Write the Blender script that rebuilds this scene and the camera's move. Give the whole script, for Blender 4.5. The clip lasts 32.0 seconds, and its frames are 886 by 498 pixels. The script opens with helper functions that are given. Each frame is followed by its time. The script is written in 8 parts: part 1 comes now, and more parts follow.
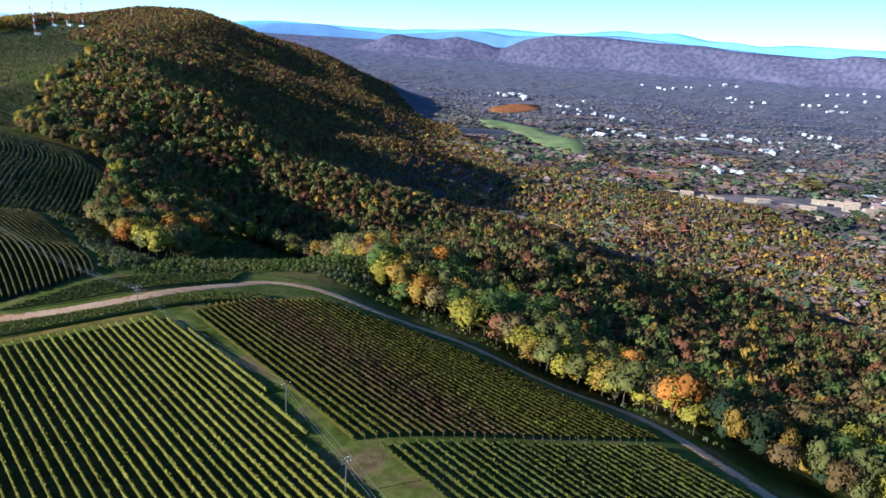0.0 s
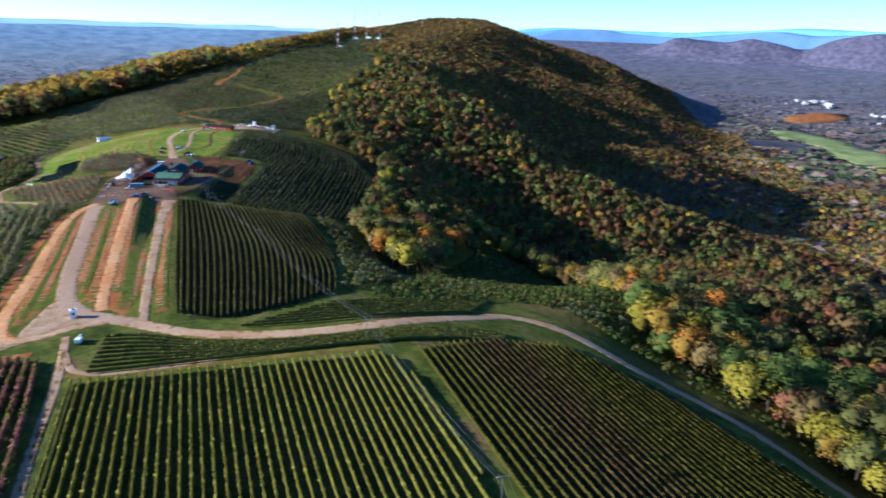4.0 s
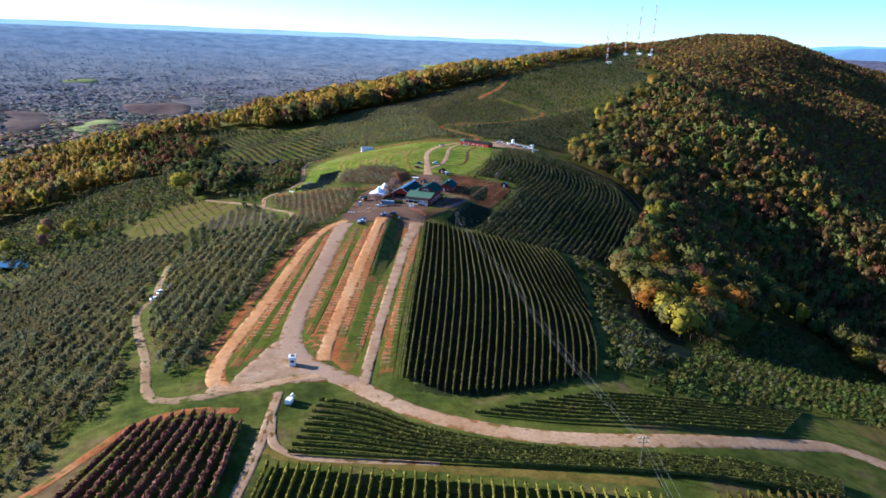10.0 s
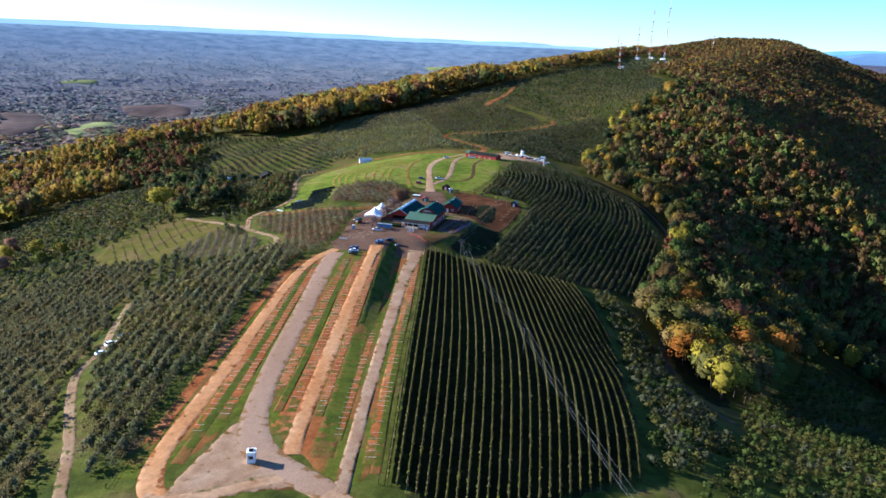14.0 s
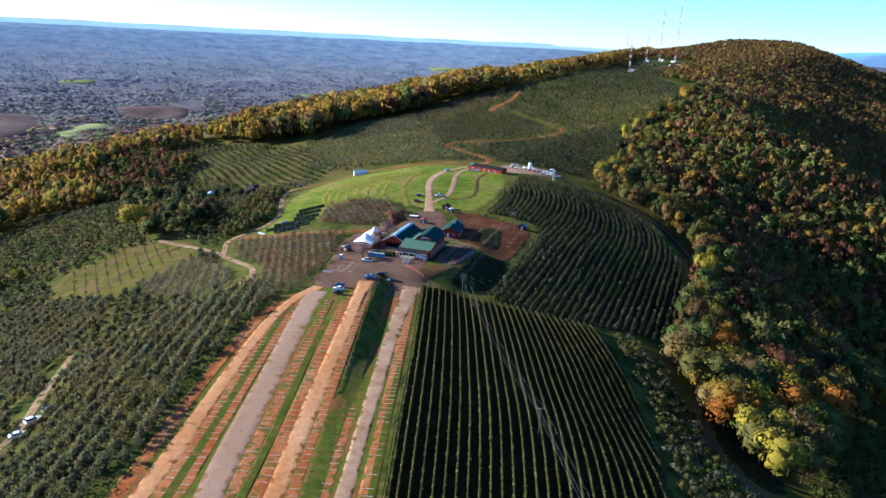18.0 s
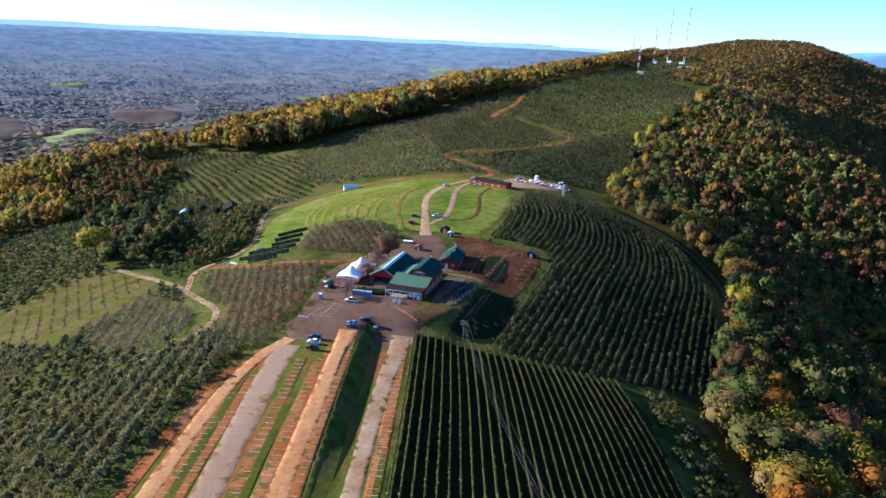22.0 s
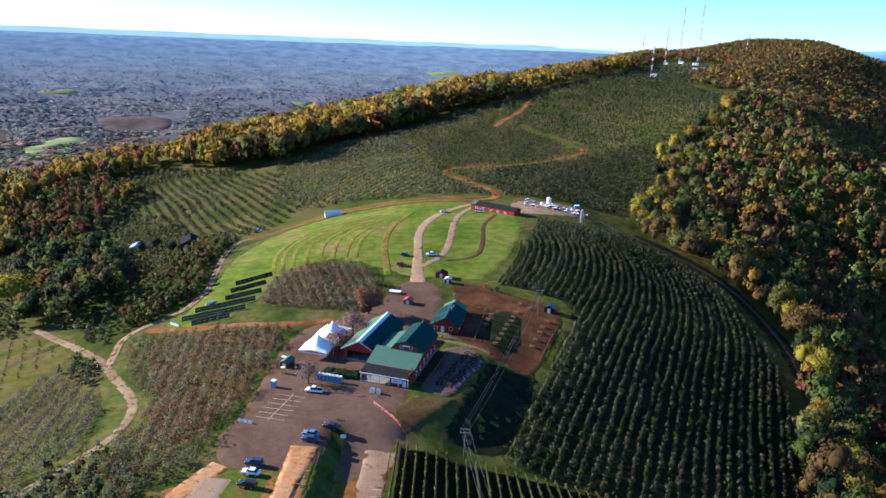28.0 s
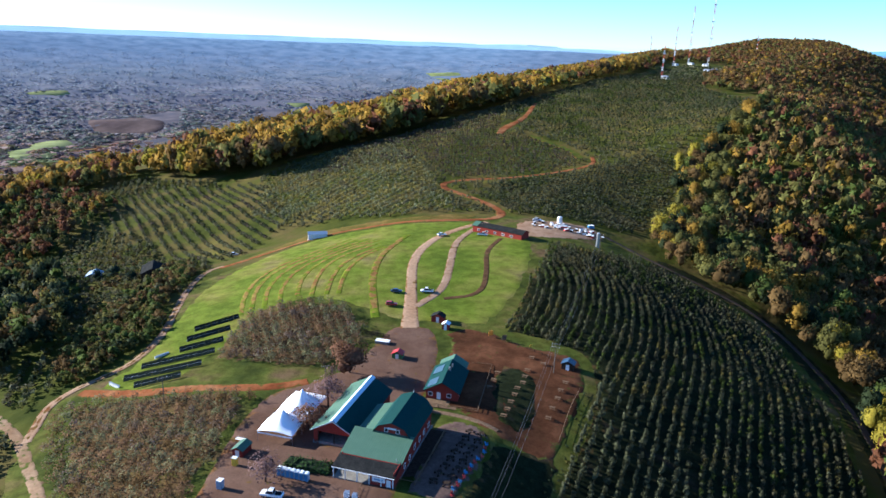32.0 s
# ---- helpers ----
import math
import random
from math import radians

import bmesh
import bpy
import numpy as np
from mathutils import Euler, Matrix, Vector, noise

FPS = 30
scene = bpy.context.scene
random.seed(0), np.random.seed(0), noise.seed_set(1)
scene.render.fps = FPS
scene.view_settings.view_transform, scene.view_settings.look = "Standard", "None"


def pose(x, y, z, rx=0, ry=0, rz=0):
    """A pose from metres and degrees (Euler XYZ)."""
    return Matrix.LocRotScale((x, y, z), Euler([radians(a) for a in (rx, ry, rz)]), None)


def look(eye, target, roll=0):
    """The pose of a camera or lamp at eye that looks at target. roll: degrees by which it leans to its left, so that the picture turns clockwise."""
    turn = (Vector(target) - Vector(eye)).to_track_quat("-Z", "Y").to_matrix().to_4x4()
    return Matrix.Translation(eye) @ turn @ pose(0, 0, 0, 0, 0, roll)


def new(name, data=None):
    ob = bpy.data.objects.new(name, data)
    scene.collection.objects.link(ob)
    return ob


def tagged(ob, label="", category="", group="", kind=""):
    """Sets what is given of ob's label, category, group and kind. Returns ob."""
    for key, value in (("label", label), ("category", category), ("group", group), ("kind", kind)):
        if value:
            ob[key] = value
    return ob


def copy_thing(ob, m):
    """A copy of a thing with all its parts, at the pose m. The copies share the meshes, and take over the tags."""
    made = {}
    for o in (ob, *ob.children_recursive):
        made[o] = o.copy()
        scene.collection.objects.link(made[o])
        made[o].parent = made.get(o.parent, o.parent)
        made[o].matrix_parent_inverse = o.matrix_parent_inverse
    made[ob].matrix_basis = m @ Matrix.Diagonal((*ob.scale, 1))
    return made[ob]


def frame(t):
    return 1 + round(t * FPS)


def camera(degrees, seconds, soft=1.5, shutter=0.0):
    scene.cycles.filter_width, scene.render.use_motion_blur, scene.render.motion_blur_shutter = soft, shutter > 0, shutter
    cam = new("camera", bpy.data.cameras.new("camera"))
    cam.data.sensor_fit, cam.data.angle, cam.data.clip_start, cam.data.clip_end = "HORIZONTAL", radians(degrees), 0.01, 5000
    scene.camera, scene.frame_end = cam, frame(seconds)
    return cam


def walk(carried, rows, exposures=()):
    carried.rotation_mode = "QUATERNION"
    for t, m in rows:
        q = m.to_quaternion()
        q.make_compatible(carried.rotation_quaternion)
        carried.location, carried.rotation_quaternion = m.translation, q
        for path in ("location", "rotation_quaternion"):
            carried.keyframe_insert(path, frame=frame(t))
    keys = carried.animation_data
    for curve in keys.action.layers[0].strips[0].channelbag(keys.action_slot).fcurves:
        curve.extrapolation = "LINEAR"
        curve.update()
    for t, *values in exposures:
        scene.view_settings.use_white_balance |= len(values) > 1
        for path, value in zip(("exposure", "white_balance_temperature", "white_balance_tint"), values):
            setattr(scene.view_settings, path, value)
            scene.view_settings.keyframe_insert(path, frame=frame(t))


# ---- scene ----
cam = camera(63.8, 32.0, soft=1.6, shutter=0.4)
EXPOSURE = 1.66
PATH = [
    (0, (16.94, -480.71, 102.44), (80.84, -409.71, 74.00), 3.61),
    (1, (26.21, -470.66, 102.30), (90.06, -399.61, 73.87), 3.61),
    (2, (34.85, -461.06, 102.58), (99.05, -390.26, 74.45), 3.71),
    (2.5, (37.86, -457.49, 102.74), (102.31, -386.89, 74.62), 3.80),
    (3, (40.01, -453.14, 102.23), (96.71, -376.34, 73.45), 3.18),
    (3.5, (41.43, -449.87, 102.41), (86.53, -365.82, 73.22), 2.56),
    (4, (42.97, -446.07, 102.36), (75.72, -356.47, 72.93), 1.92),
    (4.5, (43.73, -442.07, 102.23), (63.98, -348.87, 72.61), 1.46),
    (6.5, (45.08, -422.33, 100.08), (46.73, -326.68, 70.86), 1.29),
    (8, (45.38, -406.28, 100.09), (46.13, -310.58, 71.10), 1.69),
    (9, (45.40, -394.26, 99.76), (45.75, -298.51, 70.91), 2.09),
    (11, (45.44, -370.04, 100.20), (45.24, -274.24, 71.49), 2.69),
    (13, (45.31, -344.79, 100.83), (44.86, -248.99, 72.27), 2.79),
    (14.5, (45.26, -325.96, 101.33), (44.66, -230.11, 72.77), 2.79),
    (16.5, (45.77, -301.76, 102.81), (44.92, -205.96, 74.20), 2.89),
    (19, (45.85, -269.06, 103.74), (44.90, -173.26, 75.12), 2.99),
    (21, (45.88, -241.72, 103.84), (44.88, -145.92, 75.27), 2.89),
    (23, (46.08, -216.10, 102.84), (44.98, -120.20, 74.47), 2.69),
    (25.5, (46.46, -183.66, 102.10), (45.21, -87.71, 73.97), 2.29),
    (27.5, (46.71, -157.20, 102.29), (45.46, -61.25, 74.17), 2.29),
    (28, (46.79, -151.05, 102.80), (45.49, -55.10, 74.58), 2.29),
    (30, (46.87, -124.92, 102.69), (45.52, -28.97, 74.56), 2.19),
    (32, (46.64, -98.96, 103.08), (45.34, -3.05, 74.86), 2.29),
]
walk(cam, [(t, look(e, g, r)) for t, e, g, r in PATH], [(0, EXPOSURE, 4980, 5), (3, EXPOSURE, 4980, 5), (7, EXPOSURE, 5320, 8), (32, EXPOSURE, 5320, 8)])

# ---- sky, sun, exposure ----
SUN_FROM = Vector((-0.93, 0.28, 0.352)).normalized()
world = bpy.data.worlds.new("autumn_sky")
scene.world = world
world.use_nodes = True
wn = world.node_tree.nodes
wn.clear()
sky = wn.new("ShaderNodeTexSky")
sky.sky_type, sky.sun_disc = "NISHITA", False
sky.sun_elevation, sky.sun_rotation = math.asin(SUN_FROM.z), math.atan2(SUN_FROM.x, SUN_FROM.y)
sky.altitude, sky.air_density, sky.dust_density, sky.ozone_density = 300, 0.9, 0.0, 6.0
back = wn.new("ShaderNodeBackground")
back.inputs["Strength"].default_value = 0.080
wout = wn.new("ShaderNodeOutputWorld")
world.node_tree.links.new(sky.outputs[0], back.inputs["Color"])
world.node_tree.links.new(back.outputs[0], wout.inputs["Surface"])
sun = bpy.data.lights.new("sun", "SUN")
sun.energy, sun.angle, sun.color = 5.0, radians(0.6), (1.0, 0.88, 0.72)
new("sun", sun).matrix_world = look(SUN_FROM * 500, (0, 0, 0))


# ---- the shape of the land ----
# The landform: cross-sections of the ridge from south to north.
# y, crest x, crest z, flat half-width and slope to the west, the same to the east
RIDGE = np.array([
    (-900, 80, -10, 80, .17, 60, .28), (-600, 70, 0, 80, .17, 60, .28), (-400, 60, 3, 70, .14, 66, .27),
    (-300, 60, 2.5, 70, .12, 62, .31), (-235, 50, 1.5, 60, .13, 64, .26), (-190, 30, 1.5, 55, .13, 70, .24),
    (-85, 10, 0, 58, .27, 55, .38), (0, 10, 0, 36, .20, 24, .23), (65, 12, -3.5, 24, .21, 56, .28),
    (130, 20, -4.5, 68, .18, 85, .26), (185, 37, 2, 42, .17, 70, .27), (250, 50, 5, 45, .17, 55, .28),
    (320, 60, 1, 28, .20, 42, .22), (400, 60, 4, 60, .18, 60, .16), (500, 100, 13, 90, .16, 130, .24),
    (600, 190, 28, 105, .16, 150, .28), (826, 300, 60, 70, .20, 120, .28), (1200, 480, 72, 90, .18, 160, .28),
    (1500, 700, 92, 90, .18, 180, .28), (1805, 882, 116, 60, .2, 90, .28), (2100, 950, 76, 60, .22, 90, .28),
    (2600, 1000, -70, 60, .2, 90, .3), (3200, 1000, -300, 60, .2, 90, .3)])
EYE = (45.0, -250.0, 100.0)
TILT = 0.019  # the land is sheared up eastwards to fit the camera's roll and horizon
SPUR = [(330, 490, 8), (402, 344, 24), (440, 270, 24), (520, 170, 36), (620, 60, 32), (740, -60, 14)]
KNOTS = np.arange(-900.0, 3201.0, 10.0)
_w = np.exp(-0.5 * (np.arange(-9, 10) / 3.2) ** 2)
_w /= _w.sum()
LOFT = [np.convolve(np.pad(np.interp(KNOTS, RIDGE[:, 0], RIDGE[:, c]), 9, mode="edge"), _w, "valid") for c in range(1, 7)]


def soft(u, k):
    """A smooth max(u, 0), rounded over k metres."""
    return k * np.logaddexp(0.0, u / k)


def step(u, k):
    """A smooth step from 0 to 1, over about k metres."""
    return 1.0 / (1.0 + np.exp(-np.clip(u / k, -40, 40)))


def waves(x, y, size, seed):
    """Smooth uneven ground of about that wavelength, from -1 to 1."""
    rng, out = np.random.default_rng(seed), 0.0
    for k in range(7):
        a, p, s = rng.uniform(0, 6.283), rng.uniform(0, 6.283), size * rng.uniform(0.6, 1.5)
        out = out + np.sin((x * np.cos(a) + y * np.sin(a)) * 6.283 / s + p)
    return out / 3.5


def land(x, y):
    """The true height of the land in metres."""
    sx, zc, wl, sl, wr, sr = (np.interp(y, KNOTS, c) for c in LOFT)
    u = x - sx
    west, east = soft(-u - wl, 9.0), soft(u - wr, 9.0)
    eased = np.clip(soft(east - 110, 20.0), 0, 170) * 0.42 * step(-70 - y, 25.0)
    z = zc - west * sl - (east - eased) * sr
    # the brow of the front vineyard, steepened to fit the shade the camera sees
    z = z - 0.19 * np.clip(soft(u - 136, 7.0), 0, 60) * step(-212 - y, 16.0) * step(y + 700, 40.0)
    z = z + 33 * np.exp(-((x - 335) / 105) ** 2 - ((y - 490) / 150) ** 2)
    z = z + 13 * np.exp(-((x - 228) / 55) ** 2 - ((y + 150) / 58) ** 2)
    # the wooded spur that runs down from the hill, and the hollow before it
    for (xa, ya, ha), (xb, yb, hb) in zip(SPUR, SPUR[1:]):
        f = np.clip(((x - xa) * (xb - xa) + (y - ya) * (yb - ya)) / ((xb - xa) ** 2 + (yb - ya) ** 2), 0, 1)
        d2 = (x - xa - f * (xb - xa)) ** 2 + (y - ya - f * (yb - ya)) ** 2
        rise = (ha + (hb - ha) * f) * np.exp(-d2 / 72.0 ** 2)
        top = rise if (xa, ya) == SPUR[0][:2] else np.maximum(top, rise)
    z = z + top
    z = z + 13 * np.exp(-((x - 490) / 120) ** 2 - ((y - 660) / 130) ** 2) + 9 * np.exp(-((x - 232) / 60) ** 2 - ((y - 352) / 70) ** 2)
    z = z - 40 * np.exp(-((x - 335) / 75) ** 2 - ((y - 95) / 135) ** 2)
    # the cut bank between the parking lanes and the vineyard
    brink = np.where(x < 30, 24.0, 24 + (x - 30) * 0.75)
    z = z - 3.6 * step(x - 17.0, 0.9) * step(y + 85, 12.0) * step(brink - y, 3.0) * step(78 - x, 14.0)
    # the steep lawn below the patio
    z = z - 3.4 * step(x - 51 - 0.26 * (y - 30), 2.6) * step(y - 12, 6.0) * step(100 - y, 6.0) * step(100 - x, 12.0)
    rough = np.clip((west + east) / 150.0, 0, 1)
    z = z + rough * (5.0 * waves(x, y, 260, 3) + 1.5 * waves(x, y, 90, 5)) + 10 * np.clip((east - 120) / 200, 0, 1) * waves(x, y, 420, 8)
    calm = np.clip(1.5 - np.hypot(x - 45, y + 250) / 4200.0, 0, 1)
    floor = -149.0 - 11.0 * np.tanh(u / 350.0) + calm * (14 * waves(x, y, 900, 11) + 8 * waves(x, y, 330, 12))
    return floor + soft(z - floor, 14.0) + TILT * 900 * np.tanh((x - 45) / 900)


def ground(x, y):
    """The height of the ground sheet: beyond 2 km the land is drawn together towards the horizon."""
    x, y = np.asarray(x, float), np.asarray(y, float)
    dx, dy = x - EYE[0], y - EYE[1]
    near = np.maximum(np.hypot(dx, dy), 1.0)
    true = np.where(near < 2000, near, 4e6 / (4000 - np.minimum(near, 3940)))
    k = true / near
    z = land(EYE[0] + dx * k, EYE[1] + dy * k) - true ** 2 / 1.27e7 * (true > 2000) * np.clip((true - 2000) / 2000, 0, 1)
    return EYE[2] + (z - EYE[2]) / k


# ---- builders ----
RNG = np.random.default_rng(7)


def shader(name, rough=0.85, metal=0.0):
    m = bpy.data.materials.new(name)
    m.use_nodes = True
    b = m.node_tree.nodes["Principled BSDF"]
    b.inputs["Roughness"].default_value, b.inputs["Metallic"].default_value = rough, metal
    b.inputs["Specular IOR Level"].default_value = 0.02 if rough > 0.68 else 0.3
    return m, m.node_tree.nodes, m.node_tree.links, b


def noise_fac(n, l, scale, detail=4.0, stretch=None):
    geo, tex = n.new("ShaderNodeNewGeometry"), n.new("ShaderNodeTexNoise")
    tex.inputs["Scale"].default_value, tex.inputs["Detail"].default_value = scale, detail
    if stretch:
        mp = n.new("ShaderNodeMapping")
        mp.inputs["Rotation"].default_value = (0, 0, stretch[1])
        mp.inputs["Scale"].default_value = stretch[0]
        l.new(geo.outputs["Position"], mp.inputs["Vector"])
        l.new(mp.outputs["Vector"], tex.inputs["Vector"])
    else:
        l.new(geo.outputs["Position"], tex.inputs["Vector"])
    return tex.outputs["Fac"]


def ramp(n, l, fac, stops):
    r = n.new("ShaderNodeValToRGB")
    while len(r.color_ramp.elements) < len(stops):
        r.color_ramp.elements.new(0.5)
    for e, (p, c) in zip(r.color_ramp.elements, stops):
        e.position, e.color = p, (*c, 1)
    l.new(fac, r.inputs["Fac"])
    return r.outputs["Color"]


def mixed(n, l, fac, a, b, mode="MIX"):
    m = n.new("ShaderNodeMix")
    m.data_type, m.blend_type = "RGBA", mode
    for sock, v in ((m.inputs[0], fac), (m.inputs[6], a), (m.inputs[7], b)):
        if isinstance(v, (int, float)):
            sock.default_value = v
        elif isinstance(v, tuple):
            sock.default_value = (*v, 1)
        else:
            l.new(v, sock)
    return m.outputs[2]


def earth(name, stops, scale, fine=1.5, rough=0.95, bump=0.3, stretch=None, lift=0.15, verge=None, mottle=0.6):
    """A ground or wall surface: broad patches from stops, fine grain over them, relief; verge: what creeps in over its worn edges."""
    m, n, l, b = shader(name, rough)
    col = ramp(n, l, noise_fac(n, l, scale, 5.0, stretch), [(p, tuple(0.72 * v for v in c)) for p, c in stops])
    if verge:
        at, wear = n.new("ShaderNodeAttribute"), n.new("ShaderNodeMath")
        at.attribute_name = "verge"
        wear.operation = "MULTIPLY_ADD"
        l.new(noise_fac(n, l, 0.35, 6.0), wear.inputs[0])
        wear.inputs[1].default_value = 2.2
        l.new(at.outputs["Fac"], wear.inputs[2])
        over = ramp(n, l, noise_fac(n, l, 0.2, 5.0), [(0.35, tuple(0.72 * v for v in verge[0])), (0.65, tuple(0.72 * v for v in verge[1]))])
        cut = n.new("ShaderNodeMapRange")
        cut.inputs["From Min"].default_value, cut.inputs["From Max"].default_value = 1.42, 1.62
        l.new(wear.outputs[0], cut.inputs["Value"])
        col = mixed(n, l, ramp(n, l, cut.outputs[0], [(0.0, (0, 0, 0)), (1.0, (1, 1, 1))]), col, over)
    grain = noise_fac(n, l, fine, 3.0)
    mid = noise_fac(n, l, math.sqrt(scale * fine), 4.0)
    col = mixed(n, l, 0.55, col, ramp(n, l, grain, [(0.3, (0.45,) * 3), (0.7, (1.0,) * 3)]), "MULTIPLY")
    col = mixed(n, l, mottle, col, ramp(n, l, mid, [(0.36, (0.62, 0.60, 0.56)), (0.62, (1.12, 1.1, 1.05))]), "MULTIPLY")
    l.new(col, b.inputs["Base Color"])
    if bump:
        bp = n.new("ShaderNodeBump")
        bp.inputs["Strength"].default_value, bp.inputs["Distance"].default_value = bump, lift
        l.new(grain, bp.inputs["Height"])
        l.new(bp.outputs["Normal"], b.inputs["Normal"])
    return m


def plain(name, colour, rough=0.6, metal=0.0, vary=0.25, scale=3.0):
    m, n, l, b = shader(name, rough, metal)
    dark = tuple(c * (1 - vary) for c in colour)
    l.new(ramp(n, l, noise_fac(n, l, scale, 4.0), [(0.3, dark), (0.7, colour)]), b.inputs["Base Color"])
    return m


def leafy(name, stops=None, glow=0.3):
    """Foliage: the colour of each tree from its mesh ("tint"), or by chance from stops for each object."""
    m, n, l, b = shader(name, 0.7)
    if stops:
        info = n.new("ShaderNodeObjectInfo")
        col = ramp(n, l, info.outputs["Random"], stops)
    else:
        at = n.new("ShaderNodeAttribute")
        at.attribute_name = "tint"
        col = at.outputs["Color"]
    geo = n.new("ShaderNodeNewGeometry")
    var = ramp(n, l, geo.outputs["Random Per Island"], [(0.0, (0.80, 0.79, 0.76)), (0.6, (1.0, 1.0, 1.0)), (1.0, (1.16, 1.12, 1.0))])
    col = mixed(n, l, 1.0, col, var, "MULTIPLY")
    col = mixed(n, l, 0.85, col, ramp(n, l, noise_fac(n, l, 1.6, 3.0), [(0.34, (0.52, 0.52, 0.50)), (0.64, (0.92, 0.92, 0.88))]), "MULTIPLY")
    l.new(col, b.inputs["Base Color"])
    tr, mx = n.new("ShaderNodeBsdfTranslucent"), n.new("ShaderNodeMixShader")
    mx.inputs[0].default_value = glow
    l.new(col, tr.inputs["Color"])
    l.new(b.outputs[0], mx.inputs[1])
    l.new(tr.outputs[0], mx.inputs[2])
    l.new(mx.outputs[0], n["Material Output"].inputs["Surface"])
    return m


def mesh_of(name, verts, faces, material, tint=None, smooth=False, normals=None, verge=None):
    """A mesh from arrays; faces: one array (n, 3) or (n, 4), or several."""
    verts = np.asarray(verts, np.float32)
    groups = [np.asarray(f, np.int32) for f in (faces if isinstance(faces, (list, tuple)) else [faces]) if len(f)]
    me = bpy.data.meshes.new(name)
    loops = np.concatenate([g.ravel() for g in groups])
    sizes = np.concatenate([np.full(len(g), g.shape[1], np.int32) for g in groups])
    me.vertices.add(len(verts))
    me.vertices.foreach_set("co", verts.ravel())
    me.loops.add(len(loops))
    me.loops.foreach_set("vertex_index", loops)
    me.polygons.add(len(sizes))
    me.polygons.foreach_set("loop_start", np.r_[0, np.cumsum(sizes)[:-1]].astype(np.int32))
    if tint is not None:
        at = me.attributes.new("tint", "FLOAT_COLOR", "POINT")
        at.data.foreach_set("color", np.c_[tint, np.ones(len(tint))].astype(np.float32).ravel())
    me.update(calc_edges=True)
    me.validate()
    if smooth:
        me.polygons.foreach_set("use_smooth", np.ones(len(sizes), bool))
    if normals is not None:
        me.polygons.foreach_set("use_smooth", np.ones(len(sizes), bool))
        me.attributes.new("custom_normal", "FLOAT_VECTOR", "POINT").data.foreach_set("vector", np.asarray(normals, np.float32).ravel())
    if verge is not None:
        me.attributes.new("verge", "FLOAT", "POINT").data.foreach_set("value", np.asarray(verge, np.float32))
    me.materials.append(material)
    return me


def part(name, bm, material, parent, label=""):
    me = bpy.data.meshes.new(name)
    bm.to_mesh(me)
    bm.free()
    me.materials.append(material)
    ob = new(name, me)
    ob.parent = parent
    return tagged(ob, label)


def box(bm, x0, x1, y0, y1, z0, z1, bevel=0.0):
    vs = bmesh.ops.create_cube(bm, size=1.0, matrix=Matrix.Translation(((x0 + x1) / 2, (y0 + y1) / 2, (z0 + z1) / 2)) @ Matrix.Diagonal((x1 - x0, y1 - y0, z1 - z0, 1)))["verts"]
    if bevel:
        es = list({e for v in vs for e in v.link_edges})
        bmesh.ops.bevel(bm, geom=es, offset=bevel, segments=2, affect="EDGES", profile=0.6)
    return bm


def boxed(*a, bevel=0.0):
    return box(bmesh.new(), *a, bevel=bevel)


def rod(bm, a, b, r0, r1=None, sides=6):
    a, b = Vector(a), Vector(b)
    d = b - a
    m = Matrix.Translation((a + b) / 2) @ d.to_track_quat("Z", "Y").to_matrix().to_4x4()
    bmesh.ops.create_cone(bm, cap_ends=True, segments=sides, radius1=r0, radius2=r0 if r1 is None else r1, depth=d.length, matrix=m)
    return bm


def prism(bm, outline, y0, y1, axis="y"):
    """A solid with that outline in x, z, from y0 to y1."""
    put = (lambda u, w, s: (u, s, w)) if axis == "y" else (lambda u, w, s: (s, u, w)) if axis == "x" else (lambda u, w, s: (u, w, s))
    a = [bm.verts.new(put(u, w, y0)) for u, w in outline]
    b = [bm.verts.new(put(u, w, y1)) for u, w in outline]
    bm.faces.new(a)
    bm.faces.new(b[::-1])
    for i in range(len(a)):
        j = (i + 1) % len(a)
        bm.faces.new((a[i], b[i], b[j], a[j]))
    bmesh.ops.recalc_face_normals(bm, faces=bm.faces)
    return bm


def thing(name, m, label, category, group="", kind=""):
    ob = new(name)
    ob.matrix_world = m
    return tagged(ob, label, category, group, kind)


def on_ground(x, y, turn=0.0, up=0.0):
    return pose(x, y, float(ground(x, y)) + up, 0, 0, turn)


def along(line, step):
    """Points every step metres along a smooth curve through the corners of line."""
    p = np.array(line, float)
    for _ in range(3):
        q = np.empty((2 * len(p), p.shape[1]))
        q[0::2][:-1], q[1::2][:-1] = 0.75 * p[:-1] + 0.25 * p[1:], 0.25 * p[:-1] + 0.75 * p[1:]
        p = np.vstack([p[:1], q[:-2], p[-1:]])
    d = np.r_[0, np.cumsum(np.hypot(*np.diff(p[:, :2], axis=0).T))]
    s = np.linspace(0, d[-1], max(3, int(d[-1] / step) + 1))
    return np.stack([np.interp(s, d, p[:, k]) for k in range(p.shape[1])], 1)


ROADS, SHEETS = [], []


def off_roads(x, y, spare=1.8):
    """True where a place keeps clear of every road."""
    ok = np.ones(len(x), bool)
    for pts, half in ROADS:
        for a in range(0, len(x), 4000):
            s = slice(a, a + 4000)
            d = np.hypot(x[s, None] - pts[None, :, 0], y[s, None] - pts[None, :, 1])
            ok[s] &= (d - half[None] - spare).min(1) > 0
    return ok


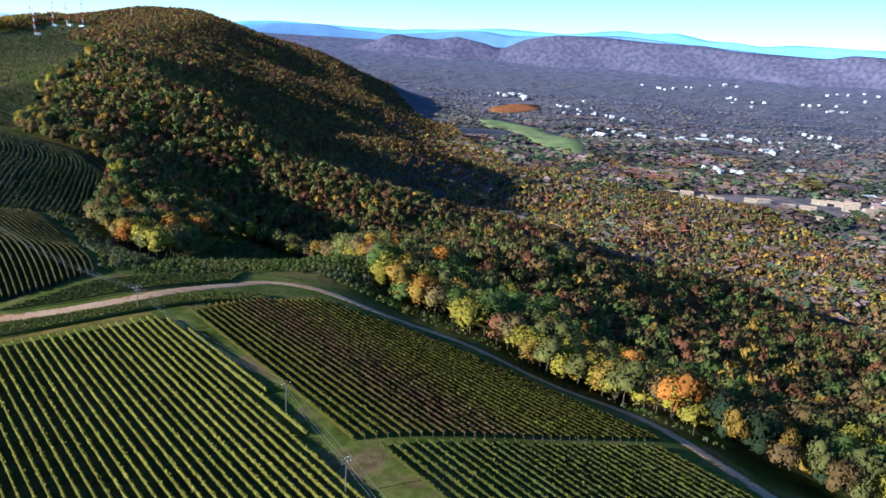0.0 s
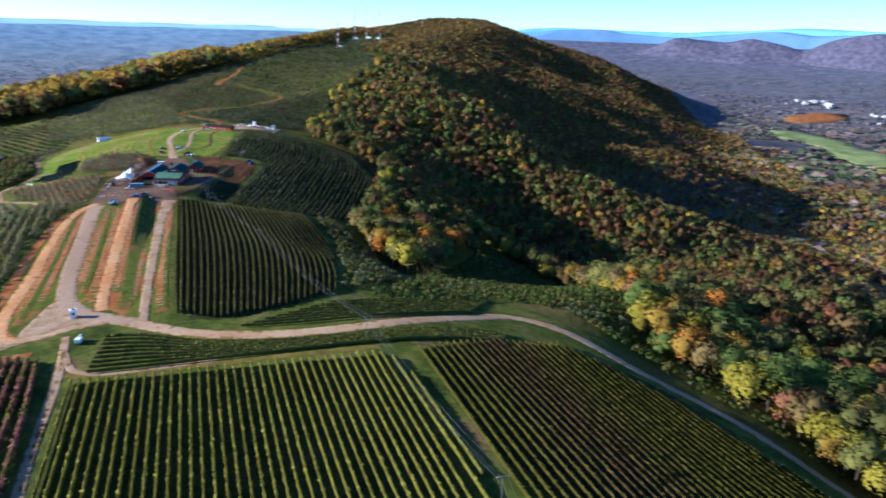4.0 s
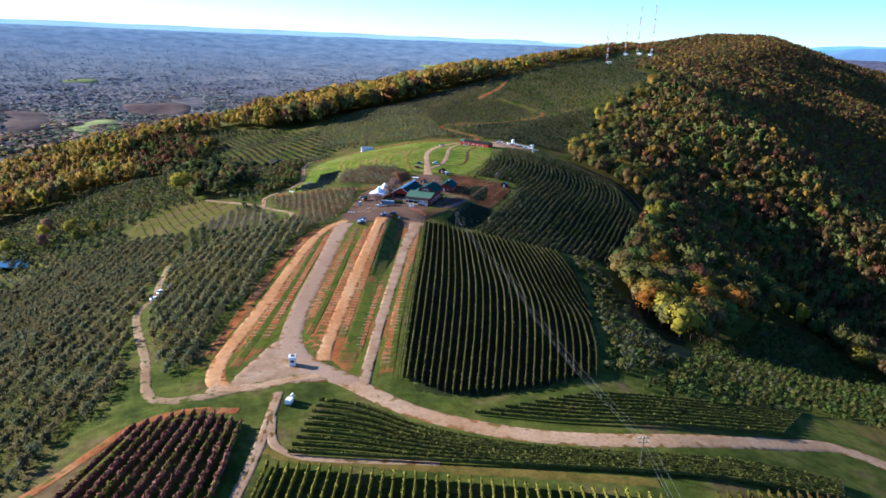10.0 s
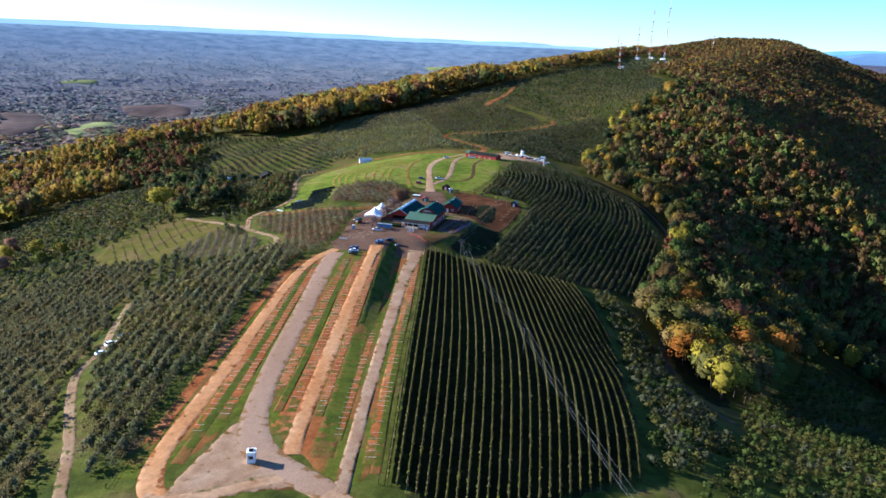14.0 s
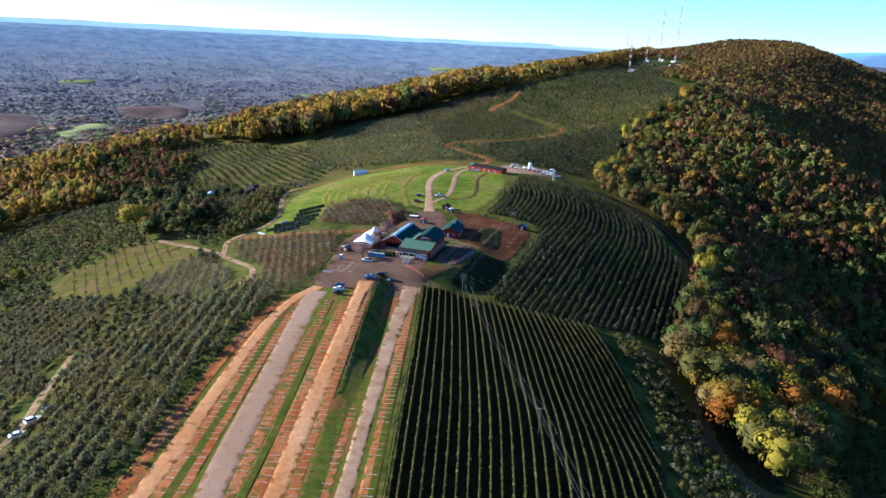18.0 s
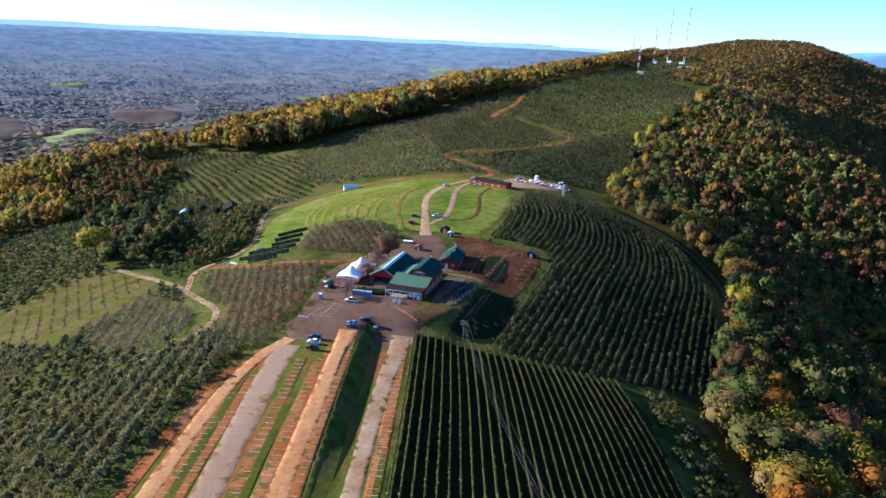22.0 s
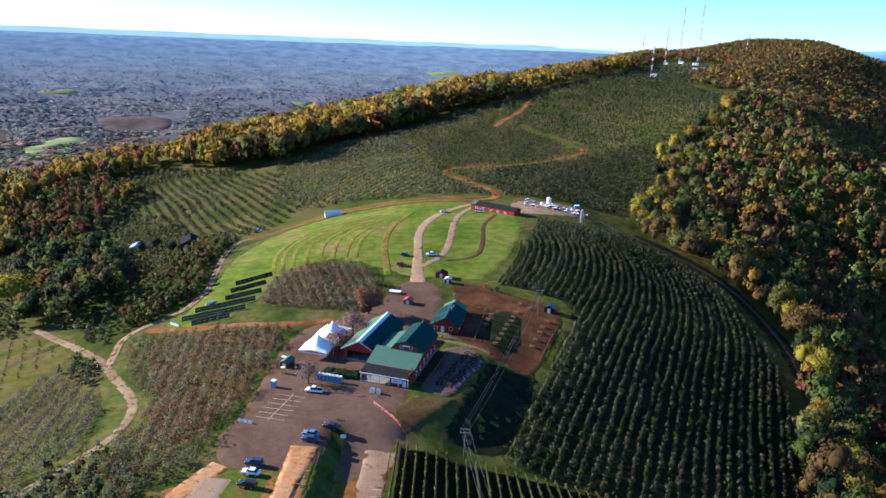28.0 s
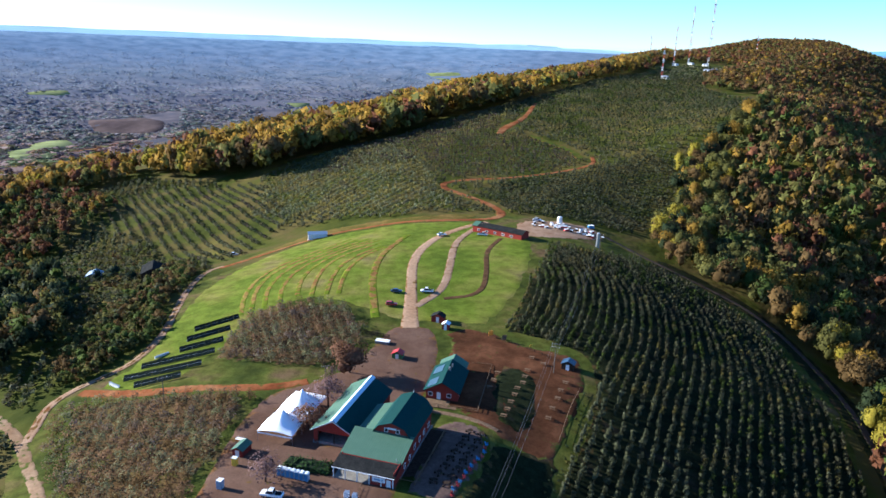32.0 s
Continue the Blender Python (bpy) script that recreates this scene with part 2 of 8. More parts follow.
def ribbon(name, line, width, up, material, label, category="road", step=3.0, ragged=0.25, seed=1, strip=0.0, wear=0.0):
    """A road or track laid on the ground: a strip with uneven edges."""
    rng = np.random.default_rng(seed)
    p = along(line, step)
    t = np.gradient(p[:, :2], axis=0)
    t /= np.maximum(np.hypot(*t.T), 1e-6)[:, None]
    nrm = np.stack([-t[:, 1], t[:, 0]], 1)
    w = (p[:, 2] if p.shape[1] > 2 else np.full(len(p), width)) / 2
    ROADS.append((p[:, :2], w))
    w = w * 1.12 + 0.3
    cols, edge = [], []
    for f in (-1, -0.76, -0.42, 0, 0.42, 0.76, 1):
        jag = np.convolve(rng.normal(0, ragged * 2.2, len(p) + 6), np.ones(7) / 7, "valid") if abs(f) == 1 else 0
        xy = p[:, :2] + nrm * (w * f + jag)[:, None]
        z = ground(xy[:, 0], xy[:, 1]) + (up if abs(f) < 0.7 else up * 0.8 if abs(f) < 1 else -0.2)
        cols.append(np.c_[xy, z])
        ends = np.clip(1 - np.minimum(np.arange(len(p)), np.arange(len(p))[::-1]) / 5.0, 0, 1) if wear else 0
        edge.append(np.maximum(np.full(len(p), {1: 0.75, 0.76: 0.40, 0.42: 0.08, 0: strip}.get(abs(f), 0.0) + wear + rng.normal(0, 0.06, len(p))), ends * 0.8))
    v = np.stack(cols, 1).reshape(-1, 3)
    i = np.arange((len(p) - 1) * 7).reshape(-1, 7)[:, :6].ravel()
    f = np.stack([i, i + 7, i + 8, i + 1], 1)
    return tagged(new(name, mesh_of(name, v, f, material, smooth=True, verge=np.stack(edge, 1).ravel())), label, category, kind="structure")


def inside(x, y, poly):
    x, y = np.asarray(x, float), np.asarray(y, float)
    hit = np.zeros(x.shape, bool)
    for (xa, ya), (xb, yb) in zip(poly, [*poly[1:], poly[0]]):
        if ya != yb:
            hit ^= ((ya > y) != (yb > y)) & (x < (xb - xa) * (y - ya) / (yb - ya) + xa)
    return hit


def patch(name, outline, up, material, label, category="ground", cell=4.0, ragged=0.5, seed=1):
    """A sheet of turf, gravel or soil laid on the ground within an outline."""
    from mathutils.geometry import delaunay_2d_cdt
    SHEETS.append((name, outline))
    rng = np.random.default_rng(seed)
    edge = along([*outline, outline[0]], cell)[:-1] + rng.normal(0, ragged, (1, 2)) * 0
    edge = edge + rng.normal(0, ragged, edge.shape)
    x0, y0, x1, y1 = *edge.min(0), *edge.max(0)
    gx, gy = np.meshgrid(np.arange(x0, x1, cell), np.arange(y0, y1, cell))
    gx, gy = gx.ravel(), gy.ravel()
    edge_list = [tuple(e) for e in edge]
    keep = inside(gx, gy, edge_list)
    along_edge = np.roll(edge, -1, 0) - np.roll(edge, 1, 0)
    inward = np.stack([-along_edge[:, 1], along_edge[:, 0]], 1) / np.maximum(np.hypot(*along_edge.T), 1e-6)[:, None]
    area = np.sum(edge[:, 0] * np.roll(edge[:, 1], -1) - edge[:, 1] * np.roll(edge[:, 0], -1))
    ring = edge + inward * np.sign(area) * min(1.0, cell * 0.3)
    ring = ring[inside(ring[:, 0], ring[:, 1], edge_list)]
    for a in edge:
        keep &= np.hypot(gx - a[0], gy - a[1]) > cell * 0.6
    pts = np.vstack([edge, ring, np.c_[gx[keep], gy[keep]]])
    n = len(edge)
    vs, _, fs, *_ = delaunay_2d_cdt([Vector(p) for p in pts], [(i, (i + 1) % n) for i in range(n)], [], 1, 1e-4)
    v = np.array([(a.x, a.y) for a in vs])
    v = np.c_[v, ground(v[:, 0], v[:, 1]) + up]
    rim = np.zeros(len(v))
    rim[:n], rim[n:n + len(ring)] = 0.7, 0.42
    v[:n, 2] -= up + 0.12
    return tagged(new(name, mesh_of(name, v, np.array(fs), material, smooth=True, verge=rim)), label, category, kind="structure")


# ---- materials ----
TURF = earth("turf", [(0.30, (0.046, 0.062, 0.015)), (0.45, (0.090, 0.110, 0.020)), (0.56, (0.135, 0.140, 0.030)), (0.68, (0.175, 0.118, 0.060))], 0.06, 1.8, mottle=0.8)
BAYCLAY = earth("bay_clay", [(0.3, (0.34, 0.100, 0.030)), (0.5, (0.43, 0.150, 0.052)), (0.7, (0.48, 0.22, 0.10))], 0.12, 1.0, verge=((0.19, 0.12, 0.034), (0.110, 0.135, 0.020)), mottle=0.4, stretch=((1.0, 0.4, 1.0), 0.0))
VERGE = earth("lane_grass", [(0.34, (0.36, 0.120, 0.040)), (0.46, (0.30, 0.135, 0.042)), (0.50, (0.130, 0.140, 0.022)), (0.58, (0.125, 0.155, 0.018)), (0.66, (0.24, 0.125, 0.045))], 0.10, 1.8, stretch=((1.0, 0.22, 1.0), 0.0))
MEADOW = earth("meadow_grass", [(0.30, (0.115, 0.165, 0.019)), (0.47, (0.175, 0.225, 0.0266)), (0.6, (0.250, 0.250, 0.0494)), (0.74, (0.26, 0.19, 0.095))], 0.035, 1.4, mottle=0.7)
SLOPE = earth("rough_pasture", [(0.28, (0.089, 0.094, 0.013)), (0.5, (0.140, 0.126, 0.023)), (0.62, (0.170, 0.122, 0.048)), (0.74, (0.153, 0.076, 0.057))], 0.06, 1.2, stretch=((1.0, 3.2, 1.0), 0.9))
GRASSY = ((0.075, 0.098, 0.018), (0.140, 0.146, 0.034))
DRY = earth("dry_grass", [(0.3, (0.125, 0.110, 0.020)), (0.6, (0.215, 0.150, 0.040)), (0.8, (0.26, 0.17, 0.062))], 0.08, 1.2, verge=GRASSY)
CLAY = earth("red_clay", [(0.3, (0.23, 0.070, 0.024)), (0.5, (0.34, 0.120, 0.045)), (0.7, (0.42, 0.20, 0.09))], 0.10, 1.0, verge=((0.20, 0.10, 0.032), (0.115, 0.125, 0.026)), mottle=0.4)
TAN = earth("tan_dirt", [(0.3, (0.45, 0.255, 0.140)), (0.5, (0.52, 0.325, 0.195)), (0.72, (0.56, 0.375, 0.240))], 0.09, 0.9, verge=((0.34, 0.15, 0.06), (0.20, 0.13, 0.035)), mottle=0.22, stretch=((1.0, 0.35, 1.0), 0.0))
CLAYTAN = earth("orange_clay_lane", [(0.3, (0.52, 0.225, 0.085)), (0.5, (0.62, 0.315, 0.145)), (0.72, (0.68, 0.415, 0.235))], 0.09, 0.9, verge=((0.36, 0.120, 0.042), (0.30, 0.105, 0.036)), mottle=0.3, stretch=((1.0, 0.25, 1.0), 0.0))
TRACK = earth("farm_track", [(0.3, (0.27, 0.165, 0.095)), (0.5, (0.35, 0.23, 0.14)), (0.72, (0.42, 0.29, 0.19))], 0.11, 0.9, verge=GRASSY, mottle=0.3)
GRAVEL = earth("gravel", [(0.3, (0.35, 0.205, 0.120)), (0.5, (0.43, 0.275, 0.175)), (0.7, (0.50, 0.345, 0.235))], 0.14, 2.5, verge=((0.22, 0.085, 0.034), (0.10, 0.095, 0.018)), mottle=0.3)
ASPHALT = earth("worn_asphalt", [(0.3, (0.390, 0.240, 0.158)), (0.5, (0.440, 0.285, 0.195)), (0.75, (0.480, 0.325, 0.230))], 0.05, 2.6, verge=((0.34, 0.17, 0.08), (0.24, 0.15, 0.055)), mottle=0.14, stretch=((1.0, 0.4, 1.0), 0.0))
LOT = earth("worn_car_park", [(0.3, (0.140, 0.078, 0.052)), (0.5, (0.185, 0.108, 0.075)), (0.75, (0.225, 0.140, 0.100))], 0.07, 2.6, verge=((0.26, 0.12, 0.05), (0.13, 0.10, 0.03)), mottle=0.3)
# dark copy of the gravel: shade put into its base colour
DULL = earth("gravel_painted_shade", [(0.3, (0.075, 0.055, 0.045)), (0.7, (0.125, 0.092, 0.075))], 0.12, 2.0, verge=GRASSY)
PATIO = earth("pinkish_gravel", [(0.3, (0.150, 0.098, 0.080)), (0.7, (0.215, 0.145, 0.120))], 0.12, 2.0, verge=GRASSY)
WORN = earth("worn_lawn_soil", [(0.3, (0.085, 0.060, 0.018)), (0.55, (0.140, 0.082, 0.032)), (0.75, (0.19, 0.115, 0.055))], 0.08, 1.2, verge=GRASSY)
TERRACE = earth("trodden_red_soil", [(0.3, (0.062, 0.030, 0.015)), (0.5, (0.125, 0.052, 0.025)), (0.7, (0.21, 0.095, 0.046))], 0.07, 1.2, verge=GRASSY)
SOIL = earth("brown_soil", [(0.3, (0.095, 0.052, 0.028)), (0.6, (0.155, 0.085, 0.042)), (0.8, (0.12, 0.115, 0.03))], 0.12, 1.4, verge=GRASSY)
RUT = earth("mown_track", [(0.3, (0.25, 0.115, 0.042)), (0.5, (0.33, 0.195, 0.06)), (0.7, (0.33, 0.27, 0.06))], 0.12, 1.6, verge=((0.125, 0.185, 0.012), (0.210, 0.240, 0.020)))
FIELD = earth("ploughed_field", [(0.3, (0.115, 0.082, 0.082)), (0.7, (0.175, 0.128, 0.118))], 0.012, 0.05)
FARGRASS = earth("far_pasture", [(0.3, (0.24, 0.29, 0.11)), (0.7, (0.34, 0.38, 0.16))], 0.01, 0.05)
ALLEY = earth("alley_grass", [(0.3, (0.045, 0.056, 0.016)), (0.6, (0.082, 0.092, 0.024)), (0.8, (0.115, 0.09, 0.048))], 0.10, 1.6, verge=GRASSY)
# darker copy of the alley grass, with the vine rows' shade painted in
DIMGRASS = earth("alley_grass_painted_shade", [(0.3, (0.026, 0.034, 0.012)), (0.6, (0.046, 0.052, 0.016)), (0.8, (0.080, 0.058, 0.032))], 0.10, 1.6, verge=GRASSY)
# lawn so dark because the shade on it is put into the colour
SHADELAWN = earth("lawn_painted_shade", [(0.3, (0.016, 0.022, 0.01)), (0.6, (0.028, 0.034, 0.014)), (0.8, (0.070, 0.040, 0.034))], 0.10, 1.6, verge=((0.05, 0.06, 0.015), (0.11, 0.065, 0.028)))
LEAF = leafy("leaves", glow=0.38)
BARE = leafy("twigs_and_leaves", glow=0.42)
EDGE_LEAF = leafy("woodside_leaves", [(0.0, (0.060, 0.085, 0.016)), (0.2, (0.115, 0.125, 0.018)), (0.42, (0.21, 0.165, 0.020)), (0.62, (0.26, 0.17, 0.022)), (0.78, (0.12, 0.085, 0.030)), (0.9, (0.25, 0.105, 0.018)), (1.0, (0.15, 0.10, 0.05))])
LITTER = earth("leaf_litter", [(0.3, (0.11, 0.068, 0.030)), (0.55, (0.175, 0.110, 0.050)), (0.75, (0.13, 0.125, 0.030))], 0.15, 2.2, verge=GRASSY)
BARK = earth("bark", [(0.3, (0.055, 0.042, 0.032)), (0.7, (0.125, 0.10, 0.08))], 0.8, 5.0)
POLEWOOD = earth("weathered_pole", [(0.3, (0.13, 0.115, 0.10)), (0.7, (0.23, 0.205, 0.18))], 1.5, 6.0)


def land_cover():
    m, n, l, b = shader("land_cover", 0.95)
    geo = n.new("ShaderNodeNewGeometry")
    near = ramp(n, l, noise_fac(n, l, 0.035, 6.0), [(0.30, (0.030, 0.038, 0.006)), (0.46, (0.056, 0.060, 0.010)), (0.58, (0.080, 0.062, 0.020)), (0.72, (0.105, 0.095, 0.018))])
    blocks = ramp(n, l, noise_fac(n, l, 0.0042, 3.0), [(0.38, (0.60, 0.66, 0.74)), (0.47, (0.95, 0.92, 0.92)), (0.56, (1.0, 0.94, 0.90)), (0.63, (1.45, 1.28, 1.12))])
    woods = mixed(n, l, 1.0, ramp(n, l, noise_fac(n, l, 0.03, 9.0), [(0.34, (0.042, 0.043, 0.054)), (0.46, (0.064, 0.060, 0.070)), (0.55, (0.084, 0.074, 0.082)), (0.68, (0.120, 0.100, 0.098))]), blocks, "MULTIPLY")
    dist = n.new("ShaderNodeVectorMath")
    dist.operation = "DISTANCE"
    dist.inputs[1].default_value = (EYE[0], EYE[1], 0)
    l.new(geo.outputs["Position"], dist.inputs[0])
    far = n.new("ShaderNodeMapRange")
    far.inputs["From Min"].default_value, far.inputs["From Max"].default_value = 500, 900
    l.new(dist.outputs["Value"], far.inputs["Value"])
    haze_mix = n.new("ShaderNodeMapRange")
    haze_mix.inputs["From Min"].default_value, haze_mix.inputs["From Max"].default_value = 1900, 3500
    l.new(dist.outputs["Value"], haze_mix.inputs["Value"])
    # far land goes mauve, blue and violet with distance: haze put into the base colour
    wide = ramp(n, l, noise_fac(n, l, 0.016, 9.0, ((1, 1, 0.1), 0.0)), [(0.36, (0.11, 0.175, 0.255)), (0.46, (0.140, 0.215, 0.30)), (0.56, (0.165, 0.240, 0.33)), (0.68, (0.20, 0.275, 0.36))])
    mid_haze = ramp(n, l, noise_fac(n, l, 0.010, 9.0, ((1, 1, 0.1), 0.0)), [(0.36, (0.10, 0.106, 0.138)), (0.46, (0.165, 0.162, 0.196)), (0.56, (0.215, 0.200, 0.225)), (0.66, (0.28, 0.25, 0.255))])
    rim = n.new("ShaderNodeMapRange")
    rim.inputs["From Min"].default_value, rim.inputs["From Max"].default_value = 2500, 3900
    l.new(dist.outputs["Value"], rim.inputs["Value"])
    wide = mixed(n, l, rim.outputs[0], mid_haze, wide)
    sides = n.new("ShaderNodeSeparateXYZ")
    l.new(geo.outputs["Position"], sides.inputs[0])
    low = n.new("ShaderNodeMapRange")
    low.inputs["From Min"].default_value, low.inputs["From Max"].default_value = -62, -104
    l.new(sides.outputs["Z"], low.inputs["Value"])
    both = n.new("ShaderNodeMath")
    both.operation = "MULTIPLY"
    l.new(far.outputs[0], both.inputs[0])
    l.new(low.outputs[0], both.inputs[1])
    col = mixed(n, l, both.outputs[0], near, woods)
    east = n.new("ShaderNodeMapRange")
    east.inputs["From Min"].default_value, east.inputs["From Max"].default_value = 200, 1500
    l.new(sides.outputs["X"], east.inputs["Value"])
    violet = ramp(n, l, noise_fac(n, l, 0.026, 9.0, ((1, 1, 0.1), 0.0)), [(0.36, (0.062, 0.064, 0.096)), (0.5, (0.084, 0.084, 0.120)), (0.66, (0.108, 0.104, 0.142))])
    col = mixed(n, l, haze_mix.outputs[0], col, mixed(n, l, east.outputs[0], wide, violet))
    l.new(col, b.inputs["Base Color"])
    bp = n.new("ShaderNodeBump")
    bp.inputs["Distance"].default_value = 2.0
    flat = n.new("ShaderNodeMapRange")
    flat.inputs["From Min"].default_value, flat.inputs["From Max"].default_value = 900, 1700
    flat.inputs["To Min"].default_value, flat.inputs["To Max"].default_value = 0.6, 0.0
    l.new(dist.outputs["Value"], flat.inputs["Value"])
    l.new(flat.outputs[0], bp.inputs["Strength"])
    l.new(noise_fac(n, l, 0.10, 4.0), bp.inputs["Height"])
    l.new(bp.outputs["Normal"], b.inputs["Normal"])
    return m


def haze_paint(name, low, high, glow, scale=0.012):
    """Far ranges, a backdrop beyond the land: haze painted into colour and a slight glow."""
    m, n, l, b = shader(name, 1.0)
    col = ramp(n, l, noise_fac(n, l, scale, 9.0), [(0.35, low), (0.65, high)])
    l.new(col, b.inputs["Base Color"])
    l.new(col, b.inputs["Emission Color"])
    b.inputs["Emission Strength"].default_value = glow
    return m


COVER = land_cover()


# ---- the land ----
def axis(lo, hi, step, end0, end1, grow=1.03):
    out = list(np.arange(lo, hi + 0.1, step))
    for sign, end in ((1, end1), (-1, end0)):
        s = step
        while sign * out[-1 if sign > 0 else 0] < sign * end:
            s *= grow
            out.append(out[-1] + s) if sign > 0 else out.insert(0, out[0] - s)
    return np.array(out)


gx = np.r_[axis(-260, -44, 4.0, EYE[0] - 3950, -44, 1.045), np.arange(-40, 63, 2.0), axis(64, 300, 4.0, 64, EYE[0] + 3950, 1.045)]
gy = axis(-480, 640, 4.5, EYE[1] - 2200, EYE[1] + 3950, 1.04)
mx, my = np.meshgrid(gx, gy)
vx, vy = mx.ravel(), my.ravel()
cols = len(gx)
ii = (np.arange(len(gy) - 1)[:, None] * cols + np.arange(cols - 1)[None]).ravel()
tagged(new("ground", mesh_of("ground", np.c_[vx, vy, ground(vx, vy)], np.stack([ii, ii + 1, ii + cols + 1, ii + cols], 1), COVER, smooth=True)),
       "hilly autumn land, wooded, with haze painted into its far colours", "ground", kind="structure")


def far_range(name, r, deep, stops, material, label, rough=0.05, seed=1, lean=1.09):
    """A range of hills: crest heights in degrees over the eye at compass bearings."""
    az = np.radians(np.arange(stops[0][0], stops[-1][0] + 0.01, 0.12))
    crest = np.interp(np.degrees(az), [s[0] for s in stops], [s[1] for s in stops]) + lean * np.sin(az)
    rng = np.random.default_rng(seed)
    for k in range(3):
        crest = crest + rough / (1 + 0.6 * k) * np.sin(np.degrees(az) * (0.35 + 0.45 * k) + rng.uniform(0, 6))
    crest = np.convolve(np.pad(crest, 8, mode="edge"), np.hanning(19)[1:-1] / np.hanning(19).sum(), "valid")
    rows = []
    for f, h in ((-1, 0), (-0.75, 0.22), (-0.5, 0.5), (-0.3, 0.72), (-0.12, 0.92), (0, 1), (0.4, 0.6), (1, 0)):
        rr = r + deep * f * (1 + 0.15 * np.sin(np.degrees(az) * 0.7 + 5 * f))
        base = EYE[2] - np.radians(2.2) * rr
        top = EYE[2] + np.radians(crest) * r
        hh = h * (1 + 0.05 * np.sin(np.degrees(az) * 0.9 + 9 * f) * (0 < h < 1))
        rows.append(np.stack([EYE[0] + np.sin(az) * rr, EYE[1] + np.cos(az) * rr, base + (top - base) * hh], 1))
    v = np.concatenate(rows)
    n = len(az)
    i = (np.arange(len(rows) - 1)[:, None] * n + np.arange(n - 1)[None]).ravel()
    return tagged(new(name, mesh_of(name, v, np.stack([i, i + 1, i + n + 1, i + n], 1), material, smooth=True)), label, "mountains", kind="structure")


# the blues and their glow stand in for haze over far land
FAR_BLUE = haze_paint("haze_blue_range", (0.115, 0.25, 0.37), (0.135, 0.275, 0.40), 0.22)
PALE_HAZE = haze_paint("pale_haze_rise", (0.42, 0.54, 0.60), (0.46, 0.58, 0.64), 0.30)
PLAIN_BLUE = haze_paint("haze_blue_plain", (0.13, 0.205, 0.285), (0.15, 0.23, 0.31), 0.13)
MID_BLUE = haze_paint("haze_blue_hills", (0.095, 0.165, 0.28), (0.115, 0.19, 0.31), 0.16)
HILL_WOOD = haze_paint("haze_violet_hills", (0.048, 0.048, 0.078), (0.098, 0.086, 0.122), 0.04, 0.05)
far_range("backdrop", 4150, 60, [(18.8, -1.9), (26.8, -0.22), (29.4, -0.06), (32.9, -0.19), (36.4, -0.28), (39.2, -0.37), (41, -0.2), (43.7, -0.12), (46.9, 0.12), (49.1, 0.09), (52.7, -0.08), (55.3, 0.25), (57, 0.38), (58.7, 0.21), (60.8, 0.43), (63.3, -0.07), (65.3, -0.05), (66.9, -0.29), (69.1, -0.05), (72.8, -0.16), (75.1, -0.15), (100.1, -0.15)], FAR_BLUE, "mountain range on the horizon, haze painted pale blue", 0.015, 3)
far_range("backdrop", 4060, 60, [(19.2, -1.9), (27.2, -0.71), (29.4, -0.27), (33.3, -0.17), (34.7, -0.45), (38.7, -0.7), (41.9, -0.46), (46, -0.14), (48.3, -0.42), (52.8, -0.21), (56.3, 0.04), (61.4, -0.37), (67.4, -0.74), (70.1, -0.82), (75.3, -0.84), (100.3, -0.84)], MID_BLUE, "hills before the mountain range, haze painted blue", 0.02, 5)
far_range("backdrop", 3650, 170, [(31.8, -1.9), (35.8, -1.9), (37.6, -1.2), (38.9, -0.61), (40.3, -0.81), (42.6, -0.97), (44, -0.59), (46.8, -1.12), (47.7, -1.52), (49.5, -0.68), (52.1, -0.16), (55.7, -0.16), (59.6, -0.39), (63.3, -0.37), (65.4, -0.71), (67.8, -0.78), (70.4, -0.86), (71.9, -0.93), (73.2, -0.57), (75.6, -0.62), (100.6, -0.62)], HILL_WOOD, "long wooded hill across the valley, haze painted into its violet", 0.02, 8)
far_range("backdrop", 4190, 40, [(-60, -0.12), (-20, -0.14), (0, -0.16), (2.5, -0.12), (4.2, -0.04), (6, -0.14), (12, -0.2), (24, -0.25)], PALE_HAZE, "far rise on the horizon, painted pale as haze", 0.008, 13, 0.0)
far_range("backdrop", 4120, 40, [(-60, -0.52), (-30, -0.5), (-12, -0.55), (0, -0.46), (12, -0.5), (24, -0.5)], PLAIN_BLUE, "low band of far plain, haze painted into its blue", 0.02, 14, 0.0)

# turf over the farmed ridge, then lanes and yards over it
patch("turf", [(-60, -470), (215, -470), (222, -380), (226, -300), (205, -250), (188, -200), (160, -160), (130, -80), (150, 30), (196, 140), (196, 205), (170, 245),
               (100, 330), (40, 300), (-70, 240), (-72, 180), (-60, 140), (-90, 95), (-50, 30), (-100, -60), (-70, -150), (-45, -200), (-70, -300)], 0.05, TURF,
      "grass between the vine rows and orchards", cell=4.0)
patch("meadow", [(-70, 111), (-60, 135), (-66, 189), (-62, 225), (-36, 288), (12, 294), (67, 303), (94, 260), (66, 151), (47, 158), (33, 152), (7, 171), (-14, 178), (-33, 161), (-31, 137), (-44, 103)],
      0.11, MEADOW, "bright green mown meadow on a rounded knoll", seed=2)
patch("dry_grass", [(-66, 240), (-36, 291), (12, 297), (60, 306), (60, 325), (20, 312), (-40, 312), (-62, 270)], 0.13, DRY, "strip of dry yellow grass along the meadow", seed=3)
patch("dry_grass", [(-140, 12), (-172, 88), (-152, 121), (-114, 126), (-92, 96), (-100, 56), (-112, 20)], 0.11, SLOPE, "green terraced slope beside the farm track", seed=4)
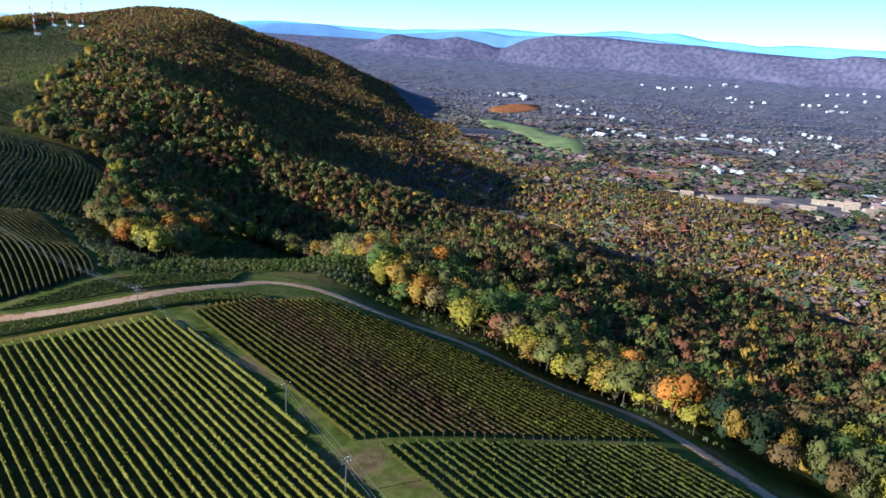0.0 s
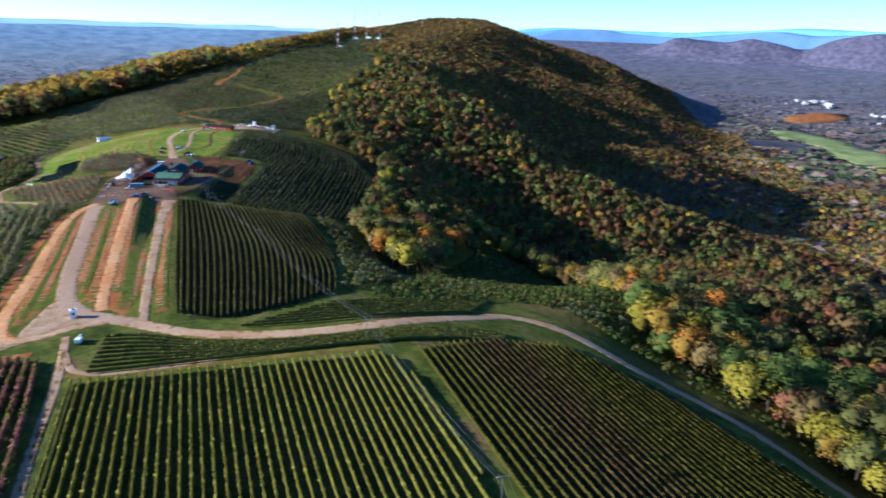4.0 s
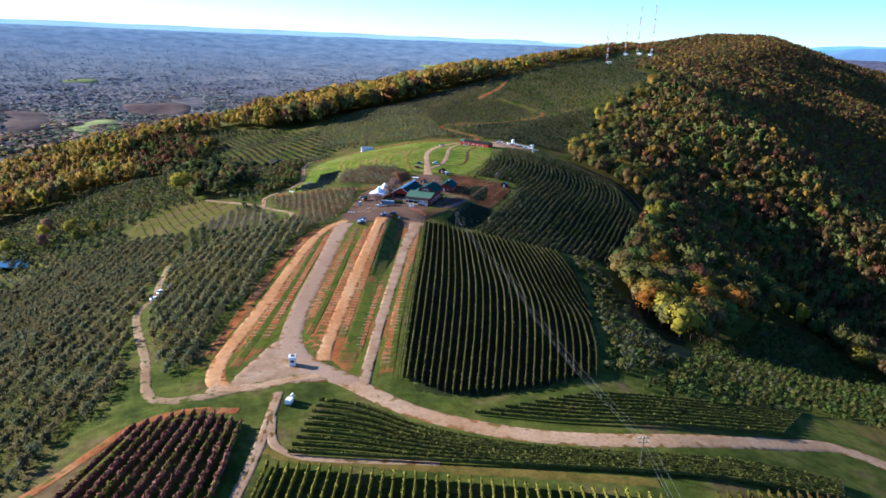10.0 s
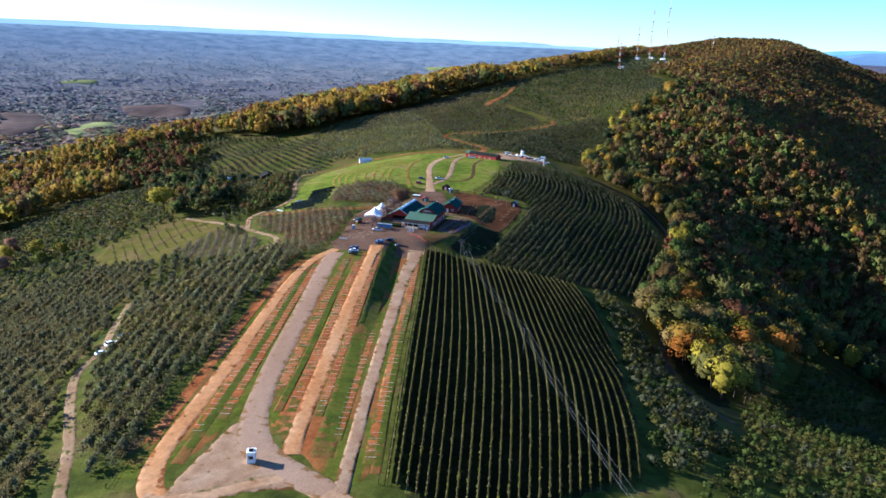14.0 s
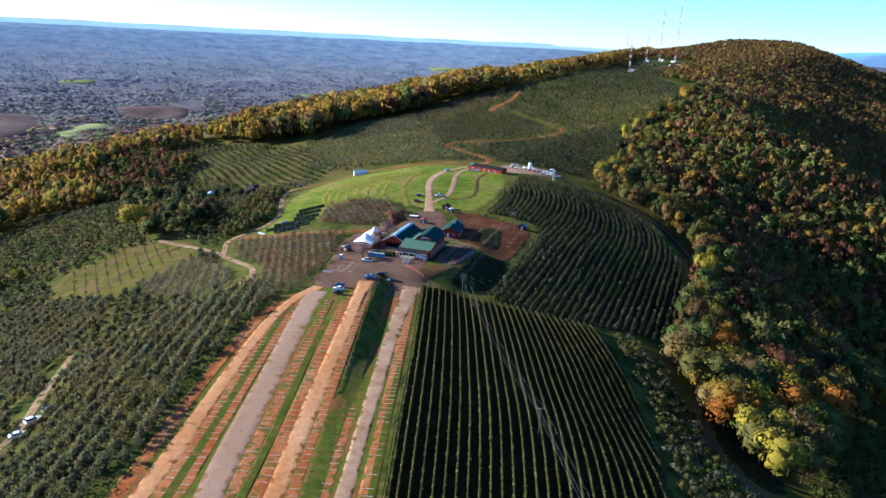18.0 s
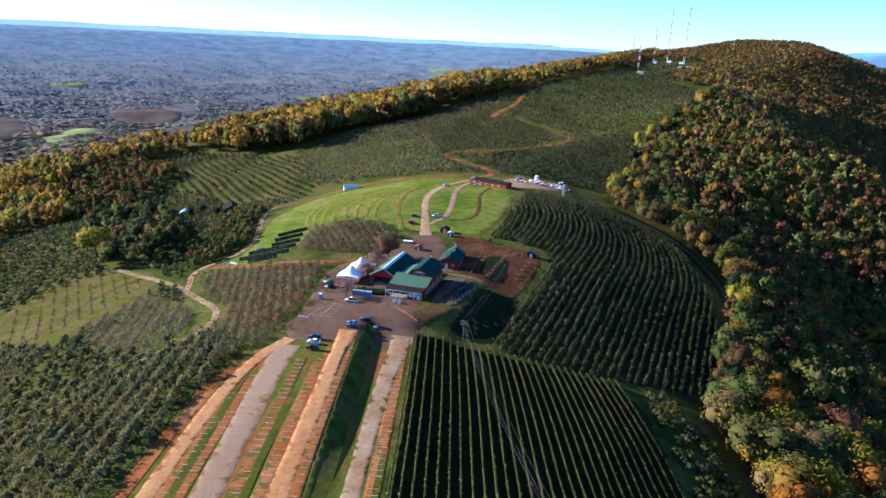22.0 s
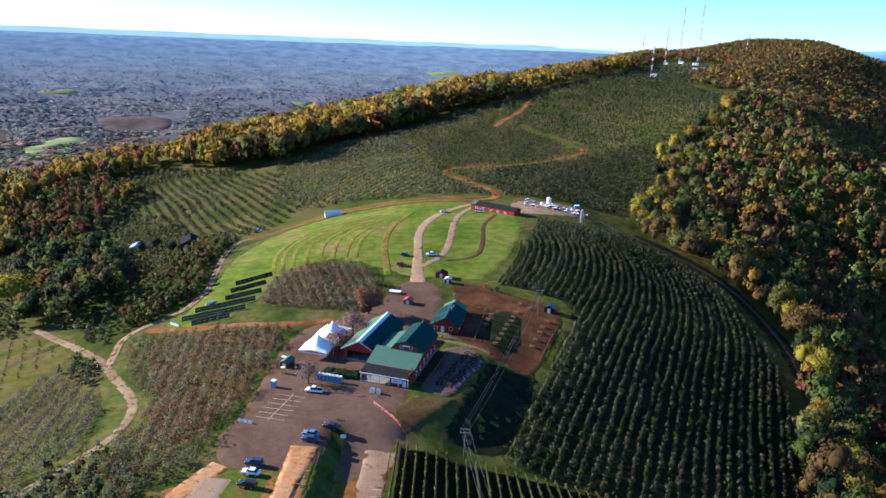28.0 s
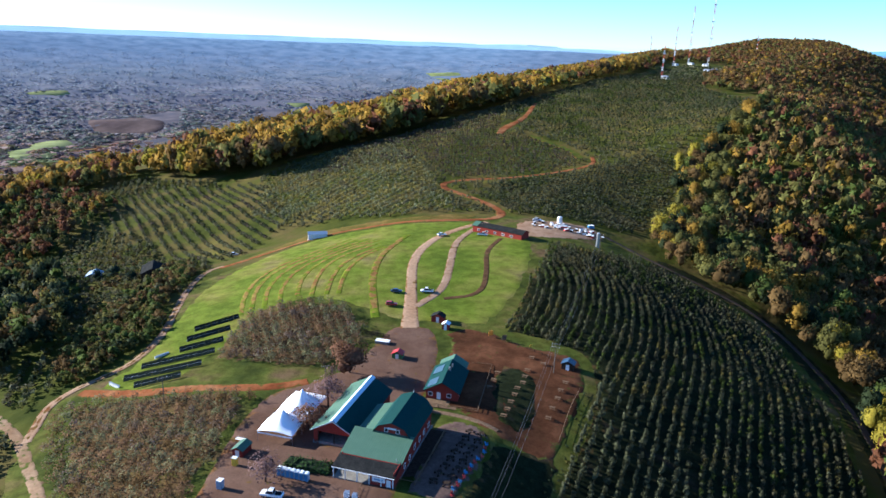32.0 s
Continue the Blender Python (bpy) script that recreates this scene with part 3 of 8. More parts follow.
patch("dirt_lot", [(-15, 18), (-12.5, 32), (-12.5, 59), (-13, 78), (-11, 93), (-7, 102), (4, 108), (12, 118), (18, 129), (21, 140), (26, 153), (40, 152), (44, 139), (43, 112), (40, 100), (36, 92), (38, 60), (35, 45), (37, 30), (36, 10), (26, 2), (-10, 0)], 0.12, LOT,
      "worn paved car park round the farm market", seed=5, ragged=0.15, cell=3.0)
patch("clay_terrace", [(46, 146), (55, 153), (65, 145), (81, 136), (94, 133), (93, 113), (84, 90), (77, 71), (69, 77), (60, 80), (53, 90), (46, 92), (44, 110), (48, 128)], 0.16, TERRACE, "trodden red soil of the picnic terrace behind the market", seed=6, cell=3.0)
patch("shade_lawn", [(66, 124), (77, 118), (76, 96), (71, 84), (62, 86), (60, 100), (62, 116)], 0.20, SHADELAWN, "worn lawn with rows of picnic tables, shade painted in", seed=7, cell=3.0)
patch("bank", [(46, 28), (50, 44), (57, 63), (61, 79), (69, 76), (80, 84), (76, 62), (70, 43), (64, 24)], 0.14, SHADELAWN, "grass bank below the patio, shade painted dark", seed=8, cell=3.0)
patch("worn_lawn", [(31, 34), (33, 29), (36, 25), (40, 30), (44, 36), (49.5, 44), (50, 47), (44, 46), (38, 48), (33, 42)], 0.17, WORN, "worn tan lawn before the patio", seed=18, cell=2.0, ragged=0.2)
patch("junction", [(-15, -189), (-12, -176), (-9, -163), (-3, -164), (-1, -174), (6, -180), (14, -185), (19, -194), (8, -193.5), (0, -196), (-8, -200), (-16, -203), (-22, -204), (-22, -199), (-16, -197)], 0.155, GRAVEL, "wide trodden gravel junction of the lanes", seed=19, cell=2.0, ragged=0.2)
patch("yard", [(84, 268), (80, 300), (100, 314), (135, 312), (130, 284), (108, 270)], 0.14, GRAVEL, "gravel farm yard with stored goods", seed=9)

# roads and tracks
patch("lane_verge", [(-30, -192), (-31, -150), (-30, -60), (-27, -14), (-10, 2), (14, 6), (36, 16), (32, -60), (32, -120), (32, -190), (22, -192), (12, -180), (0, -166), (-6, -150), (-14, -186)], 0.09, VERGE, "bright trodden grass between the lanes", cell=3.0, ragged=0.4, seed=25)
# parking bays along the lanes: red clay half grown over, marked with pale lines
STRIPS = [(-17.6, -17.4, 2.6, -172, -34, "red clay parking strip"), (-13.0, -14.2, 2.8, -163, -22, "red clay parking strip"), (-1.4, -1.6, 3.2, -148, -12, "half-grassed parking strip"),
          (4.6, 4.4, 3.0, -158, -10, "red clay parking strip"), (12.6, 12.8, 2.4, -160, 6, "red clay parking strip"), (19.4, 20.4, 2.6, -172, -96, "half-grassed parking strip"), (29.2, 31.0, 3.2, -182, 4, "worn clay parking strip")]
for k, (xa, xb, wide, ya, yb, what) in enumerate(STRIPS):
    ribbon("parking_strip", [(xa, ya), ((xa + xb) / 2, (ya + yb) / 2), (xb, yb)], wide * 1.25, 0.11, BAYCLAY, what + " beside the lane", "parking strip", seed=40 + k, ragged=0.5, wear=0.30 if "half" in what else 0.16)
LUSH = earth("lane_turf", [(0.3, (0.070, 0.092, 0.014)), (0.55, (0.105, 0.128, 0.018)), (0.75, (0.155, 0.125, 0.032))], 0.12, 1.8, verge=((0.20, 0.12, 0.036), (0.26, 0.115, 0.042)), mottle=0.5)
for k, (line, wide) in enumerate((([(-17, -184), (-15.6, -150), (-15.4, -110), (-16.4, -60), (-16.8, -25)], 3.2), ([(1, -158), (1.6, -130), (1.2, -90), (0.6, -40)], 2.6), ([(17, -180), (17, -140), (16.6, -95)], 6.5), ([(31, -186), (30.6, -140), (31.2, -60)], 2.4))):
    ribbon("grass_strip", line, wide, 0.12, LUSH, "strip of bright green grass between the parking bays", "grass", seed=58 + k, ragged=0.5, wear=0.08)
ribbon("clay_lane", [(4.8, -170), (5.4, -140), (6, -90), (7, -40), (8, 4)], 9.0, 0.10, BAYCLAY, "wide band of bare red clay round the parking lane", seed=57, ragged=0.8, wear=0.1)
ribbon("clay_lane", [(-27.5, -184), (-27.4, -150), (-27.2, -90), (-25.8, -40), (-20, -8)], 5.0, 0.10, BAYCLAY, "bare red clay margin between orchard and lane", seed=55, ragged=0.7, wear=0.1)
patch("grass_bank", [(14.2, -92), (14, -40), (14, 8), (15.5, 20), (21.5, 19), (22, -40), (20.5, -88)], 0.10, TURF, "steep grass bank between the lanes", cell=1.2, ragged=0.15, seed=30)
ribbon("road", [(4, -183), (12, -187), (24, -197), (38, -209), (54, -216), (73, -221), (97, -221), (121, -215), (146, -206), (163, -199), (181, -213), (193, -236), (205, -257), (213, -276), (219, -298), (222, -325), (221, -350), (215, -375), (204, -402), (192, -440)], 6.5, 0.17, TAN,
       "pinkish dirt road winding along the hillside")
ribbon("road", [(12, -188, 5), (4, -190.5, 5), (-5, -195, 4.6), (-15, -200.5, 4.6), (-24, -204, 4.0), (-32, -204.5, 3.4), (-38, -199, 3), (-42.5, -189, 3), (-49.5, -172, 3), (-62, -149, 3), (-74, -123, 3), (-72, -112, 3), (-75, -98, 3), (-80, -84, 3), (-86, -62, 3), (-91, -46, 2.4)], 3.0, 0.18, TRACK, "tan dirt track curving down past the orchards", seed=2, strip=0.3)
ribbon("road", [(10, -189, 5), (2, -192, 5), (-6, -196.5, 5), (-14, -199, 5), (-20, -197, 5)], 5, 0.185, TAN, "pale trodden dirt sweeping round the junction", seed=56, ragged=0.4)
ribbon("road", [(21, -193.5, 7), (12, -187.5, 8.5), (4.5, -182.5, 10), (-2, -173.5, 9.5), (-5.2, -159, 7.2), (-7.3, -126, 7.6), (-8, -69, 8.0), (-9.6, -17, 8.2), (-8.5, -2, 9)], 9, 0.19, ASPHALT, "smooth worn asphalt lane up to the market", seed=3)
ribbon("road", [(-15, -199, 6), (-20, -194, 6), (-22.6, -184, 5.5), (-22.6, -165, 5.2), (-21.2, -132, 5.2), (-21.4, -86, 4.8), (-20.6, -38, 4.8), (-15.5, -8, 5), (-9, 4, 6)], 6, 0.17, CLAYTAN, "tan dirt parking lane with red clay edges", seed=4, ragged=0.5)
ribbon("road", [(9.5, -179, 4.6), (8.8, -170, 4.6), (8.5, -143, 4.6), (8.4, -95, 5.2), (9.0, -38, 5.2), (9.6, 0, 6), (10, 14, 8)], 7, 0.18, CLAYTAN, "orange clay parking lane", seed=5, ragged=0.6)
ribbon("road", [(24, -194, 4), (24.2, -157, 3.8), (24.9, -109, 4.4), (26, -33, 5.6), (29, 4, 7), (30, 18, 10)], 5, 0.16, GRAVEL, "pale gravel lane beside the vineyard", seed=6, ragged=0.4)
ribbon("road", [(4, -230), (12, -234), (35, -235), (63, -237), (98, -239)], 3.4, 0.15, DRY, "pale worn track between vine blocks", seed=7)
ribbon("road", [(0.5, -200), (1, -208), (2, -221), (2.5, -245), (2, -275), (3, -310), (4, -380), (4, -440)], 2.8, 0.16, GRAVEL, "grey gravel track between vine blocks", seed=8, strip=0.45)
ribbon("road", [(2, -214), (5, -228), (12, -233), (22, -234), (47, -234)], 2.4, 0.165, GRAVEL, "thin gravel track turning along the front block", seed=28, strip=0.4)
ribbon("road", [(-8, -211), (-21, -210), (-30, -213), (-36, -218), (-41, -232), (-50, -252), (-66, -280)], 3.2, 0.15, CLAY, "red clay track along the red vines", seed=29, strip=0.3)
ribbon("road", [(32, 150, 7), (30, 185, 5), (28, 225, 4.6), (37, 259, 4.6), (54, 288, 4.6), (66, 300, 4.2)], 6, 0.18, TAN, "dirt road over the meadow", seed=9)
ribbon("road", [(33, 169), (44, 186), (46, 217), (48, 253), (59, 283)], 3.6, 0.19, GRAVEL, "gravel loop over the meadow", seed=10)
ribbon("road", [(44, 177), (60, 182), (63, 209), (63, 237), (72, 262)], 2.4, 0.17, SOIL, "faint brown track over the meadow", seed=11)
ribbon("road", [(-70, 240, 4), (-36, 294, 4), (12, 300, 4), (67, 305, 6), (77, 320, 6), (72, 343, 5), (57, 366, 5), (35, 393, 5), (45, 411, 4.5), (89, 420, 4), (135, 444, 3.5), (156, 460, 3.5), (157, 482, 3)], 4, 0.2, CLAY, "red clay road up to the high orchards", seed=12)
ribbon("grass_lane", [(113, 553), (128, 528), (143, 505), (148, 478)], 7, 0.2, LUSH, "mown green lane between the upper orchards", "lane", seed=66, ragged=0.6)
ribbon("road", [(130, 690, 4), (113, 614, 6), (92, 581, 9), (85, 556, 6)], 6, 0.3, CLAY, "bare red clay road on the upper hill", seed=13)
ribbon("road", [(-130, 128), (-106, 108), (-92, 96), (-82, 87), (-74, 78), (-66, 67), (-53, 51), (-45, 34), (-46, 14), (-60, -10)], 3.2, 0.17, TRACK, "two-rutted farm track", seed=14, strip=0.3)
ribbon("road", [(-76, 82), (-78, 92), (-81, 102), (-79, 111), (-72, 119), (-64, 128), (-63, 150), (-67, 172), (-73, 200), (-76, 236), (-70, 245)], 3.0, 0.18, GRAVEL, "narrow gravel farm track by the meadow", seed=15, strip=0.5)
ribbon("road", [(-74, 110), (-60, 106), (-47, 104), (-35, 104), (-20, 103), (-7, 104), (2, 108)], 4.4, 0.15, CLAY, "clay track behind the tent", seed=16)
ribbon("road", [(132, 300), (160, 262), (190, 225), (203, 190), (198, 130), (180, 70), (160, 15), (142, -40), (140, -90), (150, -110)], 3.2, 0.15, DULL, "service track below the orchard, shade painted into its gravel", seed=17)
# mown arcs over the western meadow, worn to the soil in places
for k, arc in enumerate([[(-36, 162), (-42, 188), (-42, 214), (-30, 240), (-8, 268)], [(-33, 167), (-38, 189), (-38, 213), (-27, 236), (-4, 264)], [(-28, 168), (-33, 190), (-32, 214), (-21, 236), (2, 262)], [(-23, 172), (-27, 194), (-25, 216), (-14, 238), (6, 259)],
                         [(-17, 178), (-20, 198), (-18, 218), (-8, 240), (9, 256)], [(-11, 178), (-13, 198), (-12, 218), (-4, 236), (10, 250)], [(-5, 179), (-6, 197), (-5, 216), (2, 232), (12, 244)], [(0, 180), (-1, 197), (0, 214), (6, 232), (14, 242)]]):
    ribbon("mown_track", arc, 2.1, 0.15, RUT, "curved reddish mowing track in the meadow grass", "track", seed=70 + k, wear=0.26)
ribbon("mown_track", [(18, 158), (15, 177), (12, 196), (12, 224), (16, 242), (23, 266)], 3.4, 0.17, RUT, "worn curved track over the meadow", "track", seed=80, wear=0.22)
patch("mast_field", [(250, 850), (300, 875), (372, 865), (440, 955), (500, 1080), (500, 1190), (430, 1215), (385, 1165), (340, 1010)], 0.4, TURF, "grassy slope below the radio masts", cell=14, ragged=3, seed=20)
patch("orchard_floor", [(-14, 42), (-15, 78), (-13, 96), (-20, 101), (-38, 101), (-62, 102), (-70, 96), (-55, 66), (-42, 40), (-38, 16), (-25, 8), (-18, 24)], 0.10, LITTER, "brown leaf litter under the thinning fruit trees", cell=4, seed=21)
patch("orchard_floor", [(-34, 124), (-36, 150), (-31, 162), (-10, 172), (4, 169), (17, 146), (11, 122), (0, 116)], 0.125, LITTER, "brown leaf litter under the fruit trees above the tent", cell=4, seed=22)
patch("orchard_floor", [(68, 150), (80, 195), (92, 232), (96, 256), (121, 254), (145, 262), (167, 240), (189, 200), (186, 130), (172, 70), (156, 26), (120, 18), (92, 16), (64, 22), (74, 55), (86, 84), (96, 112), (97, 134), (84, 142)], 0.10, SHADELAWN, "grass under the curving orchard rows, shade painted dark", cell=5, seed=23)
patch("slope", [(150, 262), (172, 244), (194, 205), (192, 130), (178, 66), (160, 20), (146, -30), (142, -90), (160, -90), (165, -40), (170, 10), (192, 70), (206, 140), (206, 205), (182, 256), (160, 280)], 0.10, SHADELAWN, "bare slope below the orchard, shade painted in", cell=5, seed=24)
patch("vineyard_floor", [(34, 22), (118, 15), (119, -25), (117, -68), (109, -120), (101, -158), (96, -184), (62, -201), (50, -203), (33, -194), (33, -120), (34, -50)], 0.10, DIMGRASS, "grass in the alleys of the slope vineyard", cell=4, seed=26)
patch("vineyard_floor", [(3, -239), (96, -250), (102, -290), (97, -340), (92, -442), (2, -442)], 0.10, ALLEY, "grass alleys of the front vineyard", cell=4, seed=27)
patch("vineyard_floor", [(109, -248), (141, -236), (173, -233), (190, -248), (205, -270), (200, -372), (108, -350)], 0.10, DIMGRASS, "grass alleys of the vineyard across the gap", cell=4, seed=31)


# ---- plants ----
def cards(centres, normals, size, rng):
    """Ragged three-cornered leaf clumps at centres, roughly facing normals."""
    n = len(centres)
    nr = normals + rng.normal(0, 0.45, (n, 3))
    nr /= np.linalg.norm(nr, axis=1)[:, None]
    a = np.cross(nr, rng.normal(0, 1, (n, 3)))
    a /= np.linalg.norm(a, axis=1)[:, None]
    b = np.cross(nr, a)
    s = np.asarray(size)[:, None] if np.ndim(size) else size
    out = np.empty((n, 3, 3))
    for k in range(3):
        t = 2.094 * k + rng.normal(0, 0.25, (n, 1))
        j = rng.uniform(0.55, 1.1, (n, 1))
        out[:, k] = centres + (a * np.cos(t) + b * np.sin(t)) * s * j * 0.72
    return out.reshape(-1, 3)


def leaves(n):
    return np.arange(n * 3).reshape(-1, 3)


def unit(v):
    return v / np.maximum(np.linalg.norm(v, axis=1), 1e-6)[:, None]


ICO = bmesh.new()
bmesh.ops.create_icosphere(ICO, subdivisions=1, radius=1.0)
ICO_V = np.array([v.co[:] for v in ICO.verts])
ICO_F = np.array([[v.index for v in f.verts] for f in ICO.faces])
ICO.free()
OCT_V = np.array([(1, 0, 0), (0, 1, 0), (-1, 0, 0), (0, -1, 0), (0, 0, 1), (0, 0, -1)], float)
OCT_F = np.array([(0, 1, 4), (1, 2, 4), (2, 3, 4), (3, 0, 4), (1, 0, 5), (2, 1, 5), (3, 2, 5), (0, 3, 5)])


def crown(n, seed, lobes=7, low=0.22, wide=0.42, size=0.13, solid=9, core=0):
    """A tree crown of one metre's height: lobes of leaf clumps round a few cores. Returns points, faces and soft outward normals."""
    rng = np.random.default_rng(seed)
    th = rng.uniform(0, 6.283, lobes)
    hz = np.sort(rng.uniform(low + 0.12, 0.82, lobes))
    rad = wide * 0.55 * np.sqrt(np.clip(1 - ((hz - 0.48) / 0.5) ** 2, 0.1, 1)) * rng.uniform(0.6, 1.1, lobes)
    c = np.stack([np.cos(th) * rad, np.sin(th) * rad, hz], 1)
    r = wide * rng.uniform(0.38, 0.62, lobes)
    c, r = np.vstack([c, [[0, 0, 0.86 - wide * 0.35]]]), np.r_[r, wide * 0.45]
    k = rng.integers(0, len(c), n)
    d = rng.normal(0, 1, (n, 3))
    d[:, 2] = np.abs(d[:, 2]) * 0.9 - 0.25
    d /= np.linalg.norm(d, axis=1)[:, None]
    p = c[k] + d * (r[k] * rng.uniform(0.75, 1.12, n))[:, None] * np.array([1, 1, 0.95])
    p[:, 2] = np.maximum(p[:, 2], low * rng.uniform(0.8, 1.2, n))
    v = cards(p, d, size * rng.uniform(0.6, 1.35, n), rng)
    out = unit(0.55 * d + 0.75 * unit(p - np.array([0, 0, 0.42])) + np.array([0, 0, 0.15]) + rng.normal(0, 0.16, (n, 3)))
    nrm = [np.repeat(out, 3, 0)]
    cv, cf = (OCT_V, OCT_F) if core else (ICO_V, ICO_F)
    cores, tris = [], []
    order = np.argsort(-r)[:solid]
    for cc, rr in zip(c[order], r[order]):
        tris.append(cf + len(v) + len(cv) * len(cores))
        cores.append(cc + cv * rr * 0.74 * rng.uniform(0.85, 1.1, (len(cv), 1)))
        nrm.append(unit(0.55 * cv + 0.75 * unit(cores[-1] - np.array([0, 0, 0.42])) + 0.01))
    return np.vstack([v, *cores]), np.vstack([leaves(n), *tris]), np.vstack(nrm)


def stems(height, r, bend=0.0, sides=5):
    """A tapered trunk with limbs of one metre's height as points and faces."""
    bm = bmesh.new()
    rod(bm, (0, 0, -0.03), (bend, 0, height * 0.55), r, r * 0.7, sides)
    rod(bm, (bend, 0, height * 0.55), (bend * 0.5, bend, height), r * 0.7, r * 0.25, sides)
    for k in range(5):
        a = k * 2.4
        z = height * (0.42 + 0.09 * k)
        rod(bm, (bend * 0.8, 0, z), (math.cos(a) * 0.24, math.sin(a) * 0.24, z + 0.22), r * 0.4, r * 0.12, 4)
    return bm


def strew(name, x, y, h, w, tint, plants, material, label, category, sink=0.0, rng=None):
    """Many plants as one mesh: plant shapes set at x, y with height h, width factor w and colour tint."""
    rng = rng or np.random.default_rng(5)
    z = ground(x, y) - sink
    pick, turn = rng.integers(0, len(plants), len(x)), rng.uniform(0, 6.283, len(x))
    vs, fs, ns, cs, base = [], [], [], [], 0
    for k, (pv, pf, pn) in enumerate(plants):
        i = np.flatnonzero(pick == k)
        if not len(i):
            continue
        ca, sa = np.cos(turn[i])[:, None], np.sin(turn[i])[:, None]
        hw = (h[i] * w[i])[:, None]
        v = np.stack([(pv[:, 0] * ca - pv[:, 1] * sa) * hw + x[i][:, None], (pv[:, 0] * sa + pv[:, 1] * ca) * hw + y[i][:, None], pv[:, 2] * h[i][:, None] + z[i][:, None]], 2)
        nr = np.stack([pn[:, 0] * ca - pn[:, 1] * sa, pn[:, 0] * sa + pn[:, 1] * ca, np.repeat(pn[None, :, 2], len(i), 0)], 2)
        n, m = len(i), len(pv)
        vs.append(v.reshape(-1, 3))
        ns.append(nr.reshape(-1, 3))
        fs.append((pf[None] + (np.arange(n) * m + base)[:, None, None]).reshape(-1, 3))
        cs.append(np.repeat(tint[i], m, 0))
        base += n * m
    me = mesh_of(name, np.vstack(vs), np.vstack(fs), material, np.vstack(cs), normals=np.vstack(ns))
    return tagged(new(name, me), label, category, kind="stuff")


def spots(poly, gap, rng, jitter=0.42):
    """A loose grid of places within an outline."""
    p = np.array(poly, float)
    a, b = np.meshgrid(np.arange(p[:, 0].min(), p[:, 0].max(), gap), np.arange(p[:, 1].min(), p[:, 1].max(), gap * 0.87))
    a[1::2] += gap / 2
    x, y = a.ravel() + rng.normal(0, gap * jitter * 0.6, a.size), b.ravel() + rng.normal(0, gap * jitter * 0.6, a.size)
    k = inside(x, y, poly)
    return x[k], y[k]


YELLOW, GOLD, OLIVE, GREEN, DARK, RUST, ORANGE, BROWN, GREY, MAUVE = (np.array(c) for c in (
    (0.30, 0.250, 0.022), (0.30, 0.185, 0.022), (0.150, 0.145, 0.028), (0.100, 0.135, 0.022), (0.042, 0.058, 0.018), (0.20, 0.088, 0.030), (0.38, 0.150, 0.018),
    (0.155, 0.100, 0.042), (0.185, 0.150, 0.115), (0.185, 0.142, 0.125)))


def colours(x, y, kinds, rng, size=70, mix=0.35):
    """A colour for each plant: drifts of kinds, with stray ones among them."""
    t = (waves(x, y, size, 21) + waves(x, y, size * 0.4, 22) * 0.6) * 0.28 + 0.5 + rng.normal(0, mix * 0.5, len(x))
    i = np.clip((t * len(kinds)).astype(int), 0, len(kinds) - 1)
    hue = np.array(kinds)[i] * rng.uniform(0.75, 1.18, (len(x), 1))
    hue[:, 2] *= np.where(hue[:, 2] < 0.4 * hue[:, 1], 1.6, 1.0)
    return hue


BIG = [crown(380, s, 10, size=0.072, solid=4) for s in range(6)]
MID = [crown(76, 20 + s, 7, size=0.15, solid=3, core=1) for s in range(6)]
FAR = [crown(17, 40 + s, 6, size=0.25, solid=1, core=1) for s in range(6)]
BUSH = [crown(64, 60 + s, 8, low=0.06, wide=0.50, size=0.148, solid=2, core=1) for s in range(7)]
TWIGGY = [crown(70, 120 + s, 9, low=0.08, wide=0.52, size=0.112, solid=0) for s in range(7)]
SMALL = [crown(23, 80 + s, 5, low=0.06, wide=0.50, size=0.262, solid=1, core=1) for s in range(6)]

FARMED = [(-60, -600), (214, -600), (224, -390), (232, -330), (236, -270), (222, -215), (270, -80), (258, 40), (210, -20), (160, -85), (146, -60), (146, 10), (166, 60), (205, 150), (203, 205), (165, 262),
          (160, 300), (200, 384), (217, 444), (276, 507), (330, 590), (360, 660), (330, 760), (372, 880), (290, 905), (215, 835), (120, 735), (20, 640), (-70, 560), (-112, 492),
          (-165, 500), (-240, 540), (-300, 500), (-330, 420), (-255, 330), (-250, 240), (-320, 150), (-330, 0), (-260, -200), (-120, -400)]


MAST_FIELD = [(250, 860), (300, 880), (372, 870), (440, 960), (500, 1080), (500, 1190), (430, 1210), (385, 1160), (340, 1010)]


def shown(x, y):
    """Land that lies before the walk: not behind it, nor too far aside."""
    a = np.degrees(np.arctan2(x - 40, y + 520))
    return (a > -42) & (a < 80)


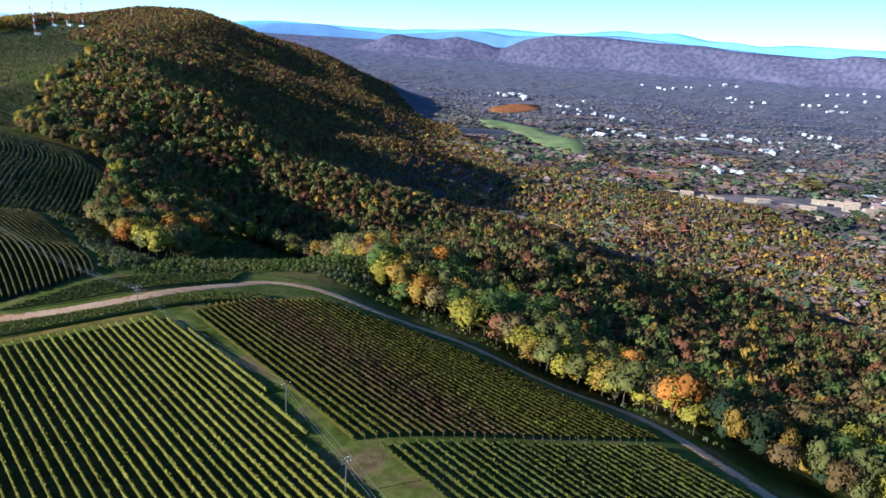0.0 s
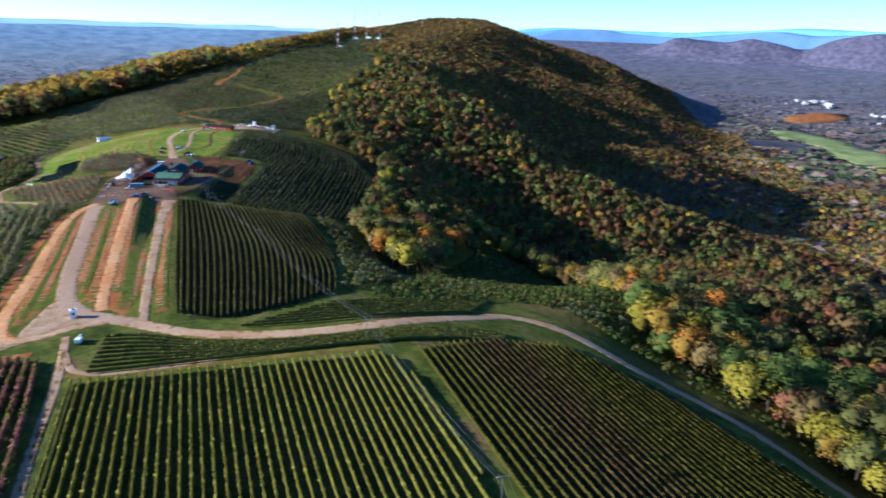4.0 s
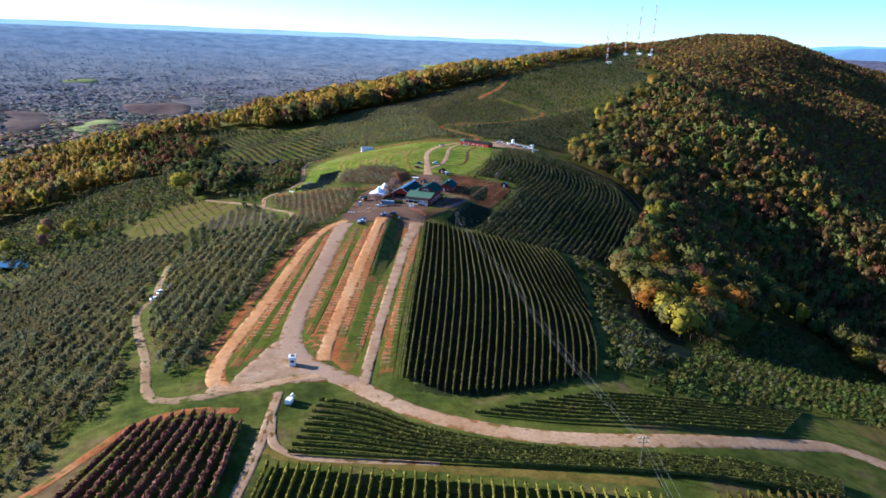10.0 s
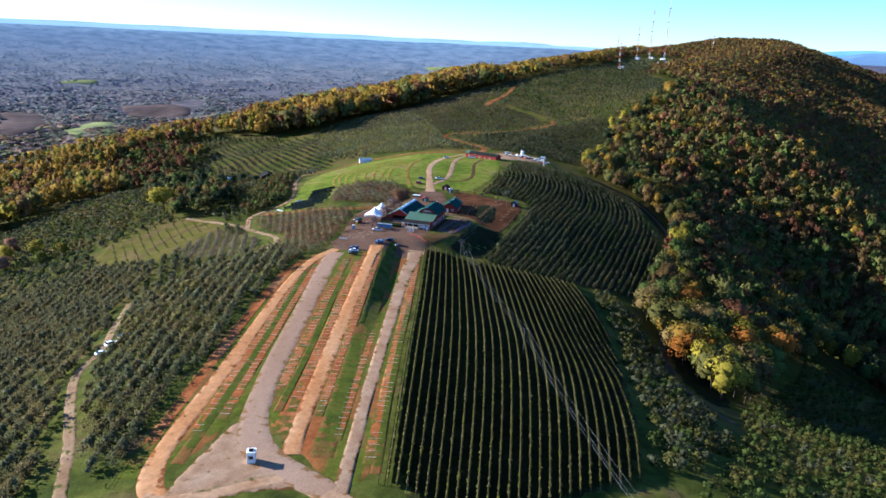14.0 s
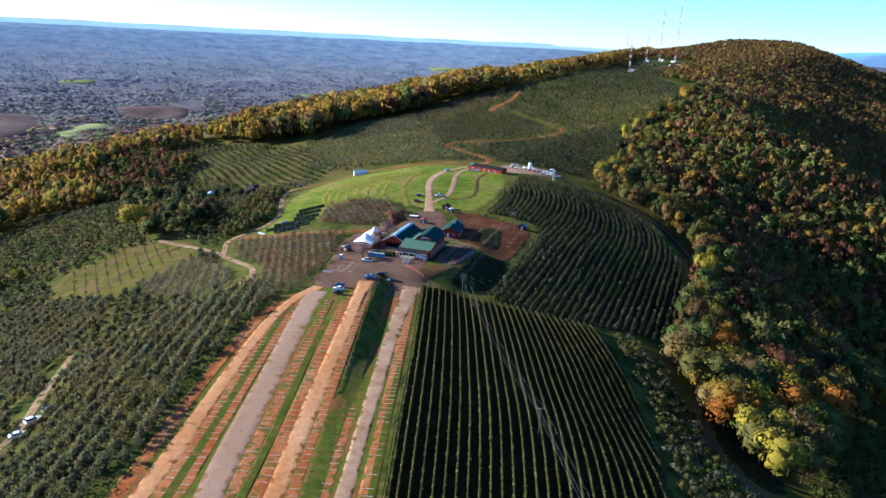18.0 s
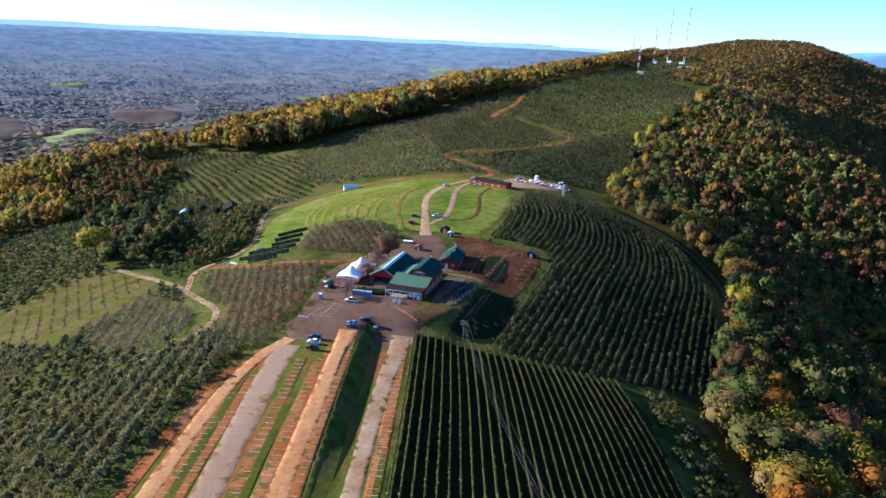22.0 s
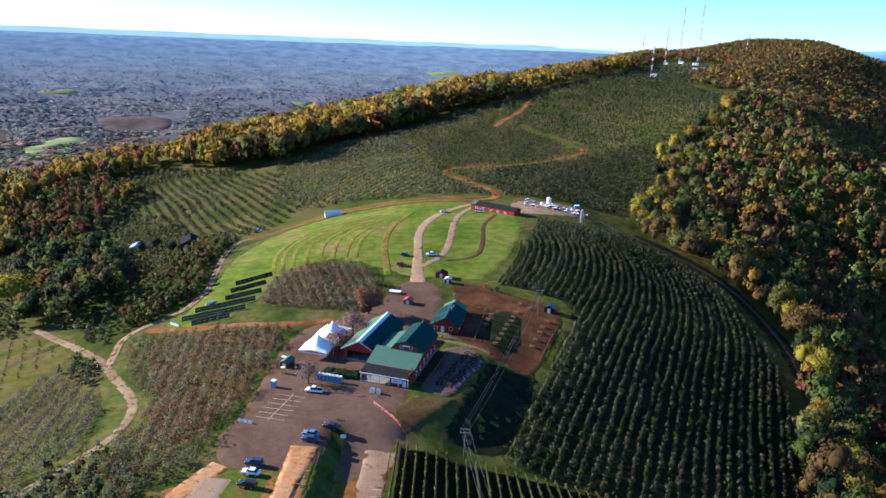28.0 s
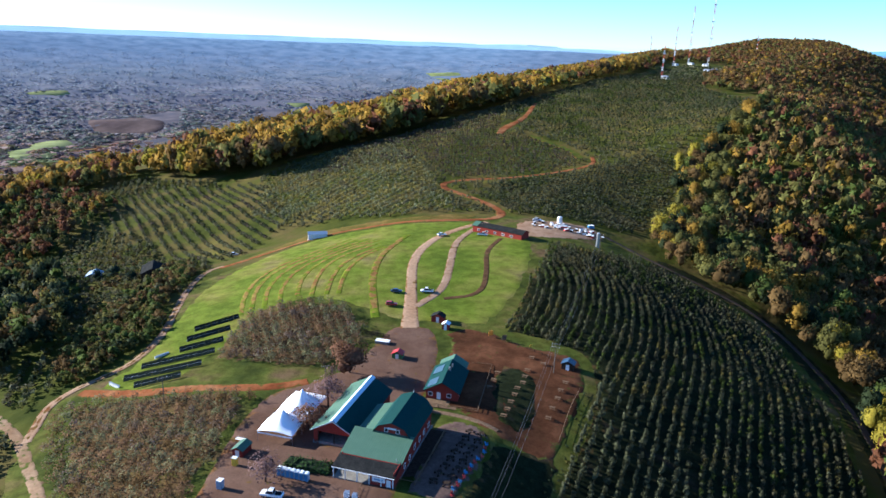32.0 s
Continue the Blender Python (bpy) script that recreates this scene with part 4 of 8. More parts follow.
def woods():
    rng = np.random.default_rng(11)
    # east flank and hollow, near
    near = [(200, -520), (560, -520), (640, -250), (560, 60), (470, 330), (430, 640), (300, 660), (150, 480), (130, 250), (130, -120)]
    x, y = spots(near, 8.4, rng)
    k = ~inside(x, y, FARMED)
    x, y = x[k], y[k]
    d = np.hypot(x - 45, y - np.clip(y, -480, -99))
    hue = colours(x, y, [BROWN * 0.8, BROWN, OLIVE, BROWN, RUST * 0.8, OLIVE, GREEN, BROWN, OLIVE, GOLD, BROWN, OLIVE, RUST, BROWN], rng)
    h, w = rng.uniform(12, 20, len(x)), rng.uniform(0.58, 0.9, len(x))
    edge = inside(x, y, [(205, -520), (275, -520), (290, -300), (290, -120), (320, -40), (280, 75), (200, 20), (185, 60), (225, 160), (230, 260), (200, 300), (240, 400), (270, 470), (340, 560), (330, 590), (250, 520), (180, 400), (150, 300), (170, 250), (190, 100), (130, 20), (130, -110), (200, -200)])
    deep = ~edge
    near_first = np.argsort(np.hypot(x[edge] - 60, y[edge] + 200))
    ex, ey, eh, ew = (v[edge][near_first] for v in (x, y, h, w))
    strew("woodland", ex[300:], ey[300:], eh[300:], ew[300:], colours(ex[300:], ey[300:], [OLIVE, GOLD, GREEN, BROWN, OLIVE, YELLOW, DARK, OLIVE, GOLD, BROWN], rng, 40), BIG, LEAF, "tall autumn trees at the edge of the woods", "woodland")
    ex, ey, eh, ew = ex[:300], ey[:300], eh[:300] * 1.08, ew[:300] * 1.35
    strew("woodland", x[deep & (d < 520)], y[deep & (d < 520)], h[deep & (d < 520)], w[deep & (d < 520)], hue[deep & (d < 520)] * 1.15, MID, LEAF,
          "dense autumn woodland in gold, rust and olive on the slope", "woodland")
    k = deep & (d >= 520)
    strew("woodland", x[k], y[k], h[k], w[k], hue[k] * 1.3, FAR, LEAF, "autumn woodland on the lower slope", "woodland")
    # the wooded hill beyond, up to the summit
    hill = [(560, -520), (900, -480), (1150, 0), (1080, 500), (1500, 1500), (1400, 2250), (700, 2150), (450, 1400), (250, 905), (290, 905), (372, 880), (330, 760), (430, 640), (470, 330), (560, 60), (640, -250)]
    x, y = spots(hill, 9.2, rng)
    far_side = ((land(x, y) < -60) & (y > 900) & (x < 700)) | inside(x, y, MAST_FIELD)
    x, y = x[~far_side], y[~far_side]
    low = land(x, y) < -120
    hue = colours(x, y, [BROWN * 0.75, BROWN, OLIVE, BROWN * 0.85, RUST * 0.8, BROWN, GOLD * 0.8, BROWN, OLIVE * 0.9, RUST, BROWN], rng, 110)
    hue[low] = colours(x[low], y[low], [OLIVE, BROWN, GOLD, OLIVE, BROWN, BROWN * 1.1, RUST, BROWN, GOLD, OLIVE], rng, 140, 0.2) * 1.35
    h = rng.uniform(9, 16, len(x))
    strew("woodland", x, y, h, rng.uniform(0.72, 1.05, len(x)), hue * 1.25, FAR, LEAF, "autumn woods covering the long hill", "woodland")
    # the west rim: tall golden trees along the orchards, woods falling away below
    rim = [(-112, 484), (-70, 548), (20, 630), (120, 725), (215, 825), (290, 905), (450, 1400), (700, 2150), (560, 2100), (260, 1400), (60, 1000), (-110, 780), (-220, 640), (-330, 600), (-480, 480), (-560, 250), (-430, 60), (-335, 120), (-262, 240), (-258, 330), (-335, 420), (-305, 508), (-240, 548), (-165, 505)]
    x, y = spots(rim, 10.0, rng)
    k = ~inside(x, y, MAST_FIELD)
    x, y = x[k], y[k]
    near_rim = np.hypot(x - 40, y + 100) < 760
    hue = colours(x, y, [GOLD, YELLOW * 0.9, GOLD, OLIVE, GOLD * 0.9, BROWN, GOLD, RUST, OLIVE, GOLD], rng, 60) * 1.3
    h = rng.uniform(16, 24, len(x)) * (1 + 0.45 * (np.abs(x + 60) < 160))
    k = near_rim
    strew("woodland", x[k], y[k], h[k], rng.uniform(0.6, 0.9, k.sum()), hue[k], MID, LEAF, "golden autumn woods along the western rim", "woodland")
    k = ~near_rim
    strew("woodland", x[k], y[k], h[k], rng.uniform(0.75, 1.1, k.sum()), hue[k], FAR, LEAF, "autumn woods on the far flank of the hill", "woodland")
    # copse and belt of trees below the western farmhouse
    for poly, kinds, low, high, what in ((COPSE, [DARK, GREEN, DARK, OLIVE, BROWN, DARK], 10, 16, "dense dark green copse on the western slope"), (BELT, [DARK, OLIVE, BROWN, RUST, GREEN, GOLD], 8, 14, "mixed autumn trees round the western farmhouse"),
                                         (HEDGE, [SAGE_DARK, OLIVE, BROWN, GREEN, OLIVE], 3, 6, "belt of shrubs and small trees along the meadow track")):
        x, y = spots(poly, 6.5 if high > 7 else 3.6, rng)
        k = off_roads(x, y, 2.0) & (np.hypot(x + 158, y - 160) > 13)
        x, y = x[k], y[k]
        strew("woodland", x, y, rng.uniform(low, high, len(x)), rng.uniform(0.65, 0.95, len(x)), colours(x, y, kinds, rng, 30), MID, LEAF, what, "woodland")
    return ex, ey, eh, ew


SAGE_DARK = np.array((0.10, 0.11, 0.045))
COPSE = [(-195, 218), (-212, 276), (-181, 281), (-140, 225), (-104, 154), (-112, 132), (-136, 125)]
BELT = [(-330, 520), (-216, 444), (-224, 388), (-221, 355), (-251, 342), (-300, 339), (-340, 420)]
HEDGE = [(-84, 118), (-74, 120), (-67, 150), (-77, 190), (-80, 232), (-90, 262), (-104, 262), (-98, 200), (-100, 150)]
WOODSIDE = woods()


def valley_woods():
    """Woods on the lowlands, in blocks with clearings between."""
    rng = np.random.default_rng(17)
    x, y = rng.uniform(-2700, 3300, 125000), rng.uniform(-500, 3400, 125000)
    r = np.hypot(x - EYE[0], y - EYE[1])
    flat = land(x, y) < np.where(x > 300, -128, -95)
    open_land = (waves(x, y, 520, 31) + 0.7 * waves(x, y, 190, 32) > np.where(x < 0, 0.95, 1.05)) & (r < 2700)
    clear = np.zeros(len(x), bool)
    for poly in CLEARINGS:
        clear |= inside(x, y, poly)
    k = flat & shown(x, y) & (r > 380) & (r < 3600) & ~open_land & ~clear & (rng.uniform(0, 1, len(x)) < np.clip(1.35 - r / 4200, 0.4, 1))
    x, y, r = x[k], y[k], r[k]
    size = np.clip(1.0 - (r - 2000) / 2000, 0.3, 1)
    hue = colours(x, y, [MAUVE * 0.6, BROWN * 0.8, MAUVE * 0.5, DARK, DARK * 1.3, GREY * 0.5, MAUVE * 0.6, OLIVE * 0.6, BROWN * 0.75, RUST * 0.6, MAUVE * 0.65], rng, 230, 0.15) * np.array((2.4, 2.2, 2.5)) * (0.72 + 0.6 * step(waves(x, y, 420, 33) + 0.6 * waves(x, y, 170, 34), 0.12))[:, None]
    # far trees blend to pale blue or violet: haze put into their tint
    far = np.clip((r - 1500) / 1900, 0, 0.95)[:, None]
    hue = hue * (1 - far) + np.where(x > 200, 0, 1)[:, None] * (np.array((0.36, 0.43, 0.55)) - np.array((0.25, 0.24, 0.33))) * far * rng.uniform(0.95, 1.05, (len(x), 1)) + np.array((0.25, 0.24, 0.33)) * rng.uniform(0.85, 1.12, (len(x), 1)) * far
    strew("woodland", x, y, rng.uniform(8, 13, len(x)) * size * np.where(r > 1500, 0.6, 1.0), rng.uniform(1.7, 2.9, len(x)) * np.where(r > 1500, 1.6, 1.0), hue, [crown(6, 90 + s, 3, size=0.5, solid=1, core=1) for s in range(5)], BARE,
          "bare grey and brown lowland woods, haze painted into the far ones", "woodland")


CLEARINGS = [[(1534, 1116), (1690, 1110), (1621, 894), (1559, 719), (1418, 572), (1283, 483), (1330, 620), (1400, 800)], [(1135, 352), (1156, 314), (1112, 197), (1065, 177), (1050, 240)], [(985, 49), (1038, 9), (1015, -8), (960, 28)],
             [(1871, 1385), (2019, 1416), (2102, 1346), (2098, 1286), (1911, 1255), (1807, 1292)], [(-1335, 2186), (-1276, 2250), (-1208, 2258), (-1231, 2197), (-1297, 2148)], [(-840, 1269), (-886, 1472), (-834, 1490), (-769, 1425), (-799, 1350), (-741, 1150)],
             [(-960, 1845), (-836, 1889), (-750, 1847), (-708, 1721), (-880, 1695)], [(-1177, 1592), (-1105, 1659), (-923, 1376), (-887, 1236), (-937, 1189)], [(-571, 2397), (-469, 2375), (-437, 2314), (-506, 2288)],
             [(-729, 1524), (-660, 1541), (-620, 1300), (-700, 1250)], [(-560, 1120), (-486, 1094), (-500, 1010), (-570, 1020)], [(-101, 3061), (86, 3107), (163, 2997), (-17, 2880)],
             [(1100, 120), (1260, -110), (1380, -120), (1330, 20), (1190, 210)]]
valley_woods()


def rows_in(poly, gap, plant, rng, turn=0.0, bend=None):
    """Places of row-planted trees within an outline: rows gap apart, trees plant apart."""
    p = np.array(poly, float)
    mid = p.mean(0)
    span = np.hypot(*(p.max(0) - p.min(0))) / 2 + 10
    a, b = np.meshgrid(np.arange(-span, span, gap), np.arange(-span, span, plant))
    a, b = a.ravel() + rng.normal(0, 0.18, a.size), b.ravel() + rng.normal(0, plant * 0.12, a.size)
    if bend:
        a = a + bend * (b / span) ** 2
    c, s = math.cos(radians(turn)), math.sin(radians(turn))
    x, y = mid[0] + a * c - b * s, mid[1] + a * s + b * c
    k = inside(x, y, poly)
    return x[k], y[k]


ORCHARDS = []


def orchard(poly, gap, plant, h, kinds, shapes, label, turn=0.0, w=(0.95, 1.35), miss=0.04, seed=1, material=None, bend=None, fill=False):
    rng = np.random.default_rng(seed)
    x, y = rows_in(poly, gap, plant, rng, turn, bend)
    k = (rng.uniform(0, 1, len(x)) > miss) & off_roads(x, y)
    if fill:
        for p in [COPSE, BELT, *ORCHARDS, *(p for name, p in SHEETS if name != "turf")]:
            k &= ~inside(x, y, p)
    k &= ~inside(x, y, COPSE) & ~inside(x, y, BELT)
    ORCHARDS.append(poly)
    x, y = x[k], y[k]
    return strew("orchard", x, y, rng.uniform(*h, len(x)), rng.uniform(*w, len(x)), colours(x, y, kinds, rng, 45, 0.3), shapes, material or LEAF, label, "orchard", 0.1, rng)


SAGE, GREYGREEN, BUD = np.array((0.175, 0.185, 0.066)), np.array((0.205, 0.195, 0.115)), np.array((0.28, 0.245, 0.055))
RUSSET = np.array((0.215, 0.130, 0.080))
HAZEL = np.array((0.225, 0.185, 0.092))
orchard([(-196, -35), (-190, 30), (-160, 44), (-118, 30), (-100, 5), (-94, -50), (-80, -100), (-50, -190), (-52, -236), (-62, -270), (-75, -330), (-180, -260), (-230, -130)], 5.8, 1.6, (3.8, 5.0), [HAZEL * 0.75, GREYGREEN * 0.72, SAGE * 0.8, HAZEL * 0.8, SAGE * 0.75, HAZEL * 0.68], TWIGGY + BUSH,
        "rows of half-bare grey-green orchard trees on the west slope", 6, seed=31, material=BARE, w=(0.68, 0.9))
orchard([(-88, -56), (-62, 2), (-36, 10), (-22, -14), (-31, -44), (-30, -185), (-40, -190), (-60, -143), (-72, -112)], 4.8, 1.5, (3.6, 4.8), [SAGE * 0.9, HAZEL * 0.82, SAGE * 0.85, HAZEL * 0.78, BUD * 0.75], TWIGGY + BUSH,
        "orchard trees in close rows beside the parking lane", 4, seed=32, material=BARE, w=(0.78, 1.02))
orchard([(-13.5, 42), (-14.5, 78), (-13, 96), (-20, 100), (-38, 101), (-62, 104), (-77, 98), (-64, 72), (-50, 46), (-43, 26), (-42, 8), (-36, -2), (-27, -26), (-23, -16), (-17, 6), (-15, 24)], 3.9, 1.8, (2.4, 4.0), [RUSSET, BROWN, GREYGREEN, RUSSET, SAGE, MAUVE, RUSSET], TWIGGY,
        "brown thinning fruit trees beside the car park", 12, seed=33, material=BARE, w=(1.05, 1.45))
orchard([(-106, 46), (-94, 80), (-64, 52), (-50, 16), (-62, -2), (-90, 15)], 5.2, 1.8, (2.6, 3.8), [GREY, MAUVE, GREYGREEN, GREY], TWIGGY, "bare grey fruit trees inside the bend of the track", 14, w=(1.0, 1.35), seed=34, material=BARE)
orchard([(-32, 124), (-34, 150), (-30, 162), (-10, 172), (4, 168), (16, 146), (10, 124), (0, 118)], 3.9, 1.9, (2.8, 4.4), [RUSSET, MAUVE, SAGE, RUSSET, GREYGREEN, MAUVE], TWIGGY, "brown and grey fruit trees above the tent", 20, w=(1.0, 1.3), seed=35, material=BARE)
orchard([(-218, 500), (-165, 485), (-118, 470), (-70, 385), (-63, 350), (-69, 305), (-80, 265), (-120, 300), (-167, 366), (-224, 395), (-260, 440)], 7.0, 2.4, (2.6, 3.6), [SAGE * 0.72, GREYGREEN * 0.62, SAGE * 0.7, DARK, GREY * 0.6], SMALL,
        "terraced rows of grey-green orchard trees", 32, seed=36, w=(0.8, 1.1))
orchard([(-95, 375), (-100, 470), (-60, 545), (-10, 540), (28, 428), (36, 392), (46, 336), (9, 316), (-52, 346)], 6.6, 2.3, (2.8, 3.8), [SAGE * 1.15, BUD * 0.95, SAGE * 1.25, GREYGREEN * 0.95, BUD * 0.9], SMALL, "dense olive orchard rows on the rise", -28, seed=37, w=(0.75, 1.05))
orchard([(-70, 450), (-60, 548), (20, 632), (90, 640), (88, 560), (100, 552), (148, 506), (150, 470), (135, 450), (91, 430), (42, 416), (20, 470)], 7.0, 2.3, (2.6, 3.6), [HAZEL * 0.7, SAGE * 0.75, MAUVE * 0.65, HAZEL * 0.62, SAGE * 0.7], SMALL, "upper orchard rows above the clay road", 72, seed=38, w=(0.75, 1.05))
orchard([(60, 372), (90, 413), (137, 436), (160, 455), (200, 480), (225, 450), (195, 384), (155, 318), (135, 318), (84, 324)], 5.0, 2.5, (2.4, 3.6), [DARK, SAGE * 0.6, SAGE * 0.6, GREYGREEN * 0.55], SMALL, "shaded orchard rows behind the farm yard", 70, seed=39)
orchard([(98, 640), (125, 725), (215, 825), (290, 900), (370, 880), (330, 760), (352, 655), (318, 578), (262, 502), (205, 490), (160, 486), (151, 530), (118, 575)], 9.0, 2.6, (2.8, 4.0), [SAGE * 0.75, SAGE * 0.7, DARK * 1.2, GREYGREEN * 0.65, GREEN * 0.8], SMALL,
        "high orchard terraces below the radio masts", 66, seed=40, w=(0.8, 1.1))
orchard([(120, 16), (132, 11), (139, -20), (141, -62), (137, -125), (134, -142), (112, -175), (98, -185), (104, -160), (112, -117), (119, -65), (121, -22)], 4.6, 3.2, (3.2, 4.6), [GREEN * 0.75, SAGE * 0.6, OLIVE * 0.7, SAGE * 0.55], BUSH, "young silvery trees below the vineyard", 12, miss=0.25, seed=41)
orchard([(140, -128), (108, -186), (132, -188), (176, -170), (198, -200), (214, -232), (238, -262), (234, -215), (258, -110), (272, -60), (248, 30), (212, -24), (165, -84)], 5.5, 3.0, (2.6, 4.2), [SAGE * 0.6, GREEN * 0.75, OLIVE * 0.7, GREEN * 0.8, GREEN * 0.9], BUSH,
        "grey-green shrubs and young trees in the hollow", 30, miss=0.16, seed=42)
orchard([(212, -232), (238, -262), (236, -320), (226, -392), (220, -392), (226, -320), (226, -270)], 5.0, 3.0, (1.4, 2.4), [SAGE, GREEN, OLIVE], SMALL, "low scrub along the lower side of the road", 0, miss=0.3, seed=43)
orchard([(-240, 60), (-190, 62), (-176, 112), (-150, 130), (-118, 126), (-100, 150), (-84, 190), (-90, 250), (-120, 295), (-160, 350), (-250, 330), (-250, 240), (-310, 150), (-300, 60)], 5.8, 2.6, (2.4, 4.4), [DARK, SAGE * 0.65, GREEN * 0.75, GREYGREEN * 0.6, OLIVE * 0.7, SAGE * 0.65, BROWN * 0.8], SMALL,
        "mixed orchard rows and shrubs on the western hillside", 80, miss=0.16, seed=44)
orchard([(-330, 0), (-310, 60), (-240, 55), (-215, 25), (-190, 40), (-196, -28), (-232, -130), (-270, -200)], 6.0, 3.0, (2.6, 3.8), [SAGE, GREYGREEN, DARK, SAGE], SMALL, "orchard rows below the pond", 40, miss=0.1, seed=45)
orchard([(-88, 118), (-76, 120), (-66, 150), (-76, 190), (-78, 232), (-100, 262), (-96, 200), (-100, 150)], 4.6, 3.0, (3.0, 6.0), [DARK, GREEN, BROWN, OLIVE, SAGE], BUSH, "hedge of shrubs and small trees along the meadow track", 10, seed=46)
orchard([(52, -2), (62, 26), (72, 62), (84, 86), (90, 110), (95, 108), (86, 78), (74, 40), (66, 10)], 3.0, 2.0, (0.6, 1.3), [DARK, DARK * 1.3, OLIVE * 0.5], SMALL, "rough grass and weeds on the bank", 20, seed=47)

orchard([(-70, 330), (46, 325), (160, 322), (230, 450), (262, 500), (330, 590), (352, 655), (335, 760), (372, 880), (290, 905), (215, 828), (120, 730), (20, 636), (-60, 550), (-115, 484), (-100, 400)], 5.5, 2.8, (2.4, 3.6), [SAGE * 0.75, GREYGREEN * 0.65, SAGE * 0.7, BUD * 0.7], SMALL,
        "scattered orchard trees between the upper rows", 60, miss=0.35, seed=48, fill=True)
orchard([(-330, 0), (-330, 150), (-255, 240), (-255, 330), (-330, 420), (-300, 500), (-240, 540), (-165, 500), (-90, 420), (-60, 340), (-90, 290), (-76, 236), (-70, 180), (-90, 100), (-50, 20), (-24, 4), (-30, -60), (-31, -186), (-80, -100), (-100, -30), (-200, -30)], 5.8, 2.6, (2.6, 4.2), [SAGE * 0.7, GREYGREEN * 0.62, DARK, SAGE * 0.68, OLIVE * 0.75, GREYGREEN * 0.6], SMALL,
        "mixed orchard rows over the western slopes", 20, miss=0.08, seed=49, fill=True)
orchard([(300, 885), (370, 880), (430, 965), (480, 1080), (420, 1120), (350, 1000)], 8.0, 4.0, (2.8, 4.0), [SAGE, DARK, GREYGREEN], SMALL, "orchard rows climbing to the radio masts", 60, miss=0.3, seed=50)


orchard([(-142, 40), (-166, 90), (-148, 118), (-116, 120), (-104, 96), (-112, 60), (-124, 36)], 5.4, 2.2, (0.7, 1.4), [GREEN, OLIVE, SAGE, GREEN], SMALL, "low young rows on the terraced slope", 28, miss=0.15, seed=53, w=(0.9, 1.3))
ribbon("road", [(-108, 112), (-122, 96), (-128, 72), (-126, 48), (-134, 24)], 5.5, 0.15, SOIL, "bare brown soil track across the terraced slope", seed=67, ragged=0.9, wear=0.2)


def east_orchard():
    """Rows that curve round the knoll; the nearest trees stand as things."""
    rng = np.random.default_rng(51)
    poly = [(68, 150), (80, 195), (92, 232), (96, 256), (121, 254), (145, 262), (167, 240), (189, 200), (186, 130), (172, 70), (156, 26), (120, 18), (92, 16), (64, 22), (74, 55), (86, 84), (96, 112), (97, 134), (84, 142)]
    base = along([(48, -25), (60, 10), (71, 43), (81, 70), (97, 113), (116, 160), (124, 205), (117, 241), (100, 290)], 2.05)
    t = np.gradient(base, axis=0)
    t = unit(t)
    xs, ys = [], []
    for k in range(-20, 32):
        off = 3.35 * k + rng.normal(0, 0.12, len(base)) + 0.4 * waves(base[:, 0], base[:, 1] + 40 * k, 60, 9)
        xs.append(base[:, 0] + t[:, 1] * off + rng.normal(0, 0.1, len(base)))
        ys.append(base[:, 1] - t[:, 0] * off + rng.normal(0, 0.25, len(base)))
    x, y = np.concatenate(xs), np.concatenate(ys)
    keep = inside(x, y, poly) & (rng.uniform(0, 1, len(x)) > 0.07)
    x, y = x[keep], y[keep]
    h, w, c = rng.uniform(2.6, 3.7, len(x)), rng.uniform(0.5, 0.72, len(x)), colours(x, y, [SAGE * 0.52, GREEN * 0.62, SAGE * 0.55, GREYGREEN * 0.48, BUD * 0.5], rng, 40, 0.3)
    close = np.argsort(np.hypot(x - 84, y - 85))[:260]
    rest = np.ones(len(x), bool)
    rest[close] = False
    strew("orchard", x[rest], y[rest], h[rest], w[rest], c[rest], BUSH, LEAF, "orchard trees in long curving rows on the knoll", "orchard", 0.1, rng)
    return [(x[i], y[i], h[i], w[i]) for i in close]


ORCHARD_NEAR = east_orchard()


